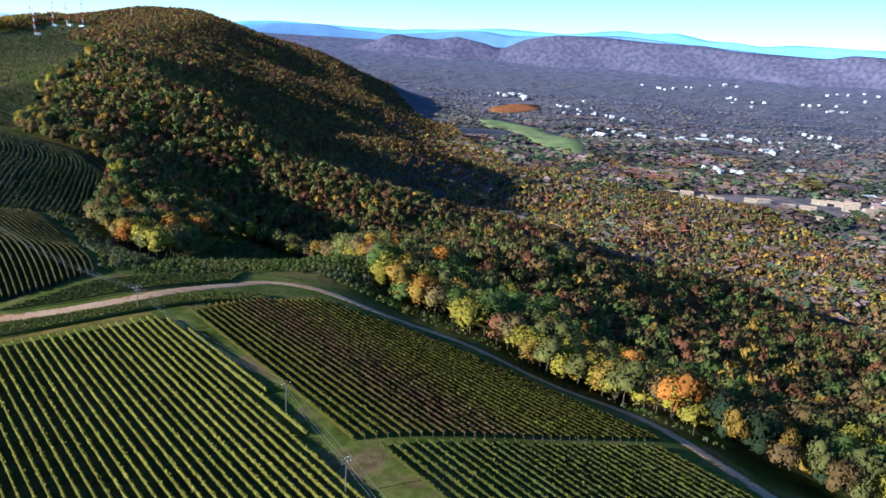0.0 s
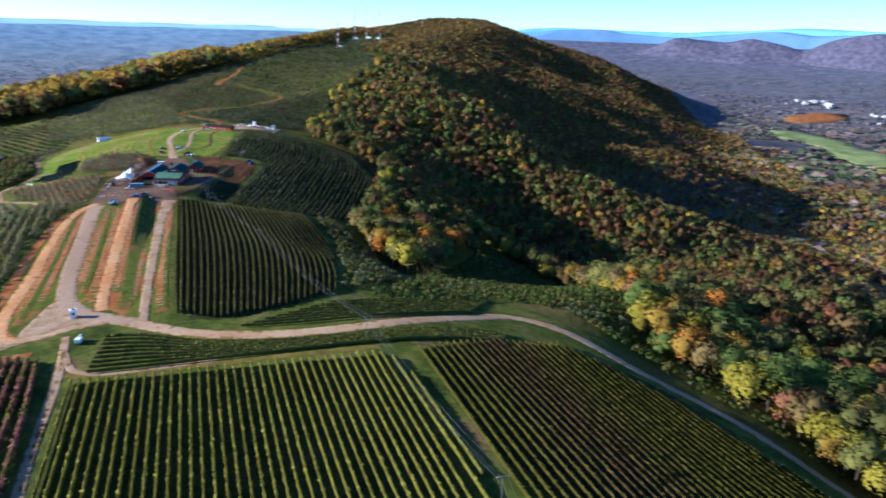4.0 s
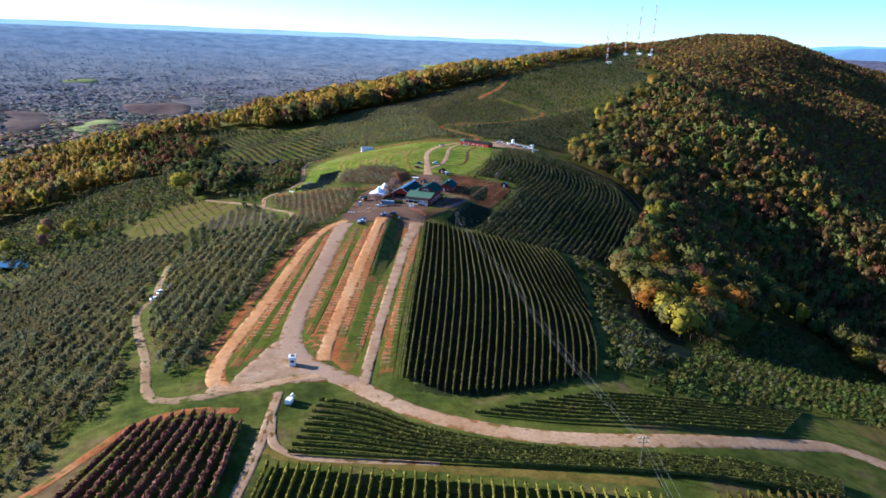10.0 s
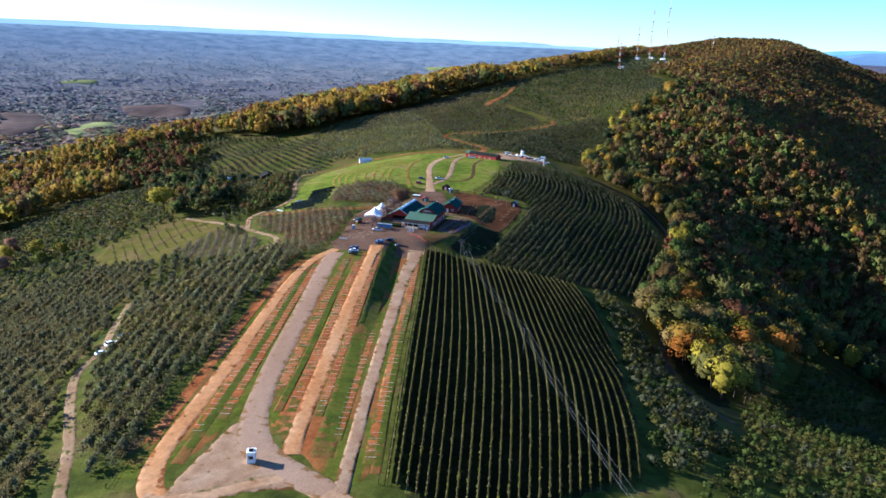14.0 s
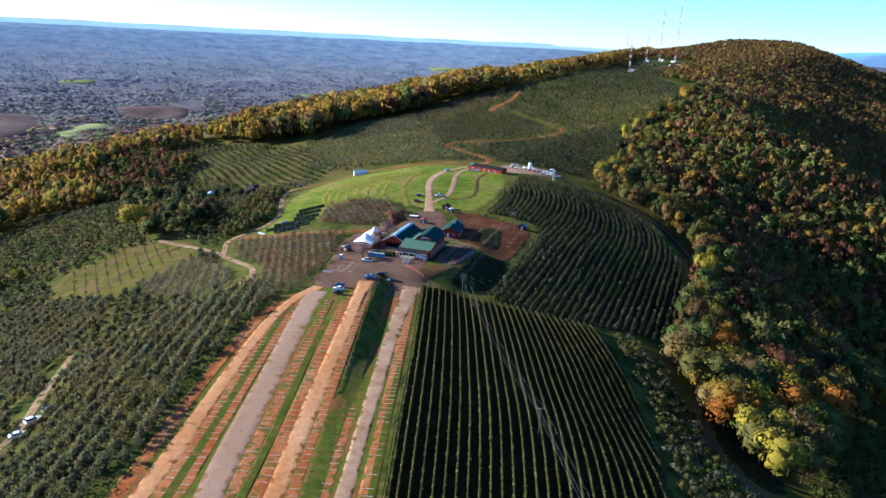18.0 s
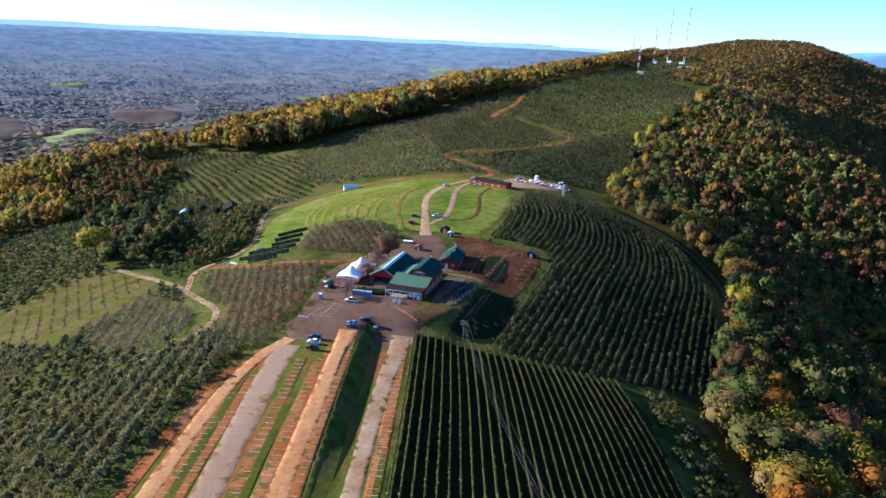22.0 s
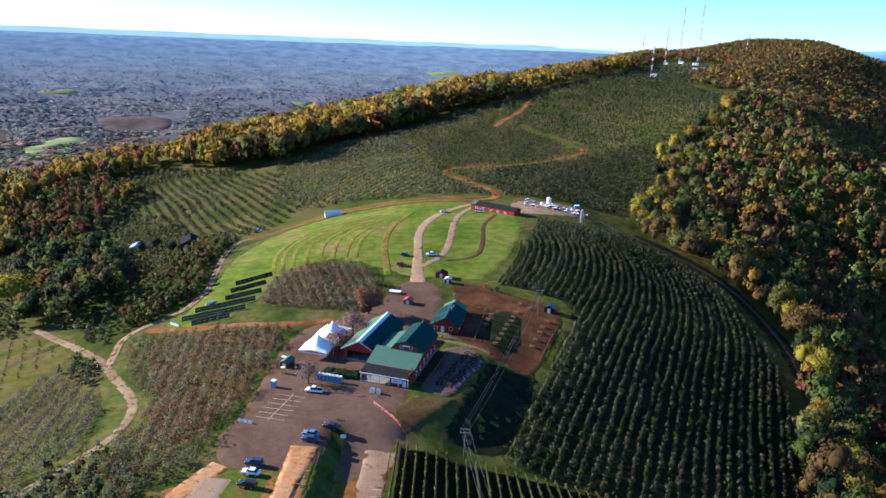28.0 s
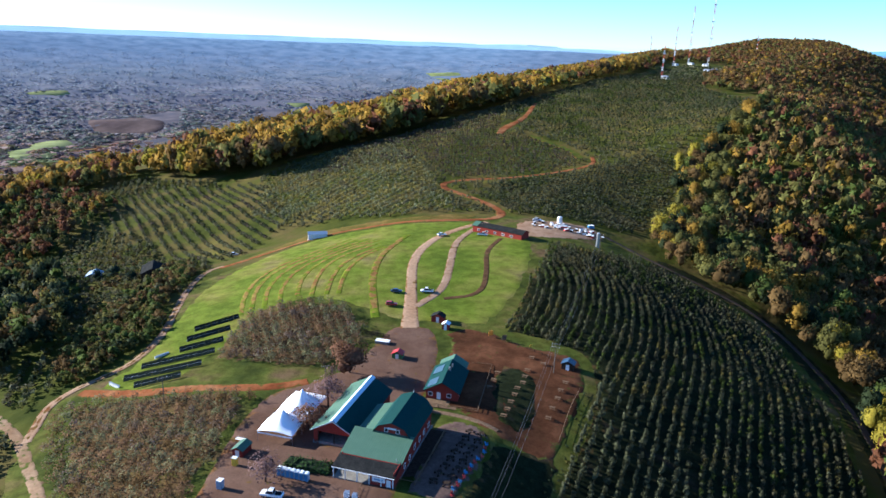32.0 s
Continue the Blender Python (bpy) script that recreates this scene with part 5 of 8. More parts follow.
def vine_row(name, line, label, tint, group, height=1.9, density=9.0, seed=1, width=0.3, other=None):
    """One trellised row along a line: leaf clumps over a thin dark core, and end posts."""
    rng = np.random.default_rng(seed)
    p = along(line, 1.0) if len(line) > 2 else np.stack([np.linspace(a, b, max(3, int(np.hypot(line[1][0] - line[0][0], line[1][1] - line[0][1])) + 1)) for a, b in zip(line[0], line[1])], 1)
    long = len(p)
    t = rng.uniform(0, long - 1.001, int(long * density))
    gap = np.sin(t * 0.9 + seed) + np.sin(t * 0.37 + 2 * seed) > 1.85
    t = t[~gap]
    i = t.astype(int)
    f = (t - i)[:, None]
    xy = p[i] * (1 - f) + p[i + 1] * f
    z = ground(xy[:, 0], xy[:, 1])
    d = p[-1] - p[0]
    d = d / np.hypot(*d)
    side = rng.normal(0, 0.6, len(t)).clip(-1, 1) * width * (1 + 0.25 * np.sin(t * 1.7 + seed))
    zz = height * (0.30 + 0.74 * np.sqrt(rng.uniform(0, 1, len(t)))) * (1 + 0.06 * np.sin(t * 2.3 + seed))
    c = np.c_[xy + np.stack([-d[1] * side, d[0] * side], 1), z + zz]
    nr = np.c_[-d[1] * np.sign(side), d[0] * np.sign(side), np.full(len(t), 0.6)]
    v = cards(c, nr, rng.uniform(0.45, 0.85, len(t)) * (0.8 + 0.6 * width), rng)
    soft_n = np.repeat(unit(np.c_[-d[1] * side / width, d[0] * side / width, 0.35 + 0.9 * zz / height - 0.45] + rng.normal(0, 0.25, (len(t), 3))), 3, 0)
    m = np.minimum(np.arange(0, long, 2), long - 1)
    q, zq = p[m], ground(p[m][:, 0], p[m][:, 1])
    core = []
    for s, h in ((-0.16, 0.45), (-0.2, height * 0.9), (0.2, height * 0.9), (0.16, 0.45)):
        core.append(np.c_[q[:, 0] - d[1] * s, q[:, 1] + d[0] * s, zq + h * (1 + 0.06 * rng.normal(0, 1, len(q)))])
    n = len(q)
    core = np.concatenate(core)
    a = (np.arange(3)[:, None] * n + np.arange(n - 1)[None]).ravel()
    fc = np.stack([a, a + 1, a + n + 1, a + n], 1) + len(v)
    tint = tint * np.array((1.0, 1.0, 1.5))
    hue = tint * rng.uniform(0.75, 1.25, (len(t), 1))
    if other is not None:
        k = np.sin(t * 0.23 + seed) * 0.5 + rng.normal(0, 0.6, len(t)) > 0.35
        hue[k] = other * rng.uniform(0.75, 1.25, (k.sum(), 1))
    cc = np.vstack([np.repeat(hue, 3, 0), np.repeat(tint[None] * 0.8, len(core), 0)])
    core_n = np.concatenate([np.repeat([[-d[1] * s, d[0] * s, u]], n, 0) for s, u in ((-1, 0.1), (-0.6, 0.8), (0.6, 0.8), (1, 0.1))])
    fq = np.vstack([fc[:, :3], fc[:, (0, 2, 3)]])
    me = mesh_of("foliage", np.vstack([v, core]), np.vstack([leaves(len(t)), fq]), LEAF, cc, normals=np.vstack([soft_n, unit(core_n)]))
    row = tagged(new(name), label, "vine row", group)
    row.location = (p[0][0], p[0][1], float(ground(*p[0])))
    fo = new("foliage", me)
    fo.parent = row
    fo.location = -row.location
    for e, k in ((p[0], 0), (p[-1], 1)):
        po = new("post", POST_MESH)
        po.parent = row
        po.location = Vector((e[0], e[1], float(ground(e[0], e[1])))) - row.location
    return row


POST_MESH = bpy.data.meshes.new("post")
pm = rod(bmesh.new(), (0, 0, -0.3), (0, 0, 1.9), 0.06, 0.05, 6)
pm.to_mesh(POST_MESH)
pm.free()
POST_MESH.materials.append(POLEWOOD)

VINE_GOLD, VINE_OLIVE, VINE_RED, VINE_DARK, VINE_BROWN = (np.array(c) for c in ((0.285, 0.255, 0.032), (0.180, 0.185, 0.032), (0.235, 0.105, 0.062), (0.095, 0.110, 0.024), (0.215, 0.125, 0.042)))
vr = np.random.default_rng(61)
VINE_PALE = np.array((0.205, 0.185, 0.052))
for k in range(37):  # front block
    x = 6.5 + 2.5 * k
    top = -236.5 - 0.095 * k * 2.5
    line = [(x, top), (x - 1.5, -440)]
    vine_row("vine_row", line, "golden-green trellised vine row in the front block", VINE_GOLD * vr.uniform(0.76, 1.0), "vine rows of the front block", 1.8, 9, k, 0.27, VINE_OLIVE)
for k, (xa, ya, yb) in enumerate(((99.2, -249, -342), (101.6, -262, -316))):
    vine_row("vine_row", [(xa, ya), (xa + 0.4, yb)], "short golden-green trellised vine row beside the grass gap", VINE_GOLD * 0.85, "vine rows of the front block", 1.8, 9, 80 + k, 0.27, VINE_OLIVE)
for k in range(33):  # block across the grass gap
    x = 110 + 2.8 * k
    top = float(np.interp(x, (108, 137, 170, 180, 191, 199, 204), (-243, -234, -230, -247, -271, -308, -335)))
    low = float(np.interp(x, (109, 133, 157, 193, 204), (-350, -360, -369, -382, -385)))
    red = max(0.0, 1 - abs(k - 11) / 9)
    # besides the red and brown, tints are lowered, more eastwards, to stand for slope shade
    vine_row("vine_row", [(x, top), (x - 2, low)], "trellised vine row turning brown and red", (VINE_GOLD * (0.75 - 0.2 * (k > 20)) * (1 - red) + VINE_BROWN * red) * 0.56, "vine rows across the gap", 1.7, 8, 100 + k, 0.25, VINE_OLIVE * 0.55)
for k in range(28):  # lower block beyond the turf strip
    x = 112 + 2.9 * k
    low = float(np.interp(x, (109, 133, 157, 193), (-355, -365, -374, -387)))
    # leaf tints lowered here too, in place of the slope's shade
    vine_row("vine_row", [(x, low), (x - 3, low - 62)], "trellised vine row in the lower block", VINE_OLIVE * 0.6 * vr.uniform(0.8, 1.1), "vine rows of the lower block", 1.7, 8, 200 + k, 0.25, VINE_GOLD * 0.5)
for k in range(9):  # strip below the road
    f = k / 8
    line = [(13 - 3 * f, -205.5 - 26 * f), (26, -207.5 - 25 * f), (43, -220.5 - 13 * f), (72, -227.5 - 7 * f), (99, -228.5 - 7 * f), (132, -224.5 - 9.5 * f), (150 - 4 * f, -223.5 - 8.5 * f)]
    vine_row("vine_row", line, "dark green vine row along the dirt road", VINE_OLIVE * 0.85, "vine rows below the road", 1.5, 8, 300 + k, 0.25)
for k in range(9):  # strip above the road
    f = k / 8
    line = [(56 + 34 * f, -210 + 14 * f), (85 + 12 * f, -214 + 18 * f), (115 + 6 * f, -210 + 19 * f), (146 + 18 * f, -200 + 24 * f)]
    vine_row("vine_row", line, "low green vine row above the dirt road", VINE_OLIVE * 0.8, "vine rows above the road", 1.4, 8, 400 + k, 0.25)
for k in range(32):  # the big block on the slope: rows fan out a little and end at the silvery trees
    f = k / 30
    foot = float(np.interp(f, (0, 0.24, 0.54, 0.9, 1.1), (-190, -200, -195, -181, -170)))
    line = []
    for y in np.linspace(21 - 7 * f, foot, 9):
        x = 34.2 + f * float(np.interp(-y, (-20, 30, 100, 155, 200), (81, 86.5, 87, 79, 68)))
        if x < float(np.interp(-y, (-20, 22, 65, 117, 154, 181, 200), (116.5, 118, 116, 108.5, 101, 95.5, 90))):
            line.append((x, float(y)))
    if len(line) > 2:
        vine_row("vine_row", line, "tall trellised vine row running up the slope", VINE_PALE * (0.72 - 0.22 * f) * vr.uniform(0.85, 1.1), "vine rows on the slope", 2.1, 8, 500 + k, 0.24, VINE_OLIVE * 0.65)
for k in range(11):  # red block
    f = k / 10
    line = [(-33 + 28 * f, -218 + 6 * math.sin(3 * f) - 1.5 * f), (-39 + 37 * f, -257 - 3 * f), (-43 + 42 * f, -310)]
    vine_row("vine_row", line, "bushy vine row in brownish red autumn leaf", VINE_RED * vr.uniform(0.8, 1.15), "red vine rows", 2.1, 15, 600 + k, 0.62, VINE_OLIVE * 0.8)


# ---- trees that stand as things ----
def tree_kind(seed, leaf, label):
    """A woodside tree of one metre's height: trunk with limbs, and a crown of leaf clumps."""
    t = thing("tree", Matrix(), label, "tree", "trees along the wood's edge")
    part("trunk", stems(0.75, 0.022, 0.02 * (seed % 3 - 1)), BARK, t)
    v, q, nv = crown(520, 700 + seed, 11, low=0.2, size=0.062, solid=4)
    c = new("crown", mesh_of("crown", v, q, leaf, normals=nv))
    c.parent = t
    return t


def tinted(name, colour):
    colour = colour * np.array((1.0, 1.0, 1.6))
    m = leafy(name, [(0.0, tuple(colour * 0.75)), (1.0, tuple(colour * 1.2))])
    return m


LEAF_KINDS = [("yellow_leaves", YELLOW, "tall tree in bright yellow autumn leaf at the wood's edge"), ("gold_leaves", GOLD, "tall tree in golden autumn leaf at the wood's edge"),
              ("olive_leaves", OLIVE, "tall olive-green broadleaf tree at the wood's edge"), ("green_leaves", GREEN, "tall tree still in green leaf at the wood's edge"),
              ("orange_leaves", ORANGE, "tree in vivid orange autumn leaf at the wood's edge"), ("brown_leaves", np.array((0.19, 0.135, 0.034)), "tree with thin brown autumn leaf at the wood's edge"),
              ("rust_leaves", RUST, "tree in rusty red autumn leaf at the wood's edge")]
KIND_TREES = []
for k, (nm, col, lab) in enumerate(LEAF_KINDS):
    lf = tinted(nm, col)
    KIND_TREES.append([tree_kind(10 * k + j, lf, lab) for j in range(2)])
used = set()
tr = np.random.default_rng(71)
for x, y, h, w in zip(*WOODSIDE):
    k = int(tr.choice(7, p=[0.31, 0.14, 0.24, 0.14, 0.07, 0.07, 0.03]))
    j = int(tr.integers(0, 2))
    src = KIND_TREES[k][j]
    m = on_ground(x, y, tr.uniform(0, 360), -0.2) @ Matrix.Diagonal((h * w, h * w, h, 1))
    if (k, j) in used:
        ob = copy_thing(src, Matrix())
        ob.matrix_basis = m
    else:
        used.add((k, j))
        src.matrix_basis = m
for k in range(7):
    for j in range(2):
        if (k, j) not in used:
            for o in (*KIND_TREES[k][j].children, KIND_TREES[k][j]):
                bpy.data.objects.remove(o)


def lone_tree(x, y, h, w, leaf, label, seed, n=160, name="tree", group="", bare=False):
    t = thing(name, on_ground(x, y, seed * 37 % 360, -0.1) @ Matrix.Diagonal((h * w, h * w, h, 1)), label, "tree", group)
    part("trunk", stems(0.8, 0.025, 0.03), BARK, t)
    v, q, nv = crown(n * 5, 900 + seed, 11, low=0.18, wide=0.46, size=0.05 if bare else 0.058, solid=0 if bare else 4)
    c = new("crown", mesh_of("crown", v, q, leaf, normals=nv))
    c.parent = t
    return t


TWIG = tinted("brown_twigs", np.array((0.21, 0.135, 0.085)))
OAK = tinted("russet_oak_leaves", np.array((0.24, 0.125, 0.05)))
GOLDTREE, DARKTREE, CEDAR = tinted("clear_yellow_leaves", np.array((0.30, 0.25, 0.02))), tinted("deep_green_leaves", np.array((0.035, 0.052, 0.018))), tinted("cedar_green", np.array((0.022, 0.042, 0.018)))
lone_tree(3.0, 52.5, 7.5, 1.4, TWIG, "small russet tree losing its leaves in the car park", 1, 150, bare=True)
lone_tree(8.6, 78, 9.5, 1.45, OAK, "half-bare orange-brown tree beside the white tent", 2, 150, bare=True)
lone_tree(11.5, 92, 10, 1.35, TWIG, "bare grey-brown tree between tent and barn", 3, 120, bare=True)
lone_tree(14.5, 115, 11.0, 1.4, OAK, "russet oak at the edge of the paved yard", 4, 190)
lone_tree(10.0, 106, 7.5, 0.8, TWIG, "bare grey tree behind the tent", 5, 110, bare=True)
lone_tree(-158, 160, 19, 1.3, GOLDTREE, "clear yellow tree standing alone on the western slope", 6, 190)
for k, (x, y, h) in enumerate([(-150, 174, 14), (-142, 166, 13), (-136, 182, 16), (-128, 172, 14), (-124, 188, 15), (-116, 176, 12), (-132, 196, 13), (-146, 190, 13)]):
    lone_tree(x, y, h, 1.05, DARKTREE if k % 3 else EDGE_LEAF, "dense dark green tree in the western copse", 10 + k, 130, group="western copse")
for k, (x, y, h) in enumerate([(-131, 238, 8), (-126, 243, 8), (-112, 232, 7)]):
    lone_tree(x, y, h, 0.95, CEDAR, "round dark evergreen on the lawn", 30 + k, 120, group="round evergreens")
for k, (x, y, h) in enumerate([(-232, 90, 12), (-224, 76, 11), (-204, 80, 9), (-215, 96, 12), (-240, 110, 11), (-196, 92, 9), (-250, 75, 10)]):
    lone_tree(x, y, h, 1.1, (GOLDTREE, OAK, EDGE_LEAF)[k % 3], "autumn tree beside the pond", 40 + k, 120, group="pond trees")

ORCH_KINDS = []
for k in range(5):
    t = thing("orchard_tree", Matrix(), "small bushy grey-green orchard tree in a curving row", "tree", "nearest orchard trees")
    part("trunk", rod(bmesh.new(), (0, 0, -0.05), (0.02, 0, 0.5), 0.03, 0.018, 5), BARK, t)
    v, q, nv = crown(150, 800 + k, 7, low=0.08, wide=0.5, size=0.11, solid=2)
    c = new("crown", mesh_of("crown", v, q, tinted("orchard_leaves", SAGE * (0.46 + 0.06 * k)), normals=nv))
    c.parent = t
    ORCH_KINDS.append(t)
for i, (x, y, h, w) in enumerate(ORCHARD_NEAR):
    m = on_ground(x, y, 67 * i % 360, -0.1) @ Matrix.Diagonal((h * w, h * w, h, 1))
    if i < 5:
        ORCH_KINDS[i].matrix_basis = m
    else:
        copy_thing(ORCH_KINDS[i % 5], Matrix()).matrix_basis = m

# ---- buildings ----
def panels(name, c1, c2, rough, gap, turn=0.0, metal=0.0):
    """Painted boards or seamed metal: stripes at a gap in metres, with wear."""
    m, n, l, b = shader(name, rough, metal)
    tc, mp, wv = n.new("ShaderNodeTexCoord"), n.new("ShaderNodeMapping"), n.new("ShaderNodeTexWave")
    mp.inputs["Rotation"].default_value = (0, 0, turn)
    wv.inputs["Scale"].default_value = 0.314 / gap
    wv.inputs["Distortion"].default_value = 0.0
    l.new(tc.outputs["Object"], mp.inputs["Vector"])
    l.new(mp.outputs["Vector"], wv.inputs["Vector"])
    col = mixed(n, l, noise_fac(n, l, 0.7, 5.0), c1, c2)
    col = mixed(n, l, 0.5, col, ramp(n, l, wv.outputs["Fac"], [(0.0, (0.55,) * 3), (0.14, (1.0,) * 3)]), "MULTIPLY")
    l.new(col, b.inputs["Base Color"])
    bp = n.new("ShaderNodeBump")
    bp.inputs["Strength"].default_value, bp.inputs["Distance"].default_value = 0.5, 0.04
    l.new(wv.outputs["Fac"], bp.inputs["Height"])
    l.new(bp.outputs["Normal"], b.inputs["Normal"])
    return m


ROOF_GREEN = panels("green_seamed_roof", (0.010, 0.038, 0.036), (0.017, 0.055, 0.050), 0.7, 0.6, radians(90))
ROOF_PALE = panels("weathered_sunlit_green_roof", (0.044, 0.105, 0.066), (0.072, 0.140, 0.088), 0.65, 0.6)
ROOF_DARK = earth("dark_shingles", [(0.3, (0.026, 0.028, 0.028)), (0.7, (0.050, 0.050, 0.048))], 0.6, 4.0)
RED = panels("red_boards", (0.20, 0.030, 0.022), (0.28, 0.05, 0.035), 0.7, 0.3)
WHITE = plain("white_paint", (0.78, 0.78, 0.76), 0.55, vary=0.12)
RIDGE_PALE = plain("pale_ridge_light", (0.62, 0.72, 0.80), 0.35, vary=0.1)
WOOD = earth("deck_wood", [(0.3, (0.20, 0.125, 0.075)), (0.7, (0.32, 0.22, 0.14))], 1.2, 6.0)
DARKWOOD = earth("dark_timber", [(0.3, (0.045, 0.032, 0.024)), (0.7, (0.085, 0.06, 0.045))], 1.0, 6.0)
CONCRETE = earth("concrete", [(0.3, (0.33, 0.31, 0.29)), (0.7, (0.46, 0.44, 0.41))], 0.6, 5.0)
INNER_SHADE = plain("painted_inner_shade", (0.03, 0.025, 0.022), 0.9)
STEEL = plain("galvanised_steel", (0.48, 0.49, 0.50), 0.4, 0.8)
BLUE = plain("blue_plastic", (0.07, 0.22, 0.42), 0.5)
BLUEGREY = plain("grey_blue_plastic", (0.30, 0.38, 0.46), 0.5)
YELLOWP = plain("yellow_paint", (0.75, 0.48, 0.05), 0.5)
ORANGEP = plain("orange_paint", (0.78, 0.28, 0.03), 0.5)
REDP = plain("red_paint", (0.45, 0.035, 0.03), 0.5)
GREENP = plain("green_paint", (0.05, 0.16, 0.06), 0.5)
BLACK = plain("black_rubber", (0.018, 0.018, 0.02), 0.7)
FABRIC = plain("white_tent_fabric", (0.86, 0.87, 0.90), 0.6, vary=0.06, scale=0.6)


def glass():
    m, n, l, b = shader("window_glass", 0.08)
    b.inputs["Base Color"].default_value = (0.02, 0.03, 0.04, 1)
    b.inputs["Specular IOR Level"].default_value = 0.6
    return m


GLASS = glass()


def slab(bm, a, b, c, d, thick=0.16):
    """A sloping roof sheet between four corners."""
    top = [Vector(p) for p in (a, b, c, d)]
    n = (top[1] - top[0]).cross(top[3] - top[0]).normalized()
    if n.z < 0:
        n = -n
    vs = [bm.verts.new(p) for p in top] + [bm.verts.new(p - n * thick) for p in top]
    for f in ((0, 1, 2, 3), (7, 6, 5, 4), (0, 4, 5, 1), (1, 5, 6, 2), (2, 6, 7, 3), (3, 7, 4, 0)):
        bm.faces.new([vs[i] for i in f])
    bmesh.ops.recalc_face_normals(bm, faces=bm.faces)
    return bm


def gable_walls(bm, x0, x1, y0, y1, eave, ridge, t=0.2, front_open=None):
    """Four walls under a gable roof that runs along y; front_open: (x0, x1, height) of a doorway."""
    xm = (x0 + x1) / 2
    for xa, xb in ((x0, x0 + t), (x1 - t, x1)):
        box(bm, xa, xb, y0 + t, y1 - t, -0.8, eave)
    prism(bm, [(x0, -0.8), (x1, -0.8), (x1, eave), (xm, ridge), (x0, eave)], y1 - t, y1)
    if front_open:
        a, b, h = front_open
        prism(bm, [(x0, -0.8), (a, -0.8), (a, h), (b, h), (b, -0.8), (x1, -0.8), (x1, eave), (xm, ridge), (x0, eave)], y0, y0 + t)
    else:
        prism(bm, [(x0, -0.8), (x1, -0.8), (x1, eave), (xm, ridge), (x0, eave)], y0, y0 + t)
    return bm


def window(parent, x, y, z, w, h, facing="y", out=-1, kind="window"):
    """A framed pane proud of a wall: facing y (front and back walls) or x (side walls)."""
    def at(u0, u1, d0, d1, z0, z1):
        d0, d1 = sorted((d0 * out, d1 * out))
        return (x + u0, x + u1, y + d0, y + d1, z0, z1) if facing == "y" else (x + d0, x + d1, y + u0, y + u1, z0, z1)
    fr = bmesh.new()
    for u0, u1, z0, z1 in ((-w / 2 - 0.12, -w / 2, z - 0.1, z + h + 0.12), (w / 2, w / 2 + 0.12, z - 0.1, z + h + 0.12), (-w / 2, w / 2, z + h, z + h + 0.12), (-w / 2, w / 2, z - 0.12, z)):
        box(fr, *at(u0, u1, 0.0, 0.09, z0, z1))
    f = part(kind, fr, WHITE, parent, "white frame")
    pane = part("pane", boxed(*at(-w / 2, w / 2, 0.0, 0.04, z, z + h)), GLASS if kind == "window" else WHITE, f)
    return f


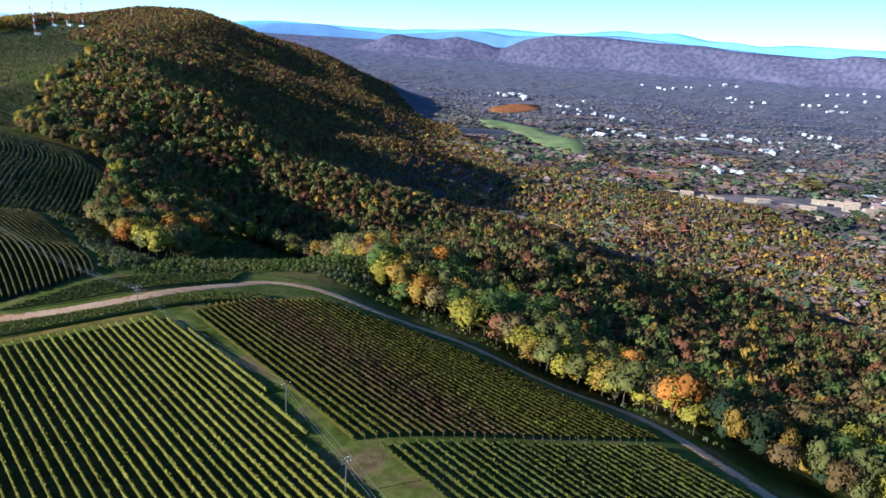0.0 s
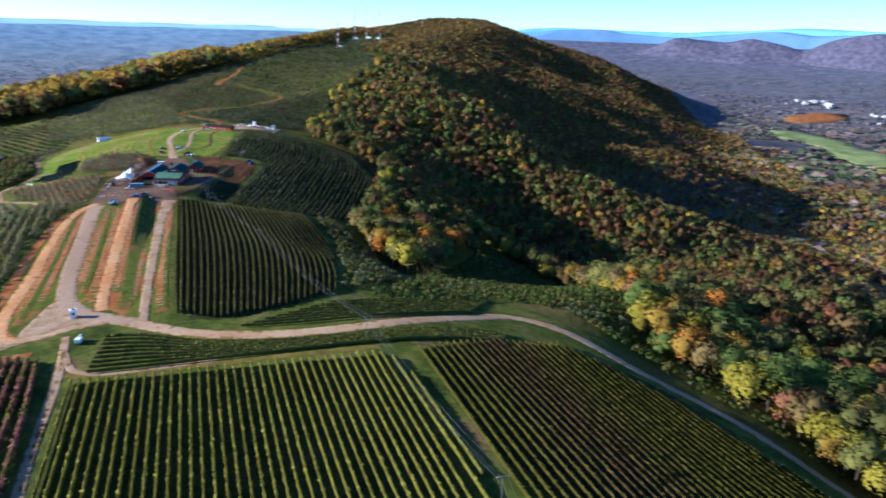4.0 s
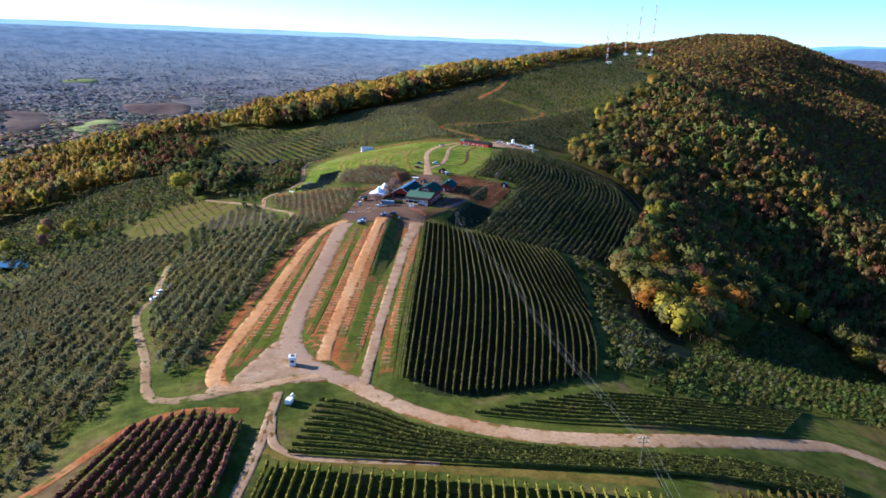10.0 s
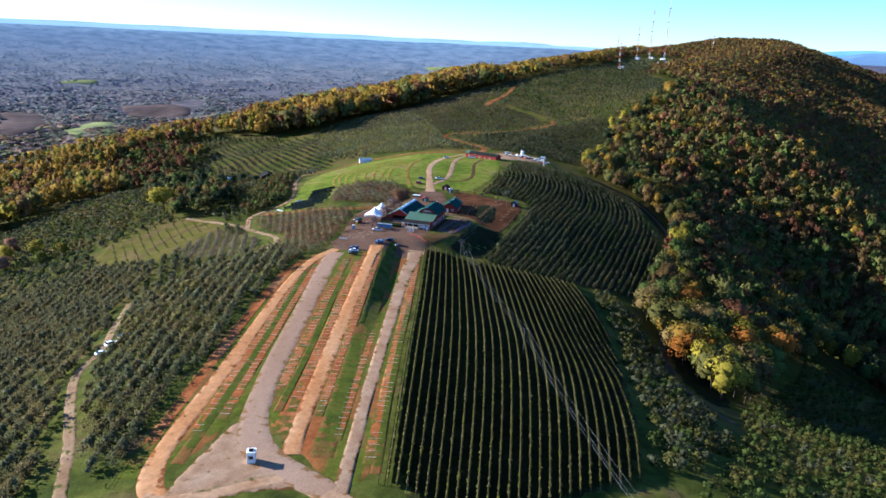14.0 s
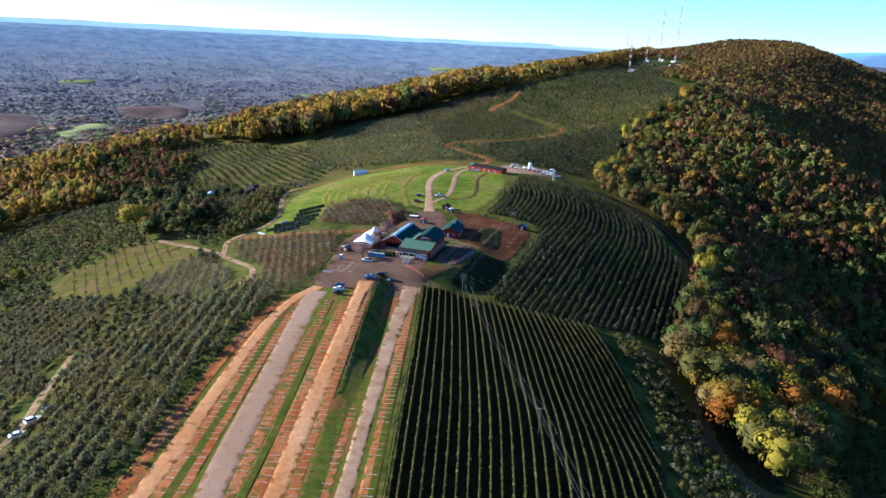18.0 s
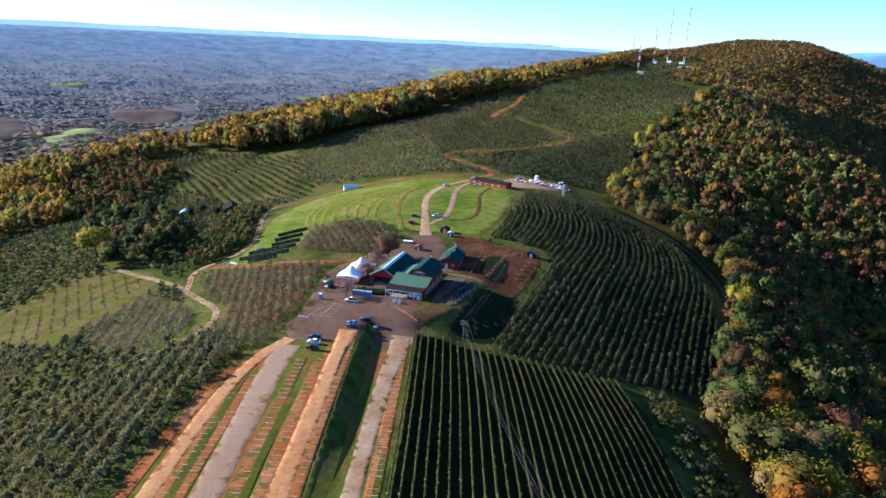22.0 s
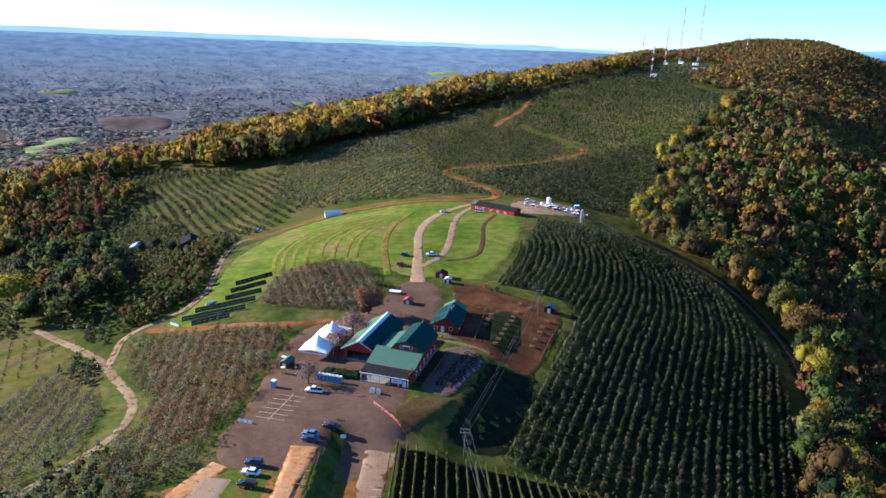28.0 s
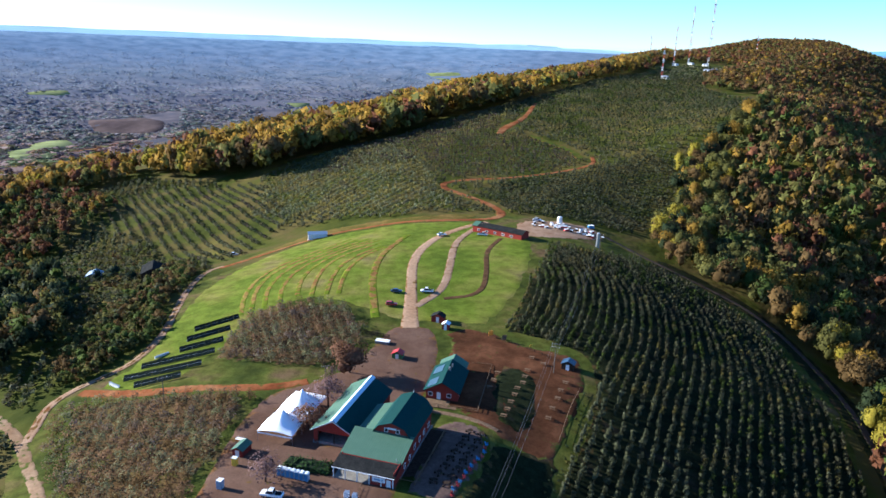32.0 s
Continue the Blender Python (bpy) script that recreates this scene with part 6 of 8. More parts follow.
def market_hall():
    o = thing("market_hall", on_ground(27.3, 53.4, -15, 0.1), "red farm market with dark and pale green metal roofs", "building")
    part("floor_slab", boxed(-8.2, 8.0, -0.4, 32, -1.2, 0.05), CONCRETE, o)
    w = bmesh.new()
    box(w, -8, -7.8, 4.5, 14, -0.8, 4.0)
    box(w, 7.6, 7.8, 0.2, 14, -0.8, 4.0)
    prism(w, [(-8, -0.8), (-6.4, -0.8), (-6.4, 2.6), (1.6, 2.6), (1.6, -0.8), (7.6, -0.8), (7.6, 3.9), (-8, 3.9)], 4.5, 4.7)
    part("wall", w, RED, o, "red board walls of the front wing")
    part("porch_roof", slab(bmesh.new(), (-8.5, -0.6, 3.1), (8.2, -0.6, 3.1), (8.2, 4.8, 3.85), (-8.5, 4.8, 3.85)), ROOF_DARK, o, "dark shingled porch roof")
    part("roof", slab(bmesh.new(), (-8.5, 4.82, 3.9), (8.2, 4.82, 3.9), (8.2, 14.4, 6.2), (-8.5, 14.4, 6.2)), ROOF_PALE, o, "pale weathered green metal roof")
    part("gutter", boxed(-8.5, 8.2, -0.75, -0.6, 2.95, 3.12), WHITE, o, "white gutter")
    for x in (-8.1, -4.9, -1.7, 1.5, 4.6, 7.7):
        part("porch_post", boxed(x - 0.11, x + 0.11, -0.4, -0.18, -1.0, 3.05), WHITE, o, "white porch post")
    # near-black sheet in the opening, added for the shade within
    part("doorway", boxed(-6.4, 1.6, 4.75, 4.85, 0, 2.6), INNER_SHADE, o, "dark sheet standing in for the shade of the open doorway")
    part("front_room", boxed(1.7, 7.5, -0.1, 4.4, -0.8, 2.9), RED, o, "red closed corner of the porch")
    s = part("sign_board", boxed(2.2, 5.6, -0.2, -0.12, 1.1, 2.4), WHITE, o, "white board with a blue line of lettering")
    part("lettering", boxed(2.7, 5.1, -0.23, -0.205, 1.6, 1.95), BLUE, s)
    window(o, 6.5, -0.1, 0.0, 0.9, 2.0, kind="door")
    window(o, 7.8, 8, 1.0, 1.0, 1.2, "x", 1)
    window(o, 7.8, 12, 1.0, 1.0, 1.2, "x", 1)
    # the tall gambrel wing behind
    g = bmesh.new()
    gam = [(-3.5, -0.8), (7.5, -0.8), (7.5, 5.4), (5.6, 8.0), (2.0, 9.3), (-1.6, 8.0), (-3.5, 5.4)]
    prism(g, gam, 14.2, 14.4)
    prism(g, gam, 31.6, 31.8)
    box(g, 7.3, 7.5, 14.4, 31.6, -0.8, 5.4)
    box(g, -3.5, -3.3, 14.4, 31.6, -0.8, 5.4)
    part("wing_wall", g, RED, o, "red boarded gambrel wing")
    r = bmesh.new()
    for a, b in (((7.95, 5.0), (5.7, 8.1)), ((5.7, 8.1), (2.0, 9.45)), ((2.0, 9.45), (-1.7, 8.1)), ((-1.7, 8.1), (-3.9, 5.3))):
        slab(r, (a[0], 13.6, a[1]), (b[0], 13.6, b[1]), (b[0], 32.2, b[1]), (a[0], 32.2, a[1]), 0.14)
    part("gambrel_roof", r, ROOF_GREEN, o, "dark green gambrel roof")
    part("lean_to_roof", slab(bmesh.new(), (-3.7, 14.0, 5.6), (-8.6, 14.0, 4.1), (-8.6, 31.0, 4.1), (-3.7, 31.0, 5.6)), ROOF_PALE, o, "pale green lean-to roof")
    part("lean_to_wall", boxed(-8.3, -8.1, 14.4, 30.8, -0.8, 4.0), RED, o)
    for x in (0.4, 3.6):
        window(o, x, 14.2, 6.4, 0.8, 1.0)
    part("dormer_sign", boxed(0.9, 3.1, 14.02, 14.18, 7.25, 7.7), WHITE, o, "white name board under the ridge")
    part("finial", rod(bmesh.new(), (2, 31.9, 9.3), (2, 31.9, 10.4), 0.08, 0.03), WHITE, o)
    for y in (17, 21, 25, 29):
        window(o, 7.5, y, 1.0, 1.1, 1.4, "x", 1)
    # east deck with rail
    part("deck", boxed(7.9, 12.4, 3.0, 30.0, -0.35, -0.05), DARKWOOD, o, "shaded timber deck along the side")
    for y in np.arange(3.0, 30.1, 3.0):
        part("rail_post", boxed(12.2, 12.36, y - 0.08, y + 0.08, -0.05, 1.05), WOOD, o)
    for z in (0.4, 0.95):
        part("rail", boxed(12.22, 12.34, 3.0, 30.0, z, z + 0.1), WOOD, o)
    part("rail", boxed(7.9, 12.3, 3.0, 3.1, 0.95, 1.05), WOOD, o)
    part("vent", rod(bmesh.new(), (6.6, 5.3, 4.0), (6.6, 5.3, 4.7), 0.12, 0.12, 8), STEEL, o)


def barn():
    o = thing("barn", on_ground(27.3, 53.4, -15, 0.1) @ pose(-14.3, 13.5, 0), "open-fronted red barn with dark green metal roof and pale ridge", "building")
    part("floor_slab", boxed(-6.2, 6.2, 0, 27, -1.4, 0.04), CONCRETE, o)
    part("wall", gable_walls(bmesh.new(), -6, 6, 0, 27, 3.8, 7.0, front_open=(-4.6, 4.6, 3.0)), RED, o)
    # one roof in two greens: sun on the west, shade on the east, painted in
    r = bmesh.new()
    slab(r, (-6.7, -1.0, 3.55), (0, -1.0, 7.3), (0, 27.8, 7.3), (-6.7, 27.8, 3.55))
    part("roof_west", r, ROOF_PALE, o, "green metal roof slope, sunlight painted into its paler colour")
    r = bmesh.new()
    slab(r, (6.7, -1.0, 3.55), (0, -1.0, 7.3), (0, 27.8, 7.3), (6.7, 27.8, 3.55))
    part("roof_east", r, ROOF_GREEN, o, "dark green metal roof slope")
    part("ridge_light", prism(bmesh.new(), [(-1.0, 6.85), (0, 7.42), (1.0, 6.85), (1.0, 7.0), (0, 7.6), (-1.0, 7.0)], -0.8, 27.6), RIDGE_PALE, o, "pale translucent ridge strip")
    # near-black sheet across the barn, added for its inner shade
    part("shade", boxed(-5.7, 5.7, 6.0, 6.2, 0, 3.6), INNER_SHADE, o, "dark sheet standing in for the shaded barn interior")
    for x in (-4.6, 0, 4.6):
        part("post", boxed(x - 0.14, x + 0.14, -0.1, 0.18, 0, 3.2), DARKWOOD, o)
    part("fascia", prism(bmesh.new(), [(-6.7, 3.35), (0, 7.1), (6.7, 3.35), (6.7, 3.6), (0, 7.36), (-6.7, 3.6)], -1.05, -0.98), WHITE, o)
    # crates of pumpkins on the apron
    return o


def shop():
    o = thing("red_shop", on_ground(45.4, 98.5, -10, 0.25), "red cottage-like shop with green metal roof and wooden deck", "building")
    part("base", boxed(-5.2, 5.2, 0, 22, -1.2, 0.02), DARKWOOD, o)
    part("wall", gable_walls(bmesh.new(), -5, 5, 0, 16, 3.1, 5.9), RED, o)
    for s, lab in ((-1, "green metal roof slope with solar panels"), (1, "dark green metal roof slope")):
        p = part("roof", slab(bmesh.new(), (s * 5.8, -0.9, 2.8), (0, -0.9, 6.15), (0, 16.6, 6.15), (s * 5.8, 16.6, 2.8)), ROOF_GREEN, o, lab)
        if s < 0:
            for k in range(2):
                part("solar_panel", slab(bmesh.new(), (-4.9, 0.2 + 9 * k, 3.42), (-1.9, 0.2 + 9 * k, 5.16), (-1.9, 5.2 + 9 * k, 5.16), (-4.9, 5.2 + 9 * k, 3.42), 0.06), GLASS, p, "dark blue solar panel")
    part("back_wall", gable_walls(bmesh.new(), -4, 4, 16.2, 22, 2.8, 5.0), RED, o)
    for s in (-1, 1):
        part("back_roof", slab(bmesh.new(), (s * 4.7, 16.7, 2.6), (0, 16.7, 5.3), (0, 22.6, 5.3), (s * 4.7, 22.6, 2.6)), ROOF_PALE, o)
    window(o, -1.0, 0, 0.05, 1.0, 2.1, kind="door")
    window(o, 2.2, 0, 1.0, 1.2, 1.1)
    window(o, -3.6, 0, 1.0, 1.2, 1.1)
    for y in (3, 7, 11):
        window(o, 5, y, 0.9, 1.0, 1.3, "x", 1)
    part("flue", rod(bmesh.new(), (0.6, 9, 5.6), (0.6, 9, 6.9), 0.35, 0.35, 10), STEEL, o, "round steel roof vent")
    part("flue", rod(bmesh.new(), (0.9, 12, 5.4), (0.9, 12, 6.6), 0.25, 0.25, 10), STEEL, o, "round steel roof vent")
    part("deck", boxed(5.05, 12, -5, 27, -0.35, -0.05), WOOD, o, "weathered deck")
    part("front_deck", boxed(-6, 5.0, -5, -0.05, -0.35, -0.05), WOOD, o, "sunlit front deck")
    for x in np.arange(-6, 12.1, 3.0):
        part("rail_post", boxed(x - 0.08, x + 0.08, -5, -4.85, -1.3, 1.05), WOOD, o)
    for y in np.arange(-2, 27.1, 3.2):
        part("rail_post", boxed(11.85, 12, y - 0.08, y + 0.08, -1.3, 1.05), WOOD, o)
    for z in (0.45, 0.95):
        part("rail", boxed(-6, 12, -4.98, -4.88, z, z + 0.1), WOOD, o)
        part("rail", boxed(11.88, 11.98, -4.8, 27, z, z + 0.1), WOOD, o)
    part("rail", boxed(5, 11.8, 26.9, 27.0, 0.95, 1.05), WOOD, o)


def tent():
    o = thing("marquee", on_ground(0.7, 71, -13, 0.05), "white twin-peaked marquee tent on poles", "tent")
    W, L, E, P = 5.2, 24.0, 2.6, 9.0
    u, v = np.meshgrid(np.linspace(-W, W, 27), np.linspace(0, L, 53))
    z = np.full(u.shape, E)
    for py in (5.0, 17.5):
        d = np.hypot(u / 1.0, (v - py) / 1.05)
        z = np.maximum(z, E + (P - E) * np.exp(-d / 2.8))
    spine = E + 1.75 * np.clip(1 - np.abs(u) / W, 0, 1) * np.clip(np.minimum(v, L - v) / 5.0, 0, 1) ** 0.7
    z = np.maximum(z * 0.75 + spine * 0.25, spine) - 0.12 * np.sin(v * 1.05) ** 2 * (np.abs(u) > W * 0.9)
    n = u.shape[1]
    i = (np.arange(u.shape[0] - 1)[:, None] * n + np.arange(n - 1)[None]).ravel()
    me = mesh_of("canopy", np.c_[u.ravel(), v.ravel(), z.ravel()], np.stack([i, i + 1, i + n + 1, i + n], 1), FABRIC, smooth=True)
    c = new("canopy", me)
    c.parent = o
    so = c.modifiers.new("thick", "SOLIDIFY")
    so.thickness = 0.04
    for x in (-W, W):
        for y in (0, 6, 12, 18, 24):
            part("pole", rod(bmesh.new(), (x * 0.99, y, -0.3), (x * 0.985, y, E), 0.05), STEEL, o)
    for y in (5.0, 17.5):
        part("mast", rod(bmesh.new(), (0, y, -0.2), (0, y, P - 1.9), 0.08), STEEL, o)
    part("valance", boxed(-W, W, -0.03, 0.0, E - 0.35, E + 0.02), FABRIC, o)


market_hall(), barn(), shop(), tent()


def red_barn():
    o = thing("long_barn", on_ground(72, 271, -33, 0.0), "long low red barn with a dark roof beside the yard", "building")
    part("wall", gable_walls(bmesh.new(), -4, 4, -15, 15, 3.3, 4.7), RED, o).matrix_basis = pose(0, 0, 0, 0, 0, 90)
    for s in (-1, 1):
        part("roof", slab(bmesh.new(), (-15.5, s * 4.3, 3.2), (15.5, s * 4.3, 3.2), (15.5, 0, 4.9), (-15.5, 0, 4.9)), ROOF_DARK, o, "dark metal roof slope")
    for x in (-11, -6, -1, 4, 9):
        window(o, x, -4, 0.9, 1.4, 1.0)
    part("canopy_end", slab(bmesh.new(), (-15.5, -4.3, 3.26), (-12, -4.3, 3.26), (-12, 0, 4.96), (-15.5, 0, 4.96), 0.05), ROOF_PALE, o, "green patched roof end")


red_barn()


def shed(x, y, turn, w, d, h, wall, roof, label, name="shed", category="shed"):
    o = thing(name, on_ground(x, y, turn), label, category)
    part("wall", gable_walls(bmesh.new(), -w / 2, w / 2, -d / 2, d / 2, h, h + w * 0.22), wall, o)
    for s in (-1, 1):
        part("roof", slab(bmesh.new(), (s * (w / 2 + 0.3), -d / 2 - 0.3, h - 0.12), (0, -d / 2 - 0.3, h + w * 0.22 + 0.12), (0, d / 2 + 0.3, h + w * 0.22 + 0.12), (s * (w / 2 + 0.3), d / 2 + 0.3, h - 0.12), 0.1), roof, o)
    window(o, 0, -d / 2, 0.05, min(0.9, w * 0.3), min(1.9, h * 0.85), kind="door")
    return o


shed(-30.5, 291, -75, 5, 10.5, 2.8, WHITE, BLUEGREY, "long white shed with blue-grey roof on the dry grass", "white_shed")
shed(-6.8, 66, -15, 3.0, 4.5, 2.2, RED, ROOF_PALE, "small red hut with green roof beside the tent", "hut", "hut")
shed(42.5, 157, -12, 5.0, 3.2, 2.2, RED, ROOF_DARK, "red ticket kiosk with dark roof at the meadow's edge", "kiosk", "kiosk")
shed(45.6, 150.5, -12, 2.6, 2.4, 2.2, RED, WHITE, "small red kiosk with white roof", "kiosk", "kiosk")
shed(29.5, 127, -12, 3.6, 2.8, 1.9, GREENP, REDP, "green and red sales stand in the paved yard", "stand", "stand")
shed(-104, 240, 20, 11, 14, 4.2, DARKWOOD, ROOF_DARK, "dark weathered house among trees", "farmhouse", "house")
shed(-128, 192, 40, 8, 11, 3.0, ROOF_DARK, ROOF_PALE, "low grey farm building under trees", "farm_building", "building")
shed(-140, 250, 10, 7, 9, 3.0, CONCRETE, BLUEGREY, "pale cottage among dark trees", "cottage", "house")
shed(88, 124, -20, 4.2, 3.2, 2.4, DARKWOOD, GLASS, "small equipment hut under the power pole", "equipment_hut", "hut")


def booth():
    o = thing("booth", on_ground(0.6, -182.5, 8, 0.1), "white square sentry booth with a dark top at the junction", "booth")
    part("body", boxed(-1.0, 1.0, -1.0, 1.0, 0, 2.9, bevel=0.05), WHITE, o)
    part("roof", boxed(-1.12, 1.12, -1.12, 1.12, 2.9, 3.06), WHITE, o)
    part("vent", boxed(-0.5, 0.5, -0.5, 0.5, 3.06, 3.3), BLACK, o, "dark roof vent")
    window(o, 0, -1.0, 1.2, 1.1, 0.9)
    window(o, 1.0, 0, 1.2, 1.1, 0.9, "x", 1)


booth()
# ---- vehicles ----
CAR_PAINTS = {}


def paint(name, c):
    if name not in CAR_PAINTS:
        m, n, l, b = shader(name + "_car_paint", 0.3)
        b.inputs["Base Color"].default_value = (*c, 1)
        b.inputs["Coat Weight"].default_value = 0.6
        CAR_PAINTS[name] = m
    return CAR_PAINTS[name]


def car(x, y, turn, colour, c, shape="sedan", up=0.0, group=""):
    kind = {"sedan": "sedan car", "suv": "sport utility car", "pickup": "pickup truck"}[shape]
    o = thing("pickup_truck" if shape == "pickup" else "car", on_ground(x, y, turn, 0.17 + up), f"{colour} {kind} parked on the ground", "truck" if shape == "pickup" else "car", group)
    pt = paint(colour, c)
    L, W = (5.6, 1.0) if shape == "pickup" else (4.7, 0.92)
    h = 0.95 if shape != "suv" else 1.05
    prof = [(-L / 2, 0.32), (-L / 2, h * 0.82), (-L / 2 + 0.2, h), (L / 2 - 1.2, h), (L / 2 - 0.15, h * 0.82), (L / 2, 0.55), (L / 2 - 0.05, 0.32)]
    bm = prism(bmesh.new(), prof, -W, W)
    bmesh.ops.bevel(bm, geom=list(bm.edges), offset=0.06, segments=2, affect="EDGES")
    part("body", bm, pt, o)
    cab = {"sedan": [(-1.85, h), (-1.25, 1.44), (0.35, 1.46), (1.1, h)], "suv": [(-2.2, h), (-2.0, 1.72), (0.3, 1.76), (1.05, h)], "pickup": [(-0.7, h), (-0.55, 1.75), (0.75, 1.78), (1.5, h)]}[shape]
    g = prism(bmesh.new(), cab, -W * 0.86, W * 0.86)
    bmesh.ops.bevel(g, geom=list(g.edges), offset=0.07, segments=2, affect="EDGES")
    part("cabin", g, GLASS, o, "dark glazed cabin")
    zt = cab[1][1]
    part("roof", boxed(cab[1][0] + 0.1, cab[2][0] - 0.02, -W * 0.78, W * 0.78, zt - 0.05, zt + 0.035, bevel=0.02), pt, o)
    if shape == "pickup":
        part("bed", boxed(-2.55, -0.85, -0.8, 0.8, h - 0.02, h + 0.03), BLACK, o, "dark open load bed")
    for wx in (-L / 2 + 0.95, L / 2 - 0.95):
        for s in (-1, 1):
            wh = bmesh.new()
            rod(wh, (wx, s * (W - 0.2), 0.17), (wx, s * (W + 0.02), 0.17), 0.34, 0.34, 14)
            wo = part("wheel", wh, BLACK, o)
            part("rim", rod(bmesh.new(), (wx, s * (W - 0.02), 0.17), (wx, s * (W + 0.035), 0.17), 0.2, 0.2, 10), STEEL, wo)
    for s in (-1, 1):
        part("headlight", boxed(L / 2 - 0.12, L / 2 + 0.01, s * 0.66 - 0.16, s * 0.66 + 0.16, 0.62, 0.76), WHITE, o)
        part("tail_light", boxed(-L / 2 - 0.01, -L / 2 + 0.06, s * 0.68 - 0.14, s * 0.68 + 0.14, 0.62, 0.8), REDP, o)
    return o


NAVY, SILVER, INK, WHITEC, REDC, GREYC = (0.02, 0.04, 0.10), (0.55, 0.57, 0.6), (0.015, 0.016, 0.02), (0.78, 0.79, 0.8), (0.35, 0.02, 0.025), (0.2, 0.22, 0.25)
for x, y, turn, nm, c, shape, up in ((-0.6, 4.2, 172, "dark navy", NAVY, "suv", .2), (-0.2, 0, 172, "white", WHITEC, "sedan", .2), (0.4, -5.2, 170, "black", INK, "suv", .2), (10.6, 19.6, 168, "steel blue", (0.10, 0.17, 0.28), "sedan", .1),
                                     (11.0, 16.8, 168, "dark navy", NAVY, "sedan", .1), (15.2, 24.6, 165, "black", INK, "sedan", 0), (6.2, 46.4, 172, "white", WHITEC, "pickup", .1), (24.0, 182.0, 0, "dark navy", NAVY, "sedan", .1),
                                     (23.2, 169.0, 4, "red", REDC, "suv", .1), (36.8, 183, 185, "white", WHITEC, "pickup", .1), (40.8, 264, 25, "silver", SILVER, "sedan", .15), (62.5, 267, -10, "white", WHITEC, "pickup", .1),
                                     (-70.5, -111.5, 40, "white", WHITEC, "sedan", .1), (-71, -103.5, 55, "white", WHITEC, "suv", .1), (-69, -98, 60, "black", INK, "suv", .1), (96, 308, 10, "white", WHITEC, "suv", .1), (-79, 289, 30, "silver", SILVER, "pickup", .1)):
    car(x, y, turn, nm, c, shape, up, "parked vehicles")


def utility_cart():
    o = thing("utility_cart", on_ground(5.2, -206.5, 80, 0.1), "white flatbed utility trailer with yellow panels beside the track", "trailer")
    part("bed", boxed(-2.0, 2.0, -0.9, 0.9, 0.55, 0.75, bevel=0.03), STEEL, o)
    part("box", boxed(-1.9, 0.2, -0.85, 0.85, 0.76, 1.9, bevel=0.05), WHITE, o)
    part("rack", boxed(0.4, 1.9, -0.8, 0.8, 0.76, 1.5, bevel=0.05), YELLOWP, o)
    part("tank", rod(bmesh.new(), (0.5, 0, 1.9), (1.8, 0, 1.9), 0.38, 0.38, 12), WHITE, o)
    for x in (-1.1, 1.1):
        for s in (-1, 1):
            part("wheel", rod(bmesh.new(), (x, s * 0.8, 0.32), (x, s * 1.0, 0.32), 0.32, 0.32, 12), BLACK, o)


utility_cart()


# ---- poles and wires ----
def power_pole(x, y, h, arms=1, turn=0):
    o = thing("power_pole", on_ground(x, y, turn), "weathered wooden power pole with crossarms and insulators", "power pole", "power poles")
    part("shaft", rod(bmesh.new(), (0, 0, -0.8), (0, 0, h), 0.17, 0.11, 8), POLEWOOD, o)
    for k in range(arms):
        z = h - 0.5 - 1.1 * k
        a = part("crossarm", boxed(-1.4, 1.4, -0.07, 0.07, z, z + 0.16), POLEWOOD, o)
        for u in (-1.25, -0.4, 0.4, 1.25):
            part("insulator", rod(bmesh.new(), (u, 0, z + 0.16), (u, 0, z + 0.38), 0.05, 0.035, 6), WHITE, a)
    return (x, y, float(ground(x, y)) + h - 0.4)


tops = [power_pole(*p) for p in ((88, -420, 10, 1, 5), (94, -368, 10, 2, 5), (100.4, -330, 10, 1, -5), (94.5, -234.5, 9.5, 2, 10), (73, -108.5, 9.5, 1, 12), (52.5, 22.5, 9.5, 2, 0), (82.5, 120, 11, 2, -15), (124, 262, 9, 1, 0))]
power_pole(-40, 96, 9, 1, 30), power_pole(8.5, 104, 8, 1, 20), power_pole(-148, 112, 9, 1, 0)
WIRE = plain("grey_wire", (0.16, 0.16, 0.16), 0.5, 0.6)
for a, b in zip(tops, tops[1:]):
    o = thing("overhead_line", pose(*a), "sagging overhead wires between wooden poles", "power line", "overhead lines")
    for u in (-1.25, -0.4, 1.25):
        cu = bpy.data.curves.new("wire", "CURVE")
        cu.dimensions, cu.bevel_depth, cu.bevel_resolution = "3D", 0.028, 0
        sp = cu.splines.new("POLY")
        sp.points.add(16)
        for k in range(17):
            f = k / 16
            p = [a[i] + (b[i] - a[i]) * f - a[i] for i in range(3)]
            sp.points[k].co = (p[0] + u, p[1], p[2] - 3.2 * 4 * f * (1 - f) * math.hypot(b[0] - a[0], b[1] - a[1]) / 120, 1)
        cu.materials.append(WIRE)
        w = new("wire", cu)
        w.parent = o


# ---- fences, bays, small things ----
def fence(line, gap, h, material, label, rails=(0.45, 0.95), name="fence", t=0.06):
    p = along(line, gap)
    o = thing(name, on_ground(p[0][0], p[0][1]), label, "fence")
    zs = ground(p[:, 0], p[:, 1])
    q = np.c_[p[:, :2], zs] - np.array(o.matrix_world.translation)
    for a in q:
        part("post", boxed(a[0] - t, a[0] + t, a[1] - t, a[1] + t, a[2] - 0.2, a[2] + h), material, o)
    for r in rails:
        for a, b in zip(q, q[1:]):
            part("rail", rod(bmesh.new(), (a[0], a[1], a[2] + r), (b[0], b[1], b[2] + r), t * 0.7, t * 0.7, 4), material, o)
    return o


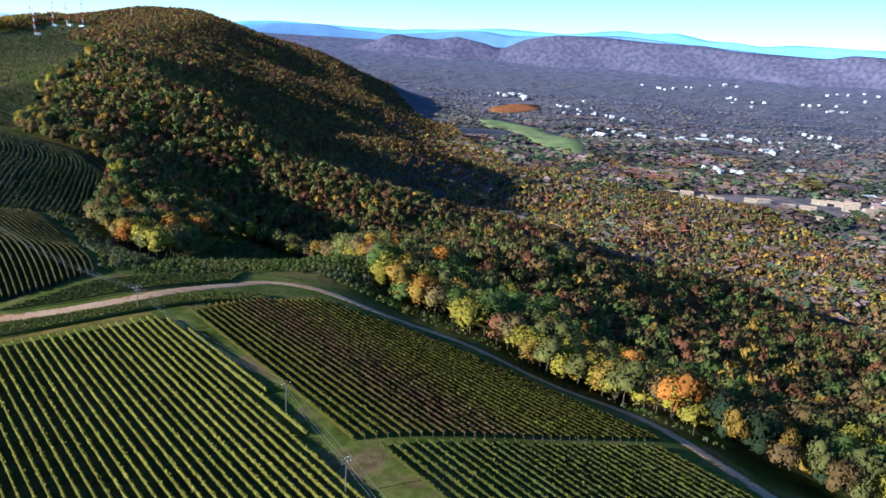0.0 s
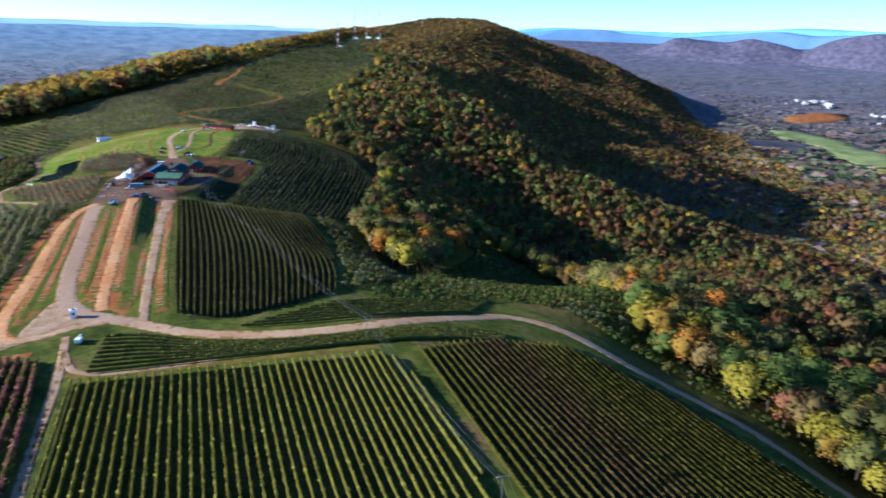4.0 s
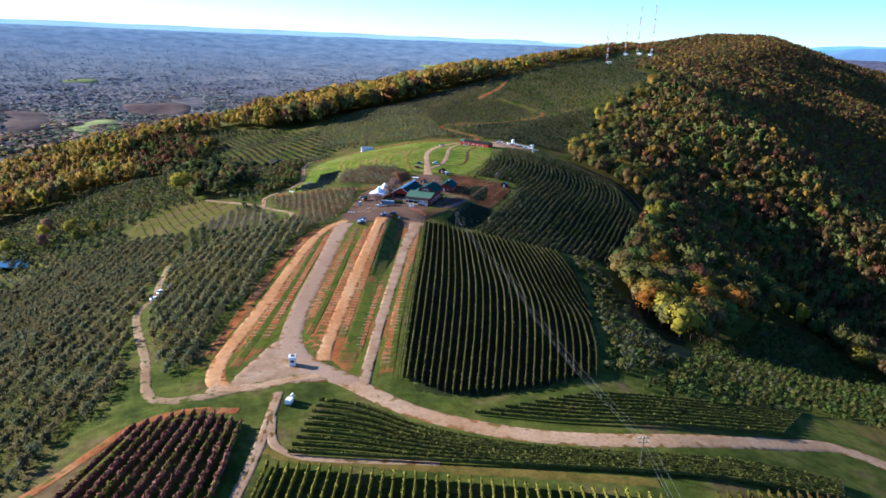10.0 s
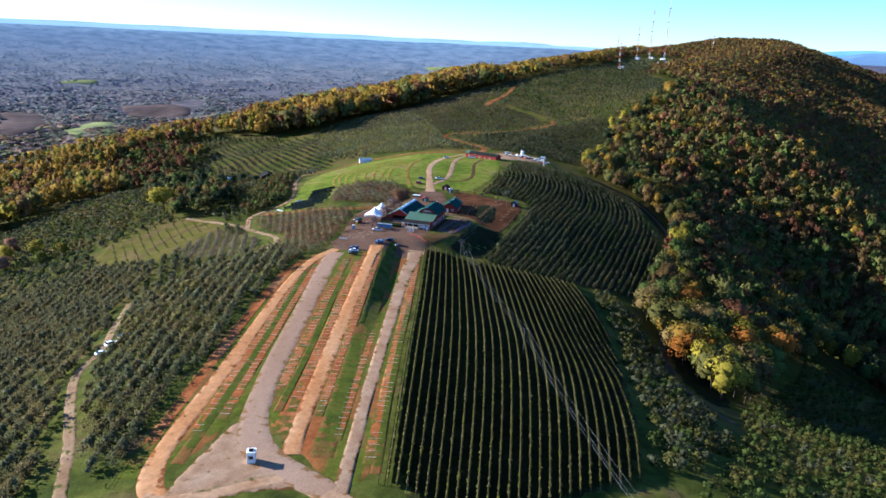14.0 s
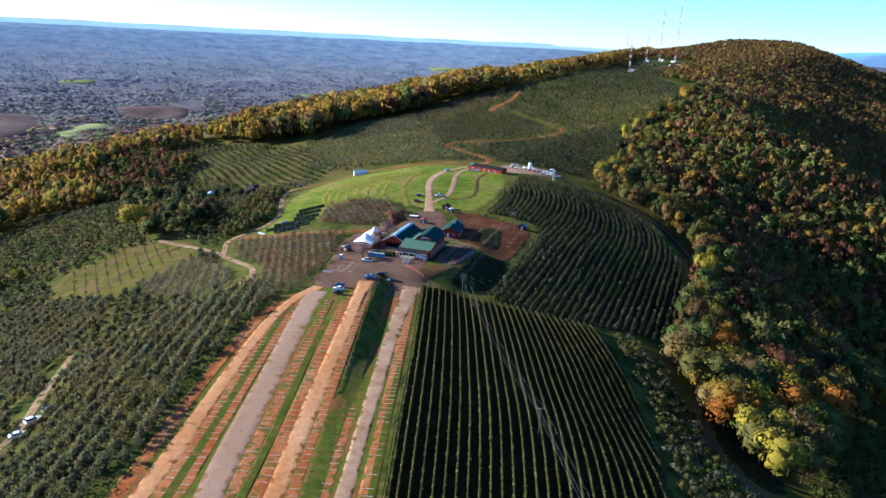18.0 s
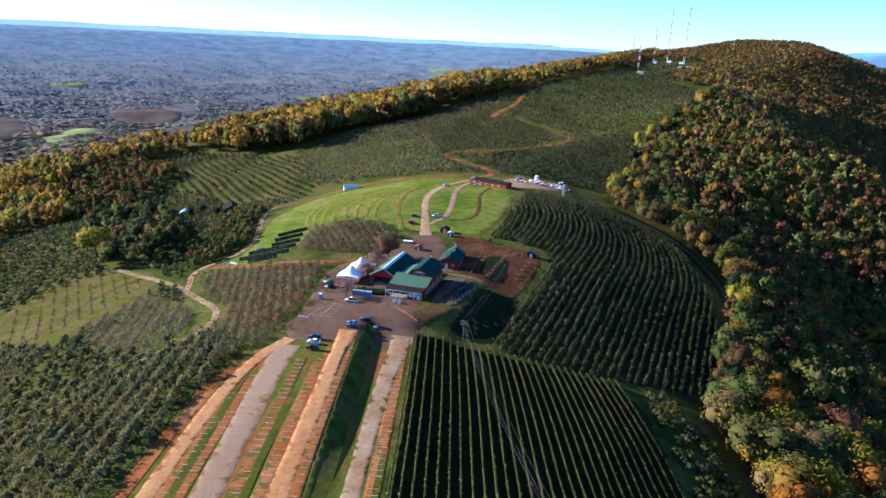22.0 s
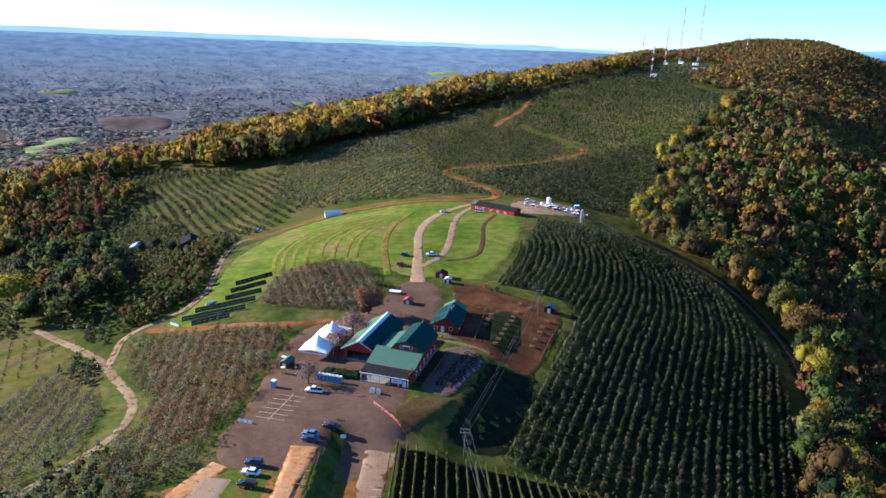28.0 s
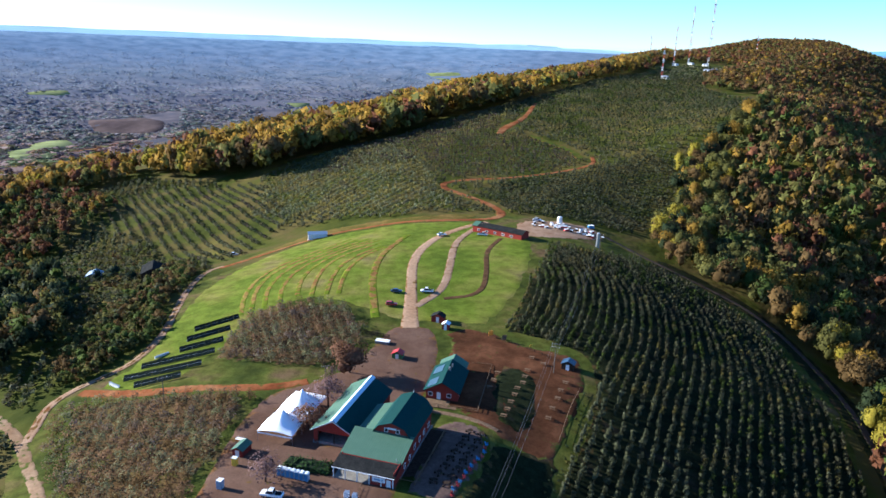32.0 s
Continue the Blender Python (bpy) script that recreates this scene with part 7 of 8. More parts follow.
fence([(-30, -193), (-32.5, -160), (-31.5, -113), (-28.4, -40), (-25.5, -24)], 4.0, 1.3, DARKWOOD, "dark post-and-rail fence along the parking lane")
fence([(32.2, -190), (32, -120), (32.4, -40), (32.6, 16)], 5.0, 1.6, DARKWOOD, "dark wire fence beside the vineyard", (0.6, 1.3))
fence([(25, 40), (30, 34), (34.5, 28.5)], 2.0, 1.1, REDP, "red slatted barrier at the edge of the car park", (0.3, 0.6, 0.95))
fence([(90, 111), (86, 102), (82.5, 92), (80, 84)], 2.5, 1.1, WOOD, "pale wooden fence along the picnic terrace")
fence([(62, 146), (68, 141), (79, 133), (90, 124)], 3.0, 1.1, DARKWOOD, "low timber fence below the meadow")
fence([(14, 145), (25, 141)], 2.2, 1.7, DARKWOOD, "dark board screen at the yard's entrance", (0.3, 0.6, 0.9, 1.2, 1.5), "board_screen", 0.12)
fence([(52, 124), (46, 128), (41, 118)], 2.2, 1.0, WOOD, "short timber rail beside the shop")
fence([(26, 44), (27, 52)], 2.0, 1.0, WOOD, "wooden ramp rail before the market porch")


LINE = plain("worn_line_paint", (0.52, 0.40, 0.30), 0.9, vary=0.35)
for k, (xa, xb, wide, ya, yb, what) in enumerate(STRIPS):
    o = thing("parking_bays", on_ground(xa, ya), "worn pale lines marking parking bays on clay", "parking markings")
    base = np.array(o.matrix_world.translation)
    br = np.random.default_rng(90 + k)
    for y in np.arange(ya + 3, yb - 2, 2.9):
        x = np.interp(y, (ya, yb), (xa, xb)) + br.normal(0, 0.15)
        if br.uniform() < 0.12:
            continue
        w = wide * br.uniform(0.75, 1.0) / 2
        c = [(x - w, y - 0.07), (x + w, y - 0.07 + br.normal(0, 0.06)), (x + w, y + 0.08), (x - w, y + 0.07)]
        bm = bmesh.new()
        top = [bm.verts.new(Vector((u, v, float(ground(u, v)) + 0.20)) - Vector(base)) for u, v in c]
        bot = [bm.verts.new(t.co - Vector((0, 0, 0.05))) for t in top]
        bm.faces.new(top)
        for i in range(4):
            bm.faces.new((top[i], bot[i], bot[(i + 1) % 4], top[(i + 1) % 4]))
        part("line", bm, LINE, o)

lot = thing("parking_bays", on_ground(0, 36), "faded white parking lines on the worn car park", "parking markings")
lb = np.array(lot.matrix_world.translation)
BAYS = [((-8 + 0.6 * k, 30 + 2.9 * k), (-3.2 + 0.6 * k, 28.8 + 2.9 * k)) for k in range(6)] + [((-3.2 + 0.6 * k, 28.8 + 2.9 * k), (1.4 + 0.6 * k, 27.6 + 2.9 * k)) for k in range(6)] + [((-3.4, 27.4), (0.2, 44.8))]
for a, b in BAYS:
    d = np.array(b) - np.array(a)
    nn = np.array((-d[1], d[0])) / np.hypot(*d) * 0.09
    n_seg = max(1, int(np.hypot(*d) / 1.5))
    bm = bmesh.new()
    for i in range(n_seg):
        e, f = np.array(a) + d * i / n_seg, np.array(a) + d * (i + 0.93) / n_seg
        bm.faces.new([bm.verts.new(Vector((q[0], q[1], float(ground(q[0], q[1])) + 0.165)) - Vector(lb)) for q in (e - nn, f - nn, f + nn, e + nn)])
    part("line", bm, LINE, lot)


def picnic_table(kind):
    o = thing("picnic_table", Matrix(), "weathered wooden picnic table with benches on the terrace", "picnic table", "picnic tables")
    part("top", boxed(-0.9, 0.9, -0.38, 0.38, 0.72, 0.77), WOOD, o)
    for s in (-1, 1):
        part("bench", boxed(-0.9, 0.9, s * 0.72 - 0.14, s * 0.72 + 0.14, 0.42, 0.46), WOOD, o)
        part("leg_frame", prism(bmesh.new(), [(-0.75, 0), (-0.65, 0), (-0.2, 0.72), (0.2, 0.72), (0.65, 0), (0.75, 0), (0.3, 0.74), (-0.3, 0.74)], s * 0.6 - 0.04, s * 0.6 + 0.04, "x"), WOOD, o)
    return o


TABLES = [(73.6, 120), (72.5, 115.5), (71.5, 111.4), (69.4, 107.7), (68.3, 103.7), (66.8, 99.4), (65.5, 95), (64.1, 91), (85.7, 113.8), (83.5, 109), (81.9, 104.4), (79.7, 99.2), (78, 94.2), (79.5, 125), (76, 129), (63.5, 117), (62, 112), (60.5, 107)]
pt0 = picnic_table(0)
for i, (x, y) in enumerate(TABLES):
    m = on_ground(x, y, -18 + 6 * math.sin(i * 3.1), 0.2)
    if i == 0:
        pt0.matrix_basis = m
    else:
        copy_thing(pt0, m)


def patio_chair(material, label):
    o = thing("patio_chair", Matrix(), label, "chair", "patio chairs")
    part("seat", boxed(-0.32, 0.32, -0.3, 0.3, 0.34, 0.4), material, o)
    part("backrest", slab(bmesh.new(), (-0.32, 0.28, 0.4), (0.32, 0.28, 0.4), (0.28, 0.52, 1.1), (-0.28, 0.52, 1.1), 0.04), material, o)
    for s in (-1, 1):
        part("arm", boxed(s * 0.38 - 0.06, s * 0.38 + 0.06, -0.35, 0.35, 0.58, 0.62), material, o)
        for u in (-0.28, 0.26):
            part("leg", boxed(s * 0.36 - 0.04, s * 0.36 + 0.04, u - 0.04, u + 0.04, 0, 0.58), material, o)
    return o


CHAIR_SRC = [(patio_chair(REDP, "red slatted garden chair on the gravel patio"), 0), (patio_chair(BLUE, "blue slatted garden chair on the gravel patio"), 0)]
cr = np.random.default_rng(77)
for i in range(14):
    f = i / 13
    x, y = 49.2 + 9.8 * f + cr.normal(0, 0.3), 50 + 24 * f + cr.normal(0, 0.3)
    src = CHAIR_SRC[i % 2][0]
    m = on_ground(x, y, 60 + cr.uniform(-30, 30), 0.22)
    if i < 2:
        src.matrix_basis = m
    else:
        copy_thing(src, m)


def round_table():
    o = thing("patio_table", Matrix(), "dark round patio table with a low bench ring", "table", "patio tables")
    part("top", rod(bmesh.new(), (0, 0, 0.7), (0, 0, 0.76), 0.75, 0.75, 16), DARKWOOD, o)
    part("pedestal", rod(bmesh.new(), (0, 0, 0), (0, 0, 0.7), 0.12, 0.1, 8), STEEL, o)
    for k in range(4):
        a = k * 1.571 + 0.78
        part("stool", rod(bmesh.new(), (math.cos(a) * 1.15, math.sin(a) * 1.15, 0), (math.cos(a) * 1.15, math.sin(a) * 1.15, 0.45), 0.28, 0.26, 8), DARKWOOD, o)
    return o


rt0, first = round_table(), True
for i in range(8):
    for j in range(2):
        f = i / 7
        m = on_ground(44.5 + 9.5 * f + 3.3 * j, 55 + 25 * f - 1.0 * j, 30 * i, 0.22)
        if first:
            rt0.matrix_basis, first = m, False
        else:
            copy_thing(rt0, m)
patch("patio", [(38, 50), (45, 47), (49, 47), (57, 65), (60.5, 80.5), (51, 87), (44, 84), (41, 66)], 0.19, PATIO, "pinkish gravel patio with tables beside the market", cell=2.0, ragged=0.15, seed=33)
ribbon("path", [(40, 92), (52, 89), (62, 83)], 1.4, 0.24, WOOD, "timber edge of the patio", "edging", seed=34, ragged=0.05)


def portable_toilet():
    o = thing("portable_toilet", Matrix(), "grey-blue portable toilet in a row by the car park", "portable toilet", "portable toilets")
    part("cabin", boxed(-0.56, 0.56, -0.56, 0.56, 0.1, 2.1, bevel=0.05), BLUEGREY, o)
    part("roof", prism(bmesh.new(), [(-0.6, 2.1), (0.6, 2.1), (0.35, 2.36), (-0.35, 2.36)], -0.6, 0.6), WHITE, o, "white translucent roof")
    part("door", boxed(-0.42, 0.42, -0.6, -0.565, 0.2, 2.0), BLUE, o)
    part("base", boxed(-0.6, 0.6, -0.6, 0.6, 0, 0.1), BLACK, o)
    return o


pt1 = portable_toilet()
for i in range(7):
    m = on_ground(5.8 + 1.22 * i, 55.6 - 0.38 * i, -15, 0.14)
    if i == 0:
        pt1.matrix_basis = m
    else:
        copy_thing(pt1, m)


def crate(x, y, turn, s, material, label, name="crate", category="box", up=0.14):
    o = thing(name, on_ground(x, y, turn, up), label, category)
    b = part("body", boxed(-s[0] / 2, s[0] / 2, -s[1] / 2, s[1] / 2, 0, s[2], bevel=0.04), material, o)
    part("lid", boxed(-s[0] / 2 - 0.03, s[0] / 2 + 0.03, -s[1] / 2 - 0.03, s[1] / 2 + 0.03, s[2], s[2] + 0.06), WHITE if material is not WHITE else STEEL, o)
    return o


crate(-7.2, 49.5, -15, (1.4, 1.4, 2.3), BLUEGREY, "pale blue upright cabinet at the edge of the car park", "cabinet", "cabinet")
crate(-6.8, 59.8, -15, (1.3, 1.1, 2.2), YELLOWP, "yellow and green upright cooler by the hut", "cooler", "cooler")
crate(24.0, 47.2, -12, (1.2, 1.2, 1.3), WHITE, "white ice chest before the porch", "ice_chest", "chest")
crate(26.0, 46.4, -12, (1.1, 1.1, 1.3), WHITE, "white ice chest before the porch", "ice_chest", "chest")
crate(19.0, 22.6, 20, (1.3, 1.1, 0.6), WHITE, "small tan and white crate at the top of the bank")
for i, (x, y, mt, lab) in enumerate(((-11, 27, WHITE, "white concrete block barrier in the car park"), (-9.4, 26.4, WHITE, "white concrete block barrier in the car park"), (-7.8, 25.8, WHITE, "white concrete block barrier in the car park"))):
    crate(x, y, -20, (1.2, 0.5, 0.6), mt, lab, "barrier_block", "barrier")
for i, (x, y, turn, mt, lab) in enumerate(((62.2, 144.3, 10, ORANGEP, "tall orange painted board standing by the terrace"), (67, 141.2, 10, WOOD, "brown notice board with a picture by the terrace"), (76.3, 136.5, 0, YELLOWP, "small yellow sign on a post"), (-16.5, 14, 30, YELLOWP, "yellow warning sign at the car park"), (-21, 4, 30, BLUE, "small blue sign at the car park edge"))):
    o = thing("sign", on_ground(x, y, turn, 0.1), lab, "sign")
    s = 1.0 if i < 2 else 0.45
    part("board", boxed(-0.8 * s, 0.8 * s, -0.05, 0.05, 0.7, 0.7 + 1.9 * s), mt, o)
    for u in (-0.6, 0.6):
        part("post", boxed(u * s - 0.05, u * s + 0.05, 0.05, 0.13, -0.2, 0.7 + 1.7 * s), WOOD, o)
crate(-9.0, 72, -13, (2.6, 1.2, 0.5), ORANGEP, "orange canoe-shaped trough among the fruit trees", "trough", "trough")
crate(23, 137.5, -12, (5.0, 2.4, 0.9), CONCRETE, "heap of pale boxes beside the board screen", "box_stack", "boxes")
o = thing("hedge", on_ground(13, 59, -12), "dense dark green hedge behind the portable toilets", "hedge")
hv = np.random.default_rng(5)
hc = np.c_[hv.uniform(-7, 6, 420), hv.uniform(-2.4, 2.4, 420), hv.uniform(0.2, 2.1, 420)]
c = new("foliage", mesh_of("foliage", np.vstack([cards(hc, np.c_[hc[:, :2] * 0.2, np.ones(420)], hv.uniform(0.5, 0.95, 420), hv)]), leaves(420), tinted("hedge_green", np.array((0.045, 0.085, 0.018)))))
c.parent = o
part("core", boxed(-6.6, 5.6, -2.0, 2.0, 0.0, 1.6, bevel=0.5), DARKTREE, o)

# yard goods: machines, bins and bags by the long barn
yr = np.random.default_rng(83)
for i in range(46):
    f = yr.uniform(0, 1)
    x, y = 92 + 38 * f + yr.normal(0, 1.5), 302 - 12 * f + yr.uniform(-8, 9)
    k = yr.integers(0, 5)
    if k < 3:
        stuff, tone = ((WHITE, "white"), (CONCRETE, "grey"), (WOOD, "brown wooden"), (TERRACE, "rusty red"))[i % 4]
        crate(x, y, yr.uniform(0, 90), (yr.uniform(1.2, 2.4), yr.uniform(1.0, 1.6), yr.uniform(0.7, 1.3)), stuff, tone + " fruit bin standing in the farm yard", "fruit_bin", "bin", 0.16)
    elif k == 3:
        crate(x, y, yr.uniform(0, 90), (3.0, 1.4, 1.2), REDP, "red farm implement parked in the yard", "farm_implement", "machine", 0.16)
    else:
        crate(x, y, yr.uniform(0, 90), (1.4, 1.2, 1.0), CONCRETE, "grey pallet load in the farm yard", "pallet_load", "pallet", 0.16)
o = thing("water_tank", on_ground(109, 309, 0, 0.1), "tall white water tank in the farm yard", "tank")
part("shell", rod(bmesh.new(), (0, 0, 0), (0, 0, 3.6), 1.5, 1.5, 18), WHITE, o)
part("dome", rod(bmesh.new(), (0, 0, 3.6), (0, 0, 4.1), 1.5, 0.5, 18), WHITE, o)
o = thing("silo", on_ground(124, 268, 0, 0.0), "narrow grey steel feed silo beside the yard", "silo")
part("shell", rod(bmesh.new(), (0, 0, 0), (0, 0, 7.5), 0.9, 0.9, 12), STEEL, o)
part("cone", rod(bmesh.new(), (0, 0, 7.5), (0, 0, 8.3), 0.95, 0.2, 12), STEEL, o)
crate(128, 311, 10, (3.4, 2.2, 1.6), BLUE, "blue tarpaulin-covered trailer in the yard", "covered_trailer", "trailer", 0.16)


SOLAR = plain("dark_solar_glass", (0.012, 0.020, 0.017), 0.7, vary=0.3)


def solar_row(a, b):
    a, b = np.array(a), np.array(b)
    n = max(4, int(np.hypot(*(b - a)) / 2.1))
    turn = math.degrees(math.atan2(b[1] - a[1], b[0] - a[0]))
    o = thing("solar_row", on_ground(a[0], a[1], turn), "long row of dark tilted solar panels on the meadow slope", "solar panels", "solar rows")
    rise = float(ground(*b)) - float(ground(*a))
    L = float(np.hypot(*(b - a)))
    for k in range(n):
        u0, u1 = L * k / n + 0.03, L * (k + 1) / n - 0.03
        za, zb = rise * u0 / L, rise * u1 / L
        part("panel", slab(bmesh.new(), (u0, -1.1, 0.6 + za), (u1, -1.1, 0.6 + zb), (u1, 1.0, 1.9 + zb), (u0, 1.0, 1.9 + za), 0.06), SOLAR, o)
    for k in range(0, n + 1, 2):
        u, z0 = L * k / n, rise * k / n
        part("leg", rod(bmesh.new(), (u, 0, z0 - 1.2), (u, 0, z0 + 1.2), 0.06, 0.06, 6), STEEL, o)
    part("beam", rod(bmesh.new(), (0, 0, 1.22), (L, 0, 1.22 + rise), 0.06, 0.06, 6), STEEL, o)


for a, b in (((-50.2, 150.6), (-35.6, 159)), ((-49.7, 141.2), (-35.7, 148.4)), ((-49.2, 132.6), (-35.1, 138.5)), ((-58.6, 122.3), (-35.3, 129.4)), ((-61.3, 114.5), (-36.9, 120.5)), ((-55.2, 108.6), (-41.1, 112.7))):
    solar_row(a, b)
crate(-63, 111.5, -30, (5.0, 0.5, 1.0), WHITE, "long white box at the end of the solar rows", "cable_box", "box")
crate(-55, 131, 55, (5.5, 0.5, 0.8), WHITE, "long white box beside the solar rows", "cable_box", "box")

# water of the pond
WATER, wn2, wl2, wb2 = shader("pond_water", 0.06)
wb2.inputs["Base Color"].default_value = (0.02, 0.05, 0.09, 1)
wb2.inputs["Specular IOR Level"].default_value = 0.8
from_z = float(ground(-226, 50)) + 1.2
pp = along([(-248, 50), (-232, 42), (-212, 50), (-214, 62), (-232, 62), (-248, 50)], 3.0)[:-1]
bm = bmesh.new()
bm.faces.new([bm.verts.new((x, y, from_z)) for x, y in pp])
me = bpy.data.meshes.new("pond")
bm.to_mesh(me)
bm.free()
me.materials.append(WATER)
tagged(new("pond", me), "small dark blue farm pond among trees", "pond", kind="structure")


# ---- masts and houses on the hill, and the town in the valley ----
MAST_RED, MAST_WHITE = plain("mast_red", (0.45, 0.08, 0.05), 0.5), plain("mast_white", (0.72, 0.72, 0.72), 0.5)


def mast(x, y, h, r, label):
    o = thing("radio_mast", on_ground(x, y), label, "radio mast", "radio masts")
    n = 8
    for k in range(n):
        z0, z1 = h * k / n, h * (k + 1) / n
        w0, w1 = r * (1 - 0.6 * k / n), r * (1 - 0.6 * (k + 1) / n)
        tone = MAST_RED if k % 2 else MAST_WHITE
        for j in range(3):
            a, b = j * 2.094, (j + 1) * 2.094
            part("leg", rod(bmesh.new(), (math.cos(a) * w0, math.sin(a) * w0, z0), (math.cos(a) * w1, math.sin(a) * w1, z1), 0.16, 0.16, 4), tone, o)
            part("brace", rod(bmesh.new(), (math.cos(a) * w0, math.sin(a) * w0, z0), (math.cos(b) * w1, math.sin(b) * w1, z1), 0.07, 0.07, 4), tone, o)
    for k in range(3):
        z = h * (0.35 + 0.2 * k)
        part("antenna", boxed(-r * 1.3, r * 1.3, -0.2, 0.2, z, z + 1.4), MAST_WHITE, o, "white antenna panel")


for m in ((303, 838, 42, 1.3, "grey lattice radio mast on the hilltop orchard"), (430, 1150, 95, 1.6, "tall red and white radio mast"), (446, 1100, 128, 1.8, "very tall red and white guyed radio mast"), (400, 1130, 62, 1.2, "slim grey radio mast beside the taller ones"), (372, 1180, 48, 1.0, "slim grey radio mast"), (640, 1400, 40, 1.2, "white radio mast with dishes")):
    mast(*m)


def house(x, y, turn, w, d, h, wall, roof, label, group="", name="house", windows=3, floors=1):
    o = thing(name, on_ground(x, y, turn, 0.0), label, "house", group)
    part("wall", gable_walls(bmesh.new(), -w / 2, w / 2, -d / 2, d / 2, h, h + w * 0.25, 0.3), wall, o)
    for s in (-1, 1):
        part("roof", slab(bmesh.new(), (s * (w / 2 + 0.5), -d / 2 - 0.5, h - 0.2), (0, -d / 2 - 0.5, h + w * 0.25 + 0.2), (0, d / 2 + 0.5, h + w * 0.25 + 0.2), (s * (w / 2 + 0.5), d / 2 + 0.5, h - 0.2), 0.3), roof, o)
    for f in range(floors):
        for k in range(windows):
            yy = -d / 2 + d * (k + 0.5) / windows
            part("window", boxed(-w / 2 - 0.06, -w / 2 + 0.02, yy - 0.8, yy + 0.8, 1.0 + 3.0 * f, 2.6 + 3.0 * f), GLASS, o)
    return o


for x, y in ((310, 846), (452, 1128), (438, 1160), (410, 990), (424, 1000), (400, 1120)):
    house(x, y, 30, 5, 9, 3, WHITE, STEEL, "small white equipment hut below the radio masts", "mast huts", "equipment_hut", 1)
house(884, 1800, 40, 12, 34, 5, WHITE, ROOF_DARK, "long pale house on the summit", name="summit_house", windows=7)

BEIGE = earth("beige_render", [(0.3, (0.46, 0.36, 0.27)), (0.7, (0.58, 0.47, 0.36))], 0.08, 0.5)
PALE = earth("pale_render", [(0.3, (0.60, 0.58, 0.56)), (0.7, (0.74, 0.72, 0.70))], 0.08, 0.5)
ROOFTAN, ROOFGREY = plain("tan_roof", (0.34, 0.24, 0.17), 0.9), plain("grey_roof", (0.40, 0.40, 0.41), 0.8)


def town():
    """Apartment blocks near, then streets of pale houses thinning out up the valley."""
    rng = np.random.default_rng(101)
    src = [house(0, 0, 0, 15, 40, 10, BEIGE, ROOFTAN, "three-storey beige apartment block with tan roof", "apartment blocks", "apartment_block", 7, 3),
           house(0, 0, 0, 14, 34, 6, PALE, ROOFGREY, "long white commercial building in the valley", "valley buildings", "commercial_building", 6, 2),
           house(0, 0, 0, 10, 15, 5, PALE, ROOFGREY, "small white house in the valley", "valley houses", "house", 3, 1)]
    spots_px = TOWN
    first = [True] * 3
    for k, x, y, turn, s in spots_px:
        m = on_ground(x, y, turn) @ Matrix.Diagonal((s, s, s, 1))
        if first[k]:
            src[k].matrix_basis, first[k] = m, False
        else:
            copy_thing(src[k], Matrix()).matrix_basis = m

# kind, place, turn and size of each building
APARTMENTS = [(1175, 197), (1163, 161), (1122, 95), (1199, 60), (1213, 3), (1189, -53), (1295, -14), (1321, -27), (1290, -66), (1235, -87), (1279, -92), (1332, -95), (1150, 130)]
COMMERCIAL = [(1926, 813), (1891, 746), (2000, 678), (2010, 610), (2020, 424), (2019, 399), (1555, 253), (1486, 177), (1575, 325), (2101, 1480), (2058, 1484), (2107, 1425), (1737, 778), (1463, -33), (1454, -59)]
HOUSES = [(2122, 1252), (2127, 1176), (2147, 1114), (2157, 1046), (2155, 997), (2840, 1316), (2879, 1256), (3107, 1144), (2837, 945), (2857, 883), (2969, 709), (2944, 613), (3276, 684), (3200, 590), (1815, 254), (2395, 477), (2405, 428), (2204, 299), (2172, 606), (2166, 565), (2190, 523), (2234, 473), (1957, 700), (1008, 58), (1063, -19), (994, -24)]
tn = np.random.default_rng(103)
TOWN = [(0, x + 22 * j * tn.uniform(0.6, 1.2), y - 26 * j * tn.uniform(0.6, 1.2), tn.uniform(20, 70), tn.uniform(0.5, 0.64)) for x, y in APARTMENTS for j in (0, 1)] + [(1, x, y, tn.uniform(0, 180), tn.uniform(0.8, 1.3)) for x, y in COMMERCIAL]
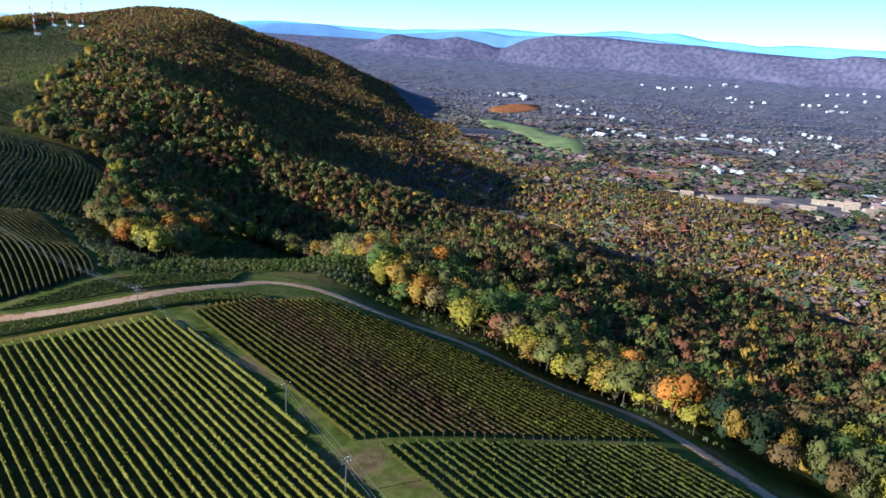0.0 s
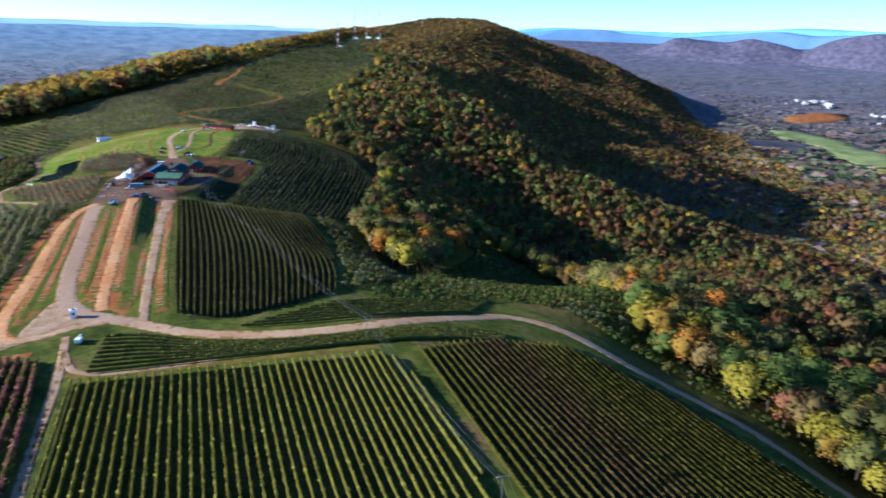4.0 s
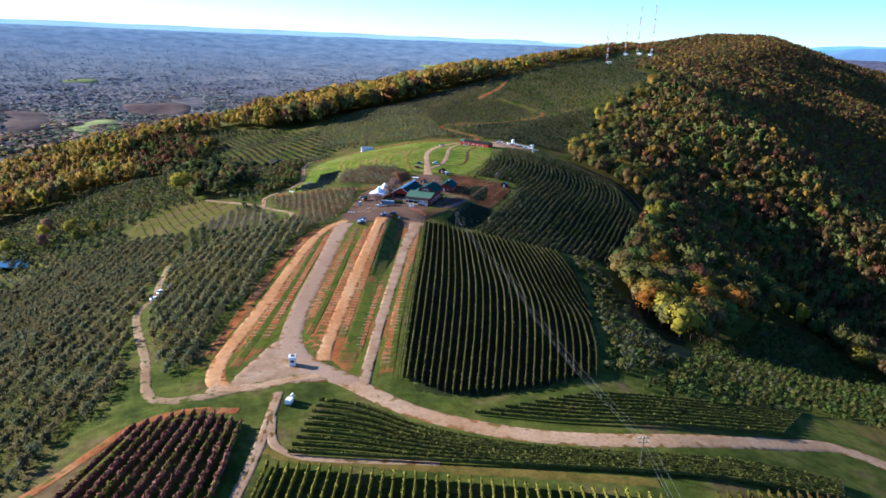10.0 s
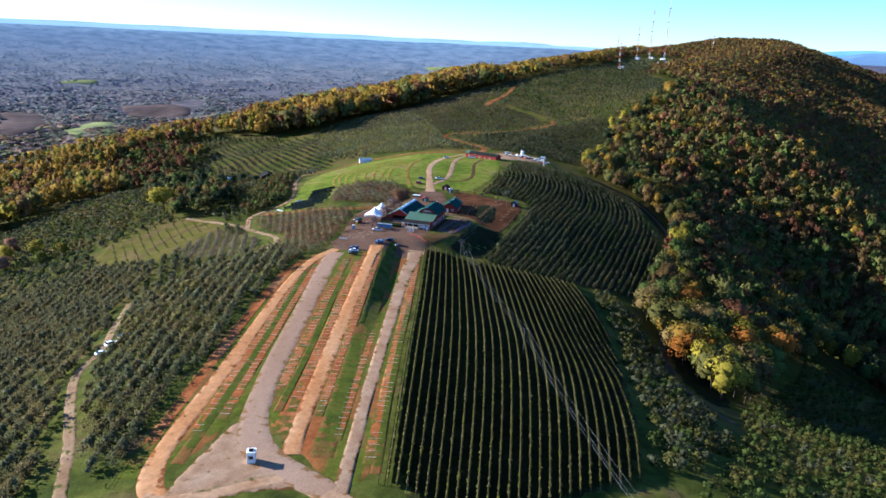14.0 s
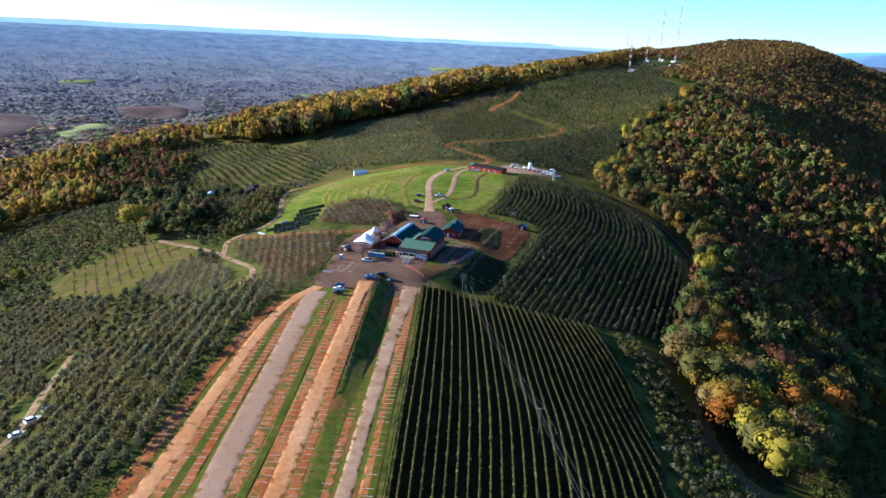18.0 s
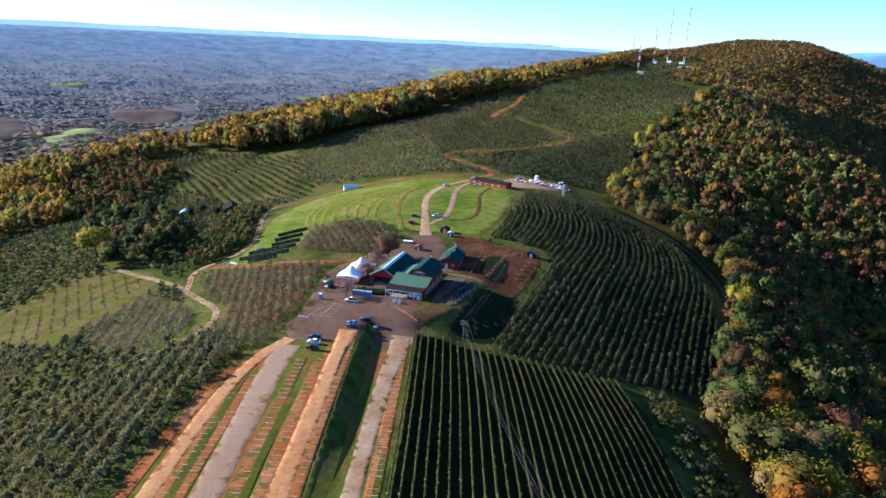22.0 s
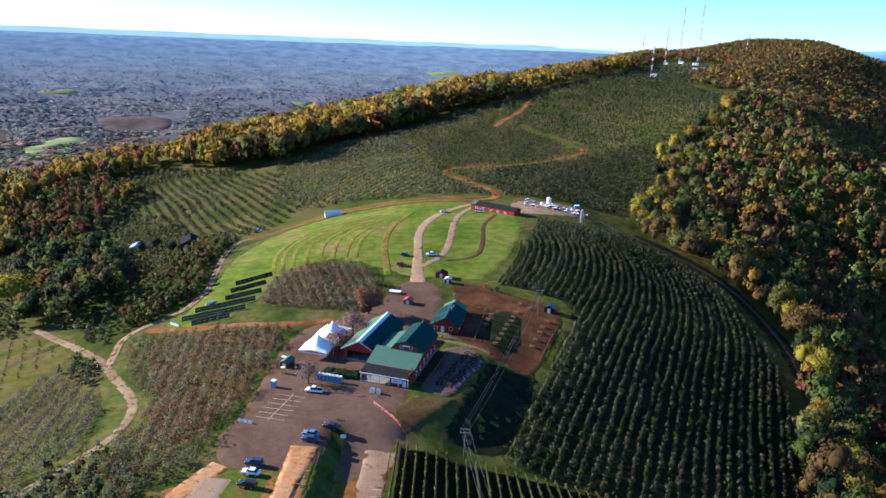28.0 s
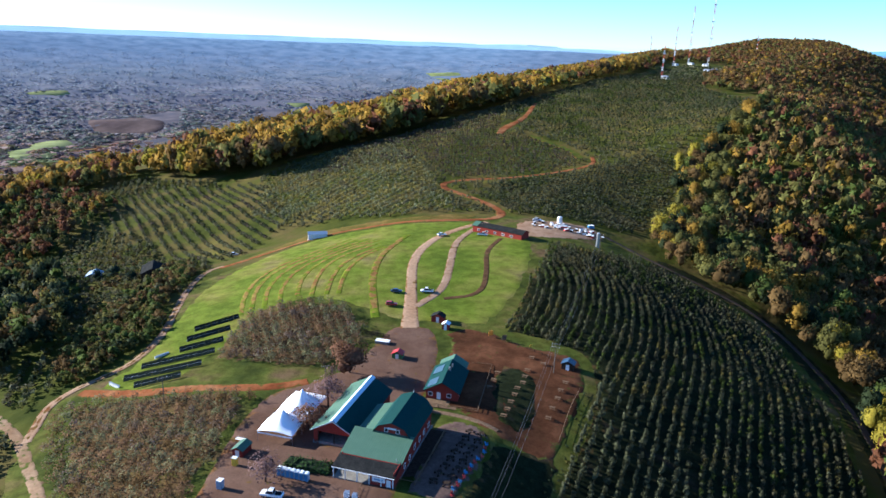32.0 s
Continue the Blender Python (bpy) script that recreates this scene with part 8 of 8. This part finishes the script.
TOWN += [(2, x, y, tn.uniform(0, 180), tn.uniform(0.8, 1.2)) for x, y in HOUSES]
TOWN += [(2, x + tn.normal(0, 40), y + tn.normal(0, 40), tn.uniform(0, 180), tn.uniform(0.7, 1.1)) for x, y in HOUSES[:22] + COMMERCIAL for _ in range(3)]
town()
patch("pasture", [(1534, 1116), (1690, 1110), (1621, 894), (1559, 719), (1418, 572), (1283, 483), (1330, 620), (1400, 800)], 0.6, FARGRASS, "green pasture in the valley", cell=40, ragged=6, seed=51)
patch("pasture", [(1135, 352), (1156, 314), (1112, 197), (1065, 177), (1050, 240)], 0.8, FARGRASS, "green pasture below the woods", cell=20, ragged=3, seed=52)
patch("pasture", [(985, 49), (1038, 9), (1015, -8), (960, 28)], 0.8, FARGRASS, "small green clearing", cell=10, ragged=2, seed=53)
patch("clay_field", [(1871, 1385), (2019, 1416), (2102, 1346), (2098, 1286), (1911, 1255), (1807, 1292)], 1.5, CLAY, "bare red building ground in the valley", cell=40, ragged=5, seed=54)
for k, (o, mat, lab) in enumerate((([(-1335, 2186), (-1276, 2250), (-1208, 2258), (-1231, 2197), (-1297, 2148)], FARGRASS, "pale green field among far woods"), ([(-840, 1269), (-886, 1472), (-834, 1490), (-769, 1425), (-799, 1350), (-741, 1150)], FARGRASS, "pale green field on the plain"),
                                 ([(-960, 1845), (-836, 1889), (-750, 1847), (-708, 1721), (-880, 1695)], FIELD, "brown ploughed field on the plain"), ([(-1177, 1592), (-1105, 1659), (-923, 1376), (-887, 1236), (-937, 1189)], FIELD, "brown ploughed field on the plain"),
                                 ([(-571, 2397), (-469, 2375), (-437, 2314), (-506, 2288)], FARGRASS, "pale green field among far woods"), ([(-729, 1524), (-660, 1541), (-620, 1300), (-700, 1250)], FIELD, "brown field on the plain"), ([(-560, 1120), (-486, 1094), (-500, 1010), (-570, 1020)], FARGRASS, "small green field on the plain"),
                                 ([(-101, 3061), (86, 3107), (163, 2997), (-17, 2880)], FARGRASS, "pale field near the horizon"))):
    patch("field", o, 0.6, mat, lab, cell=40, ragged=5, seed=60 + k)
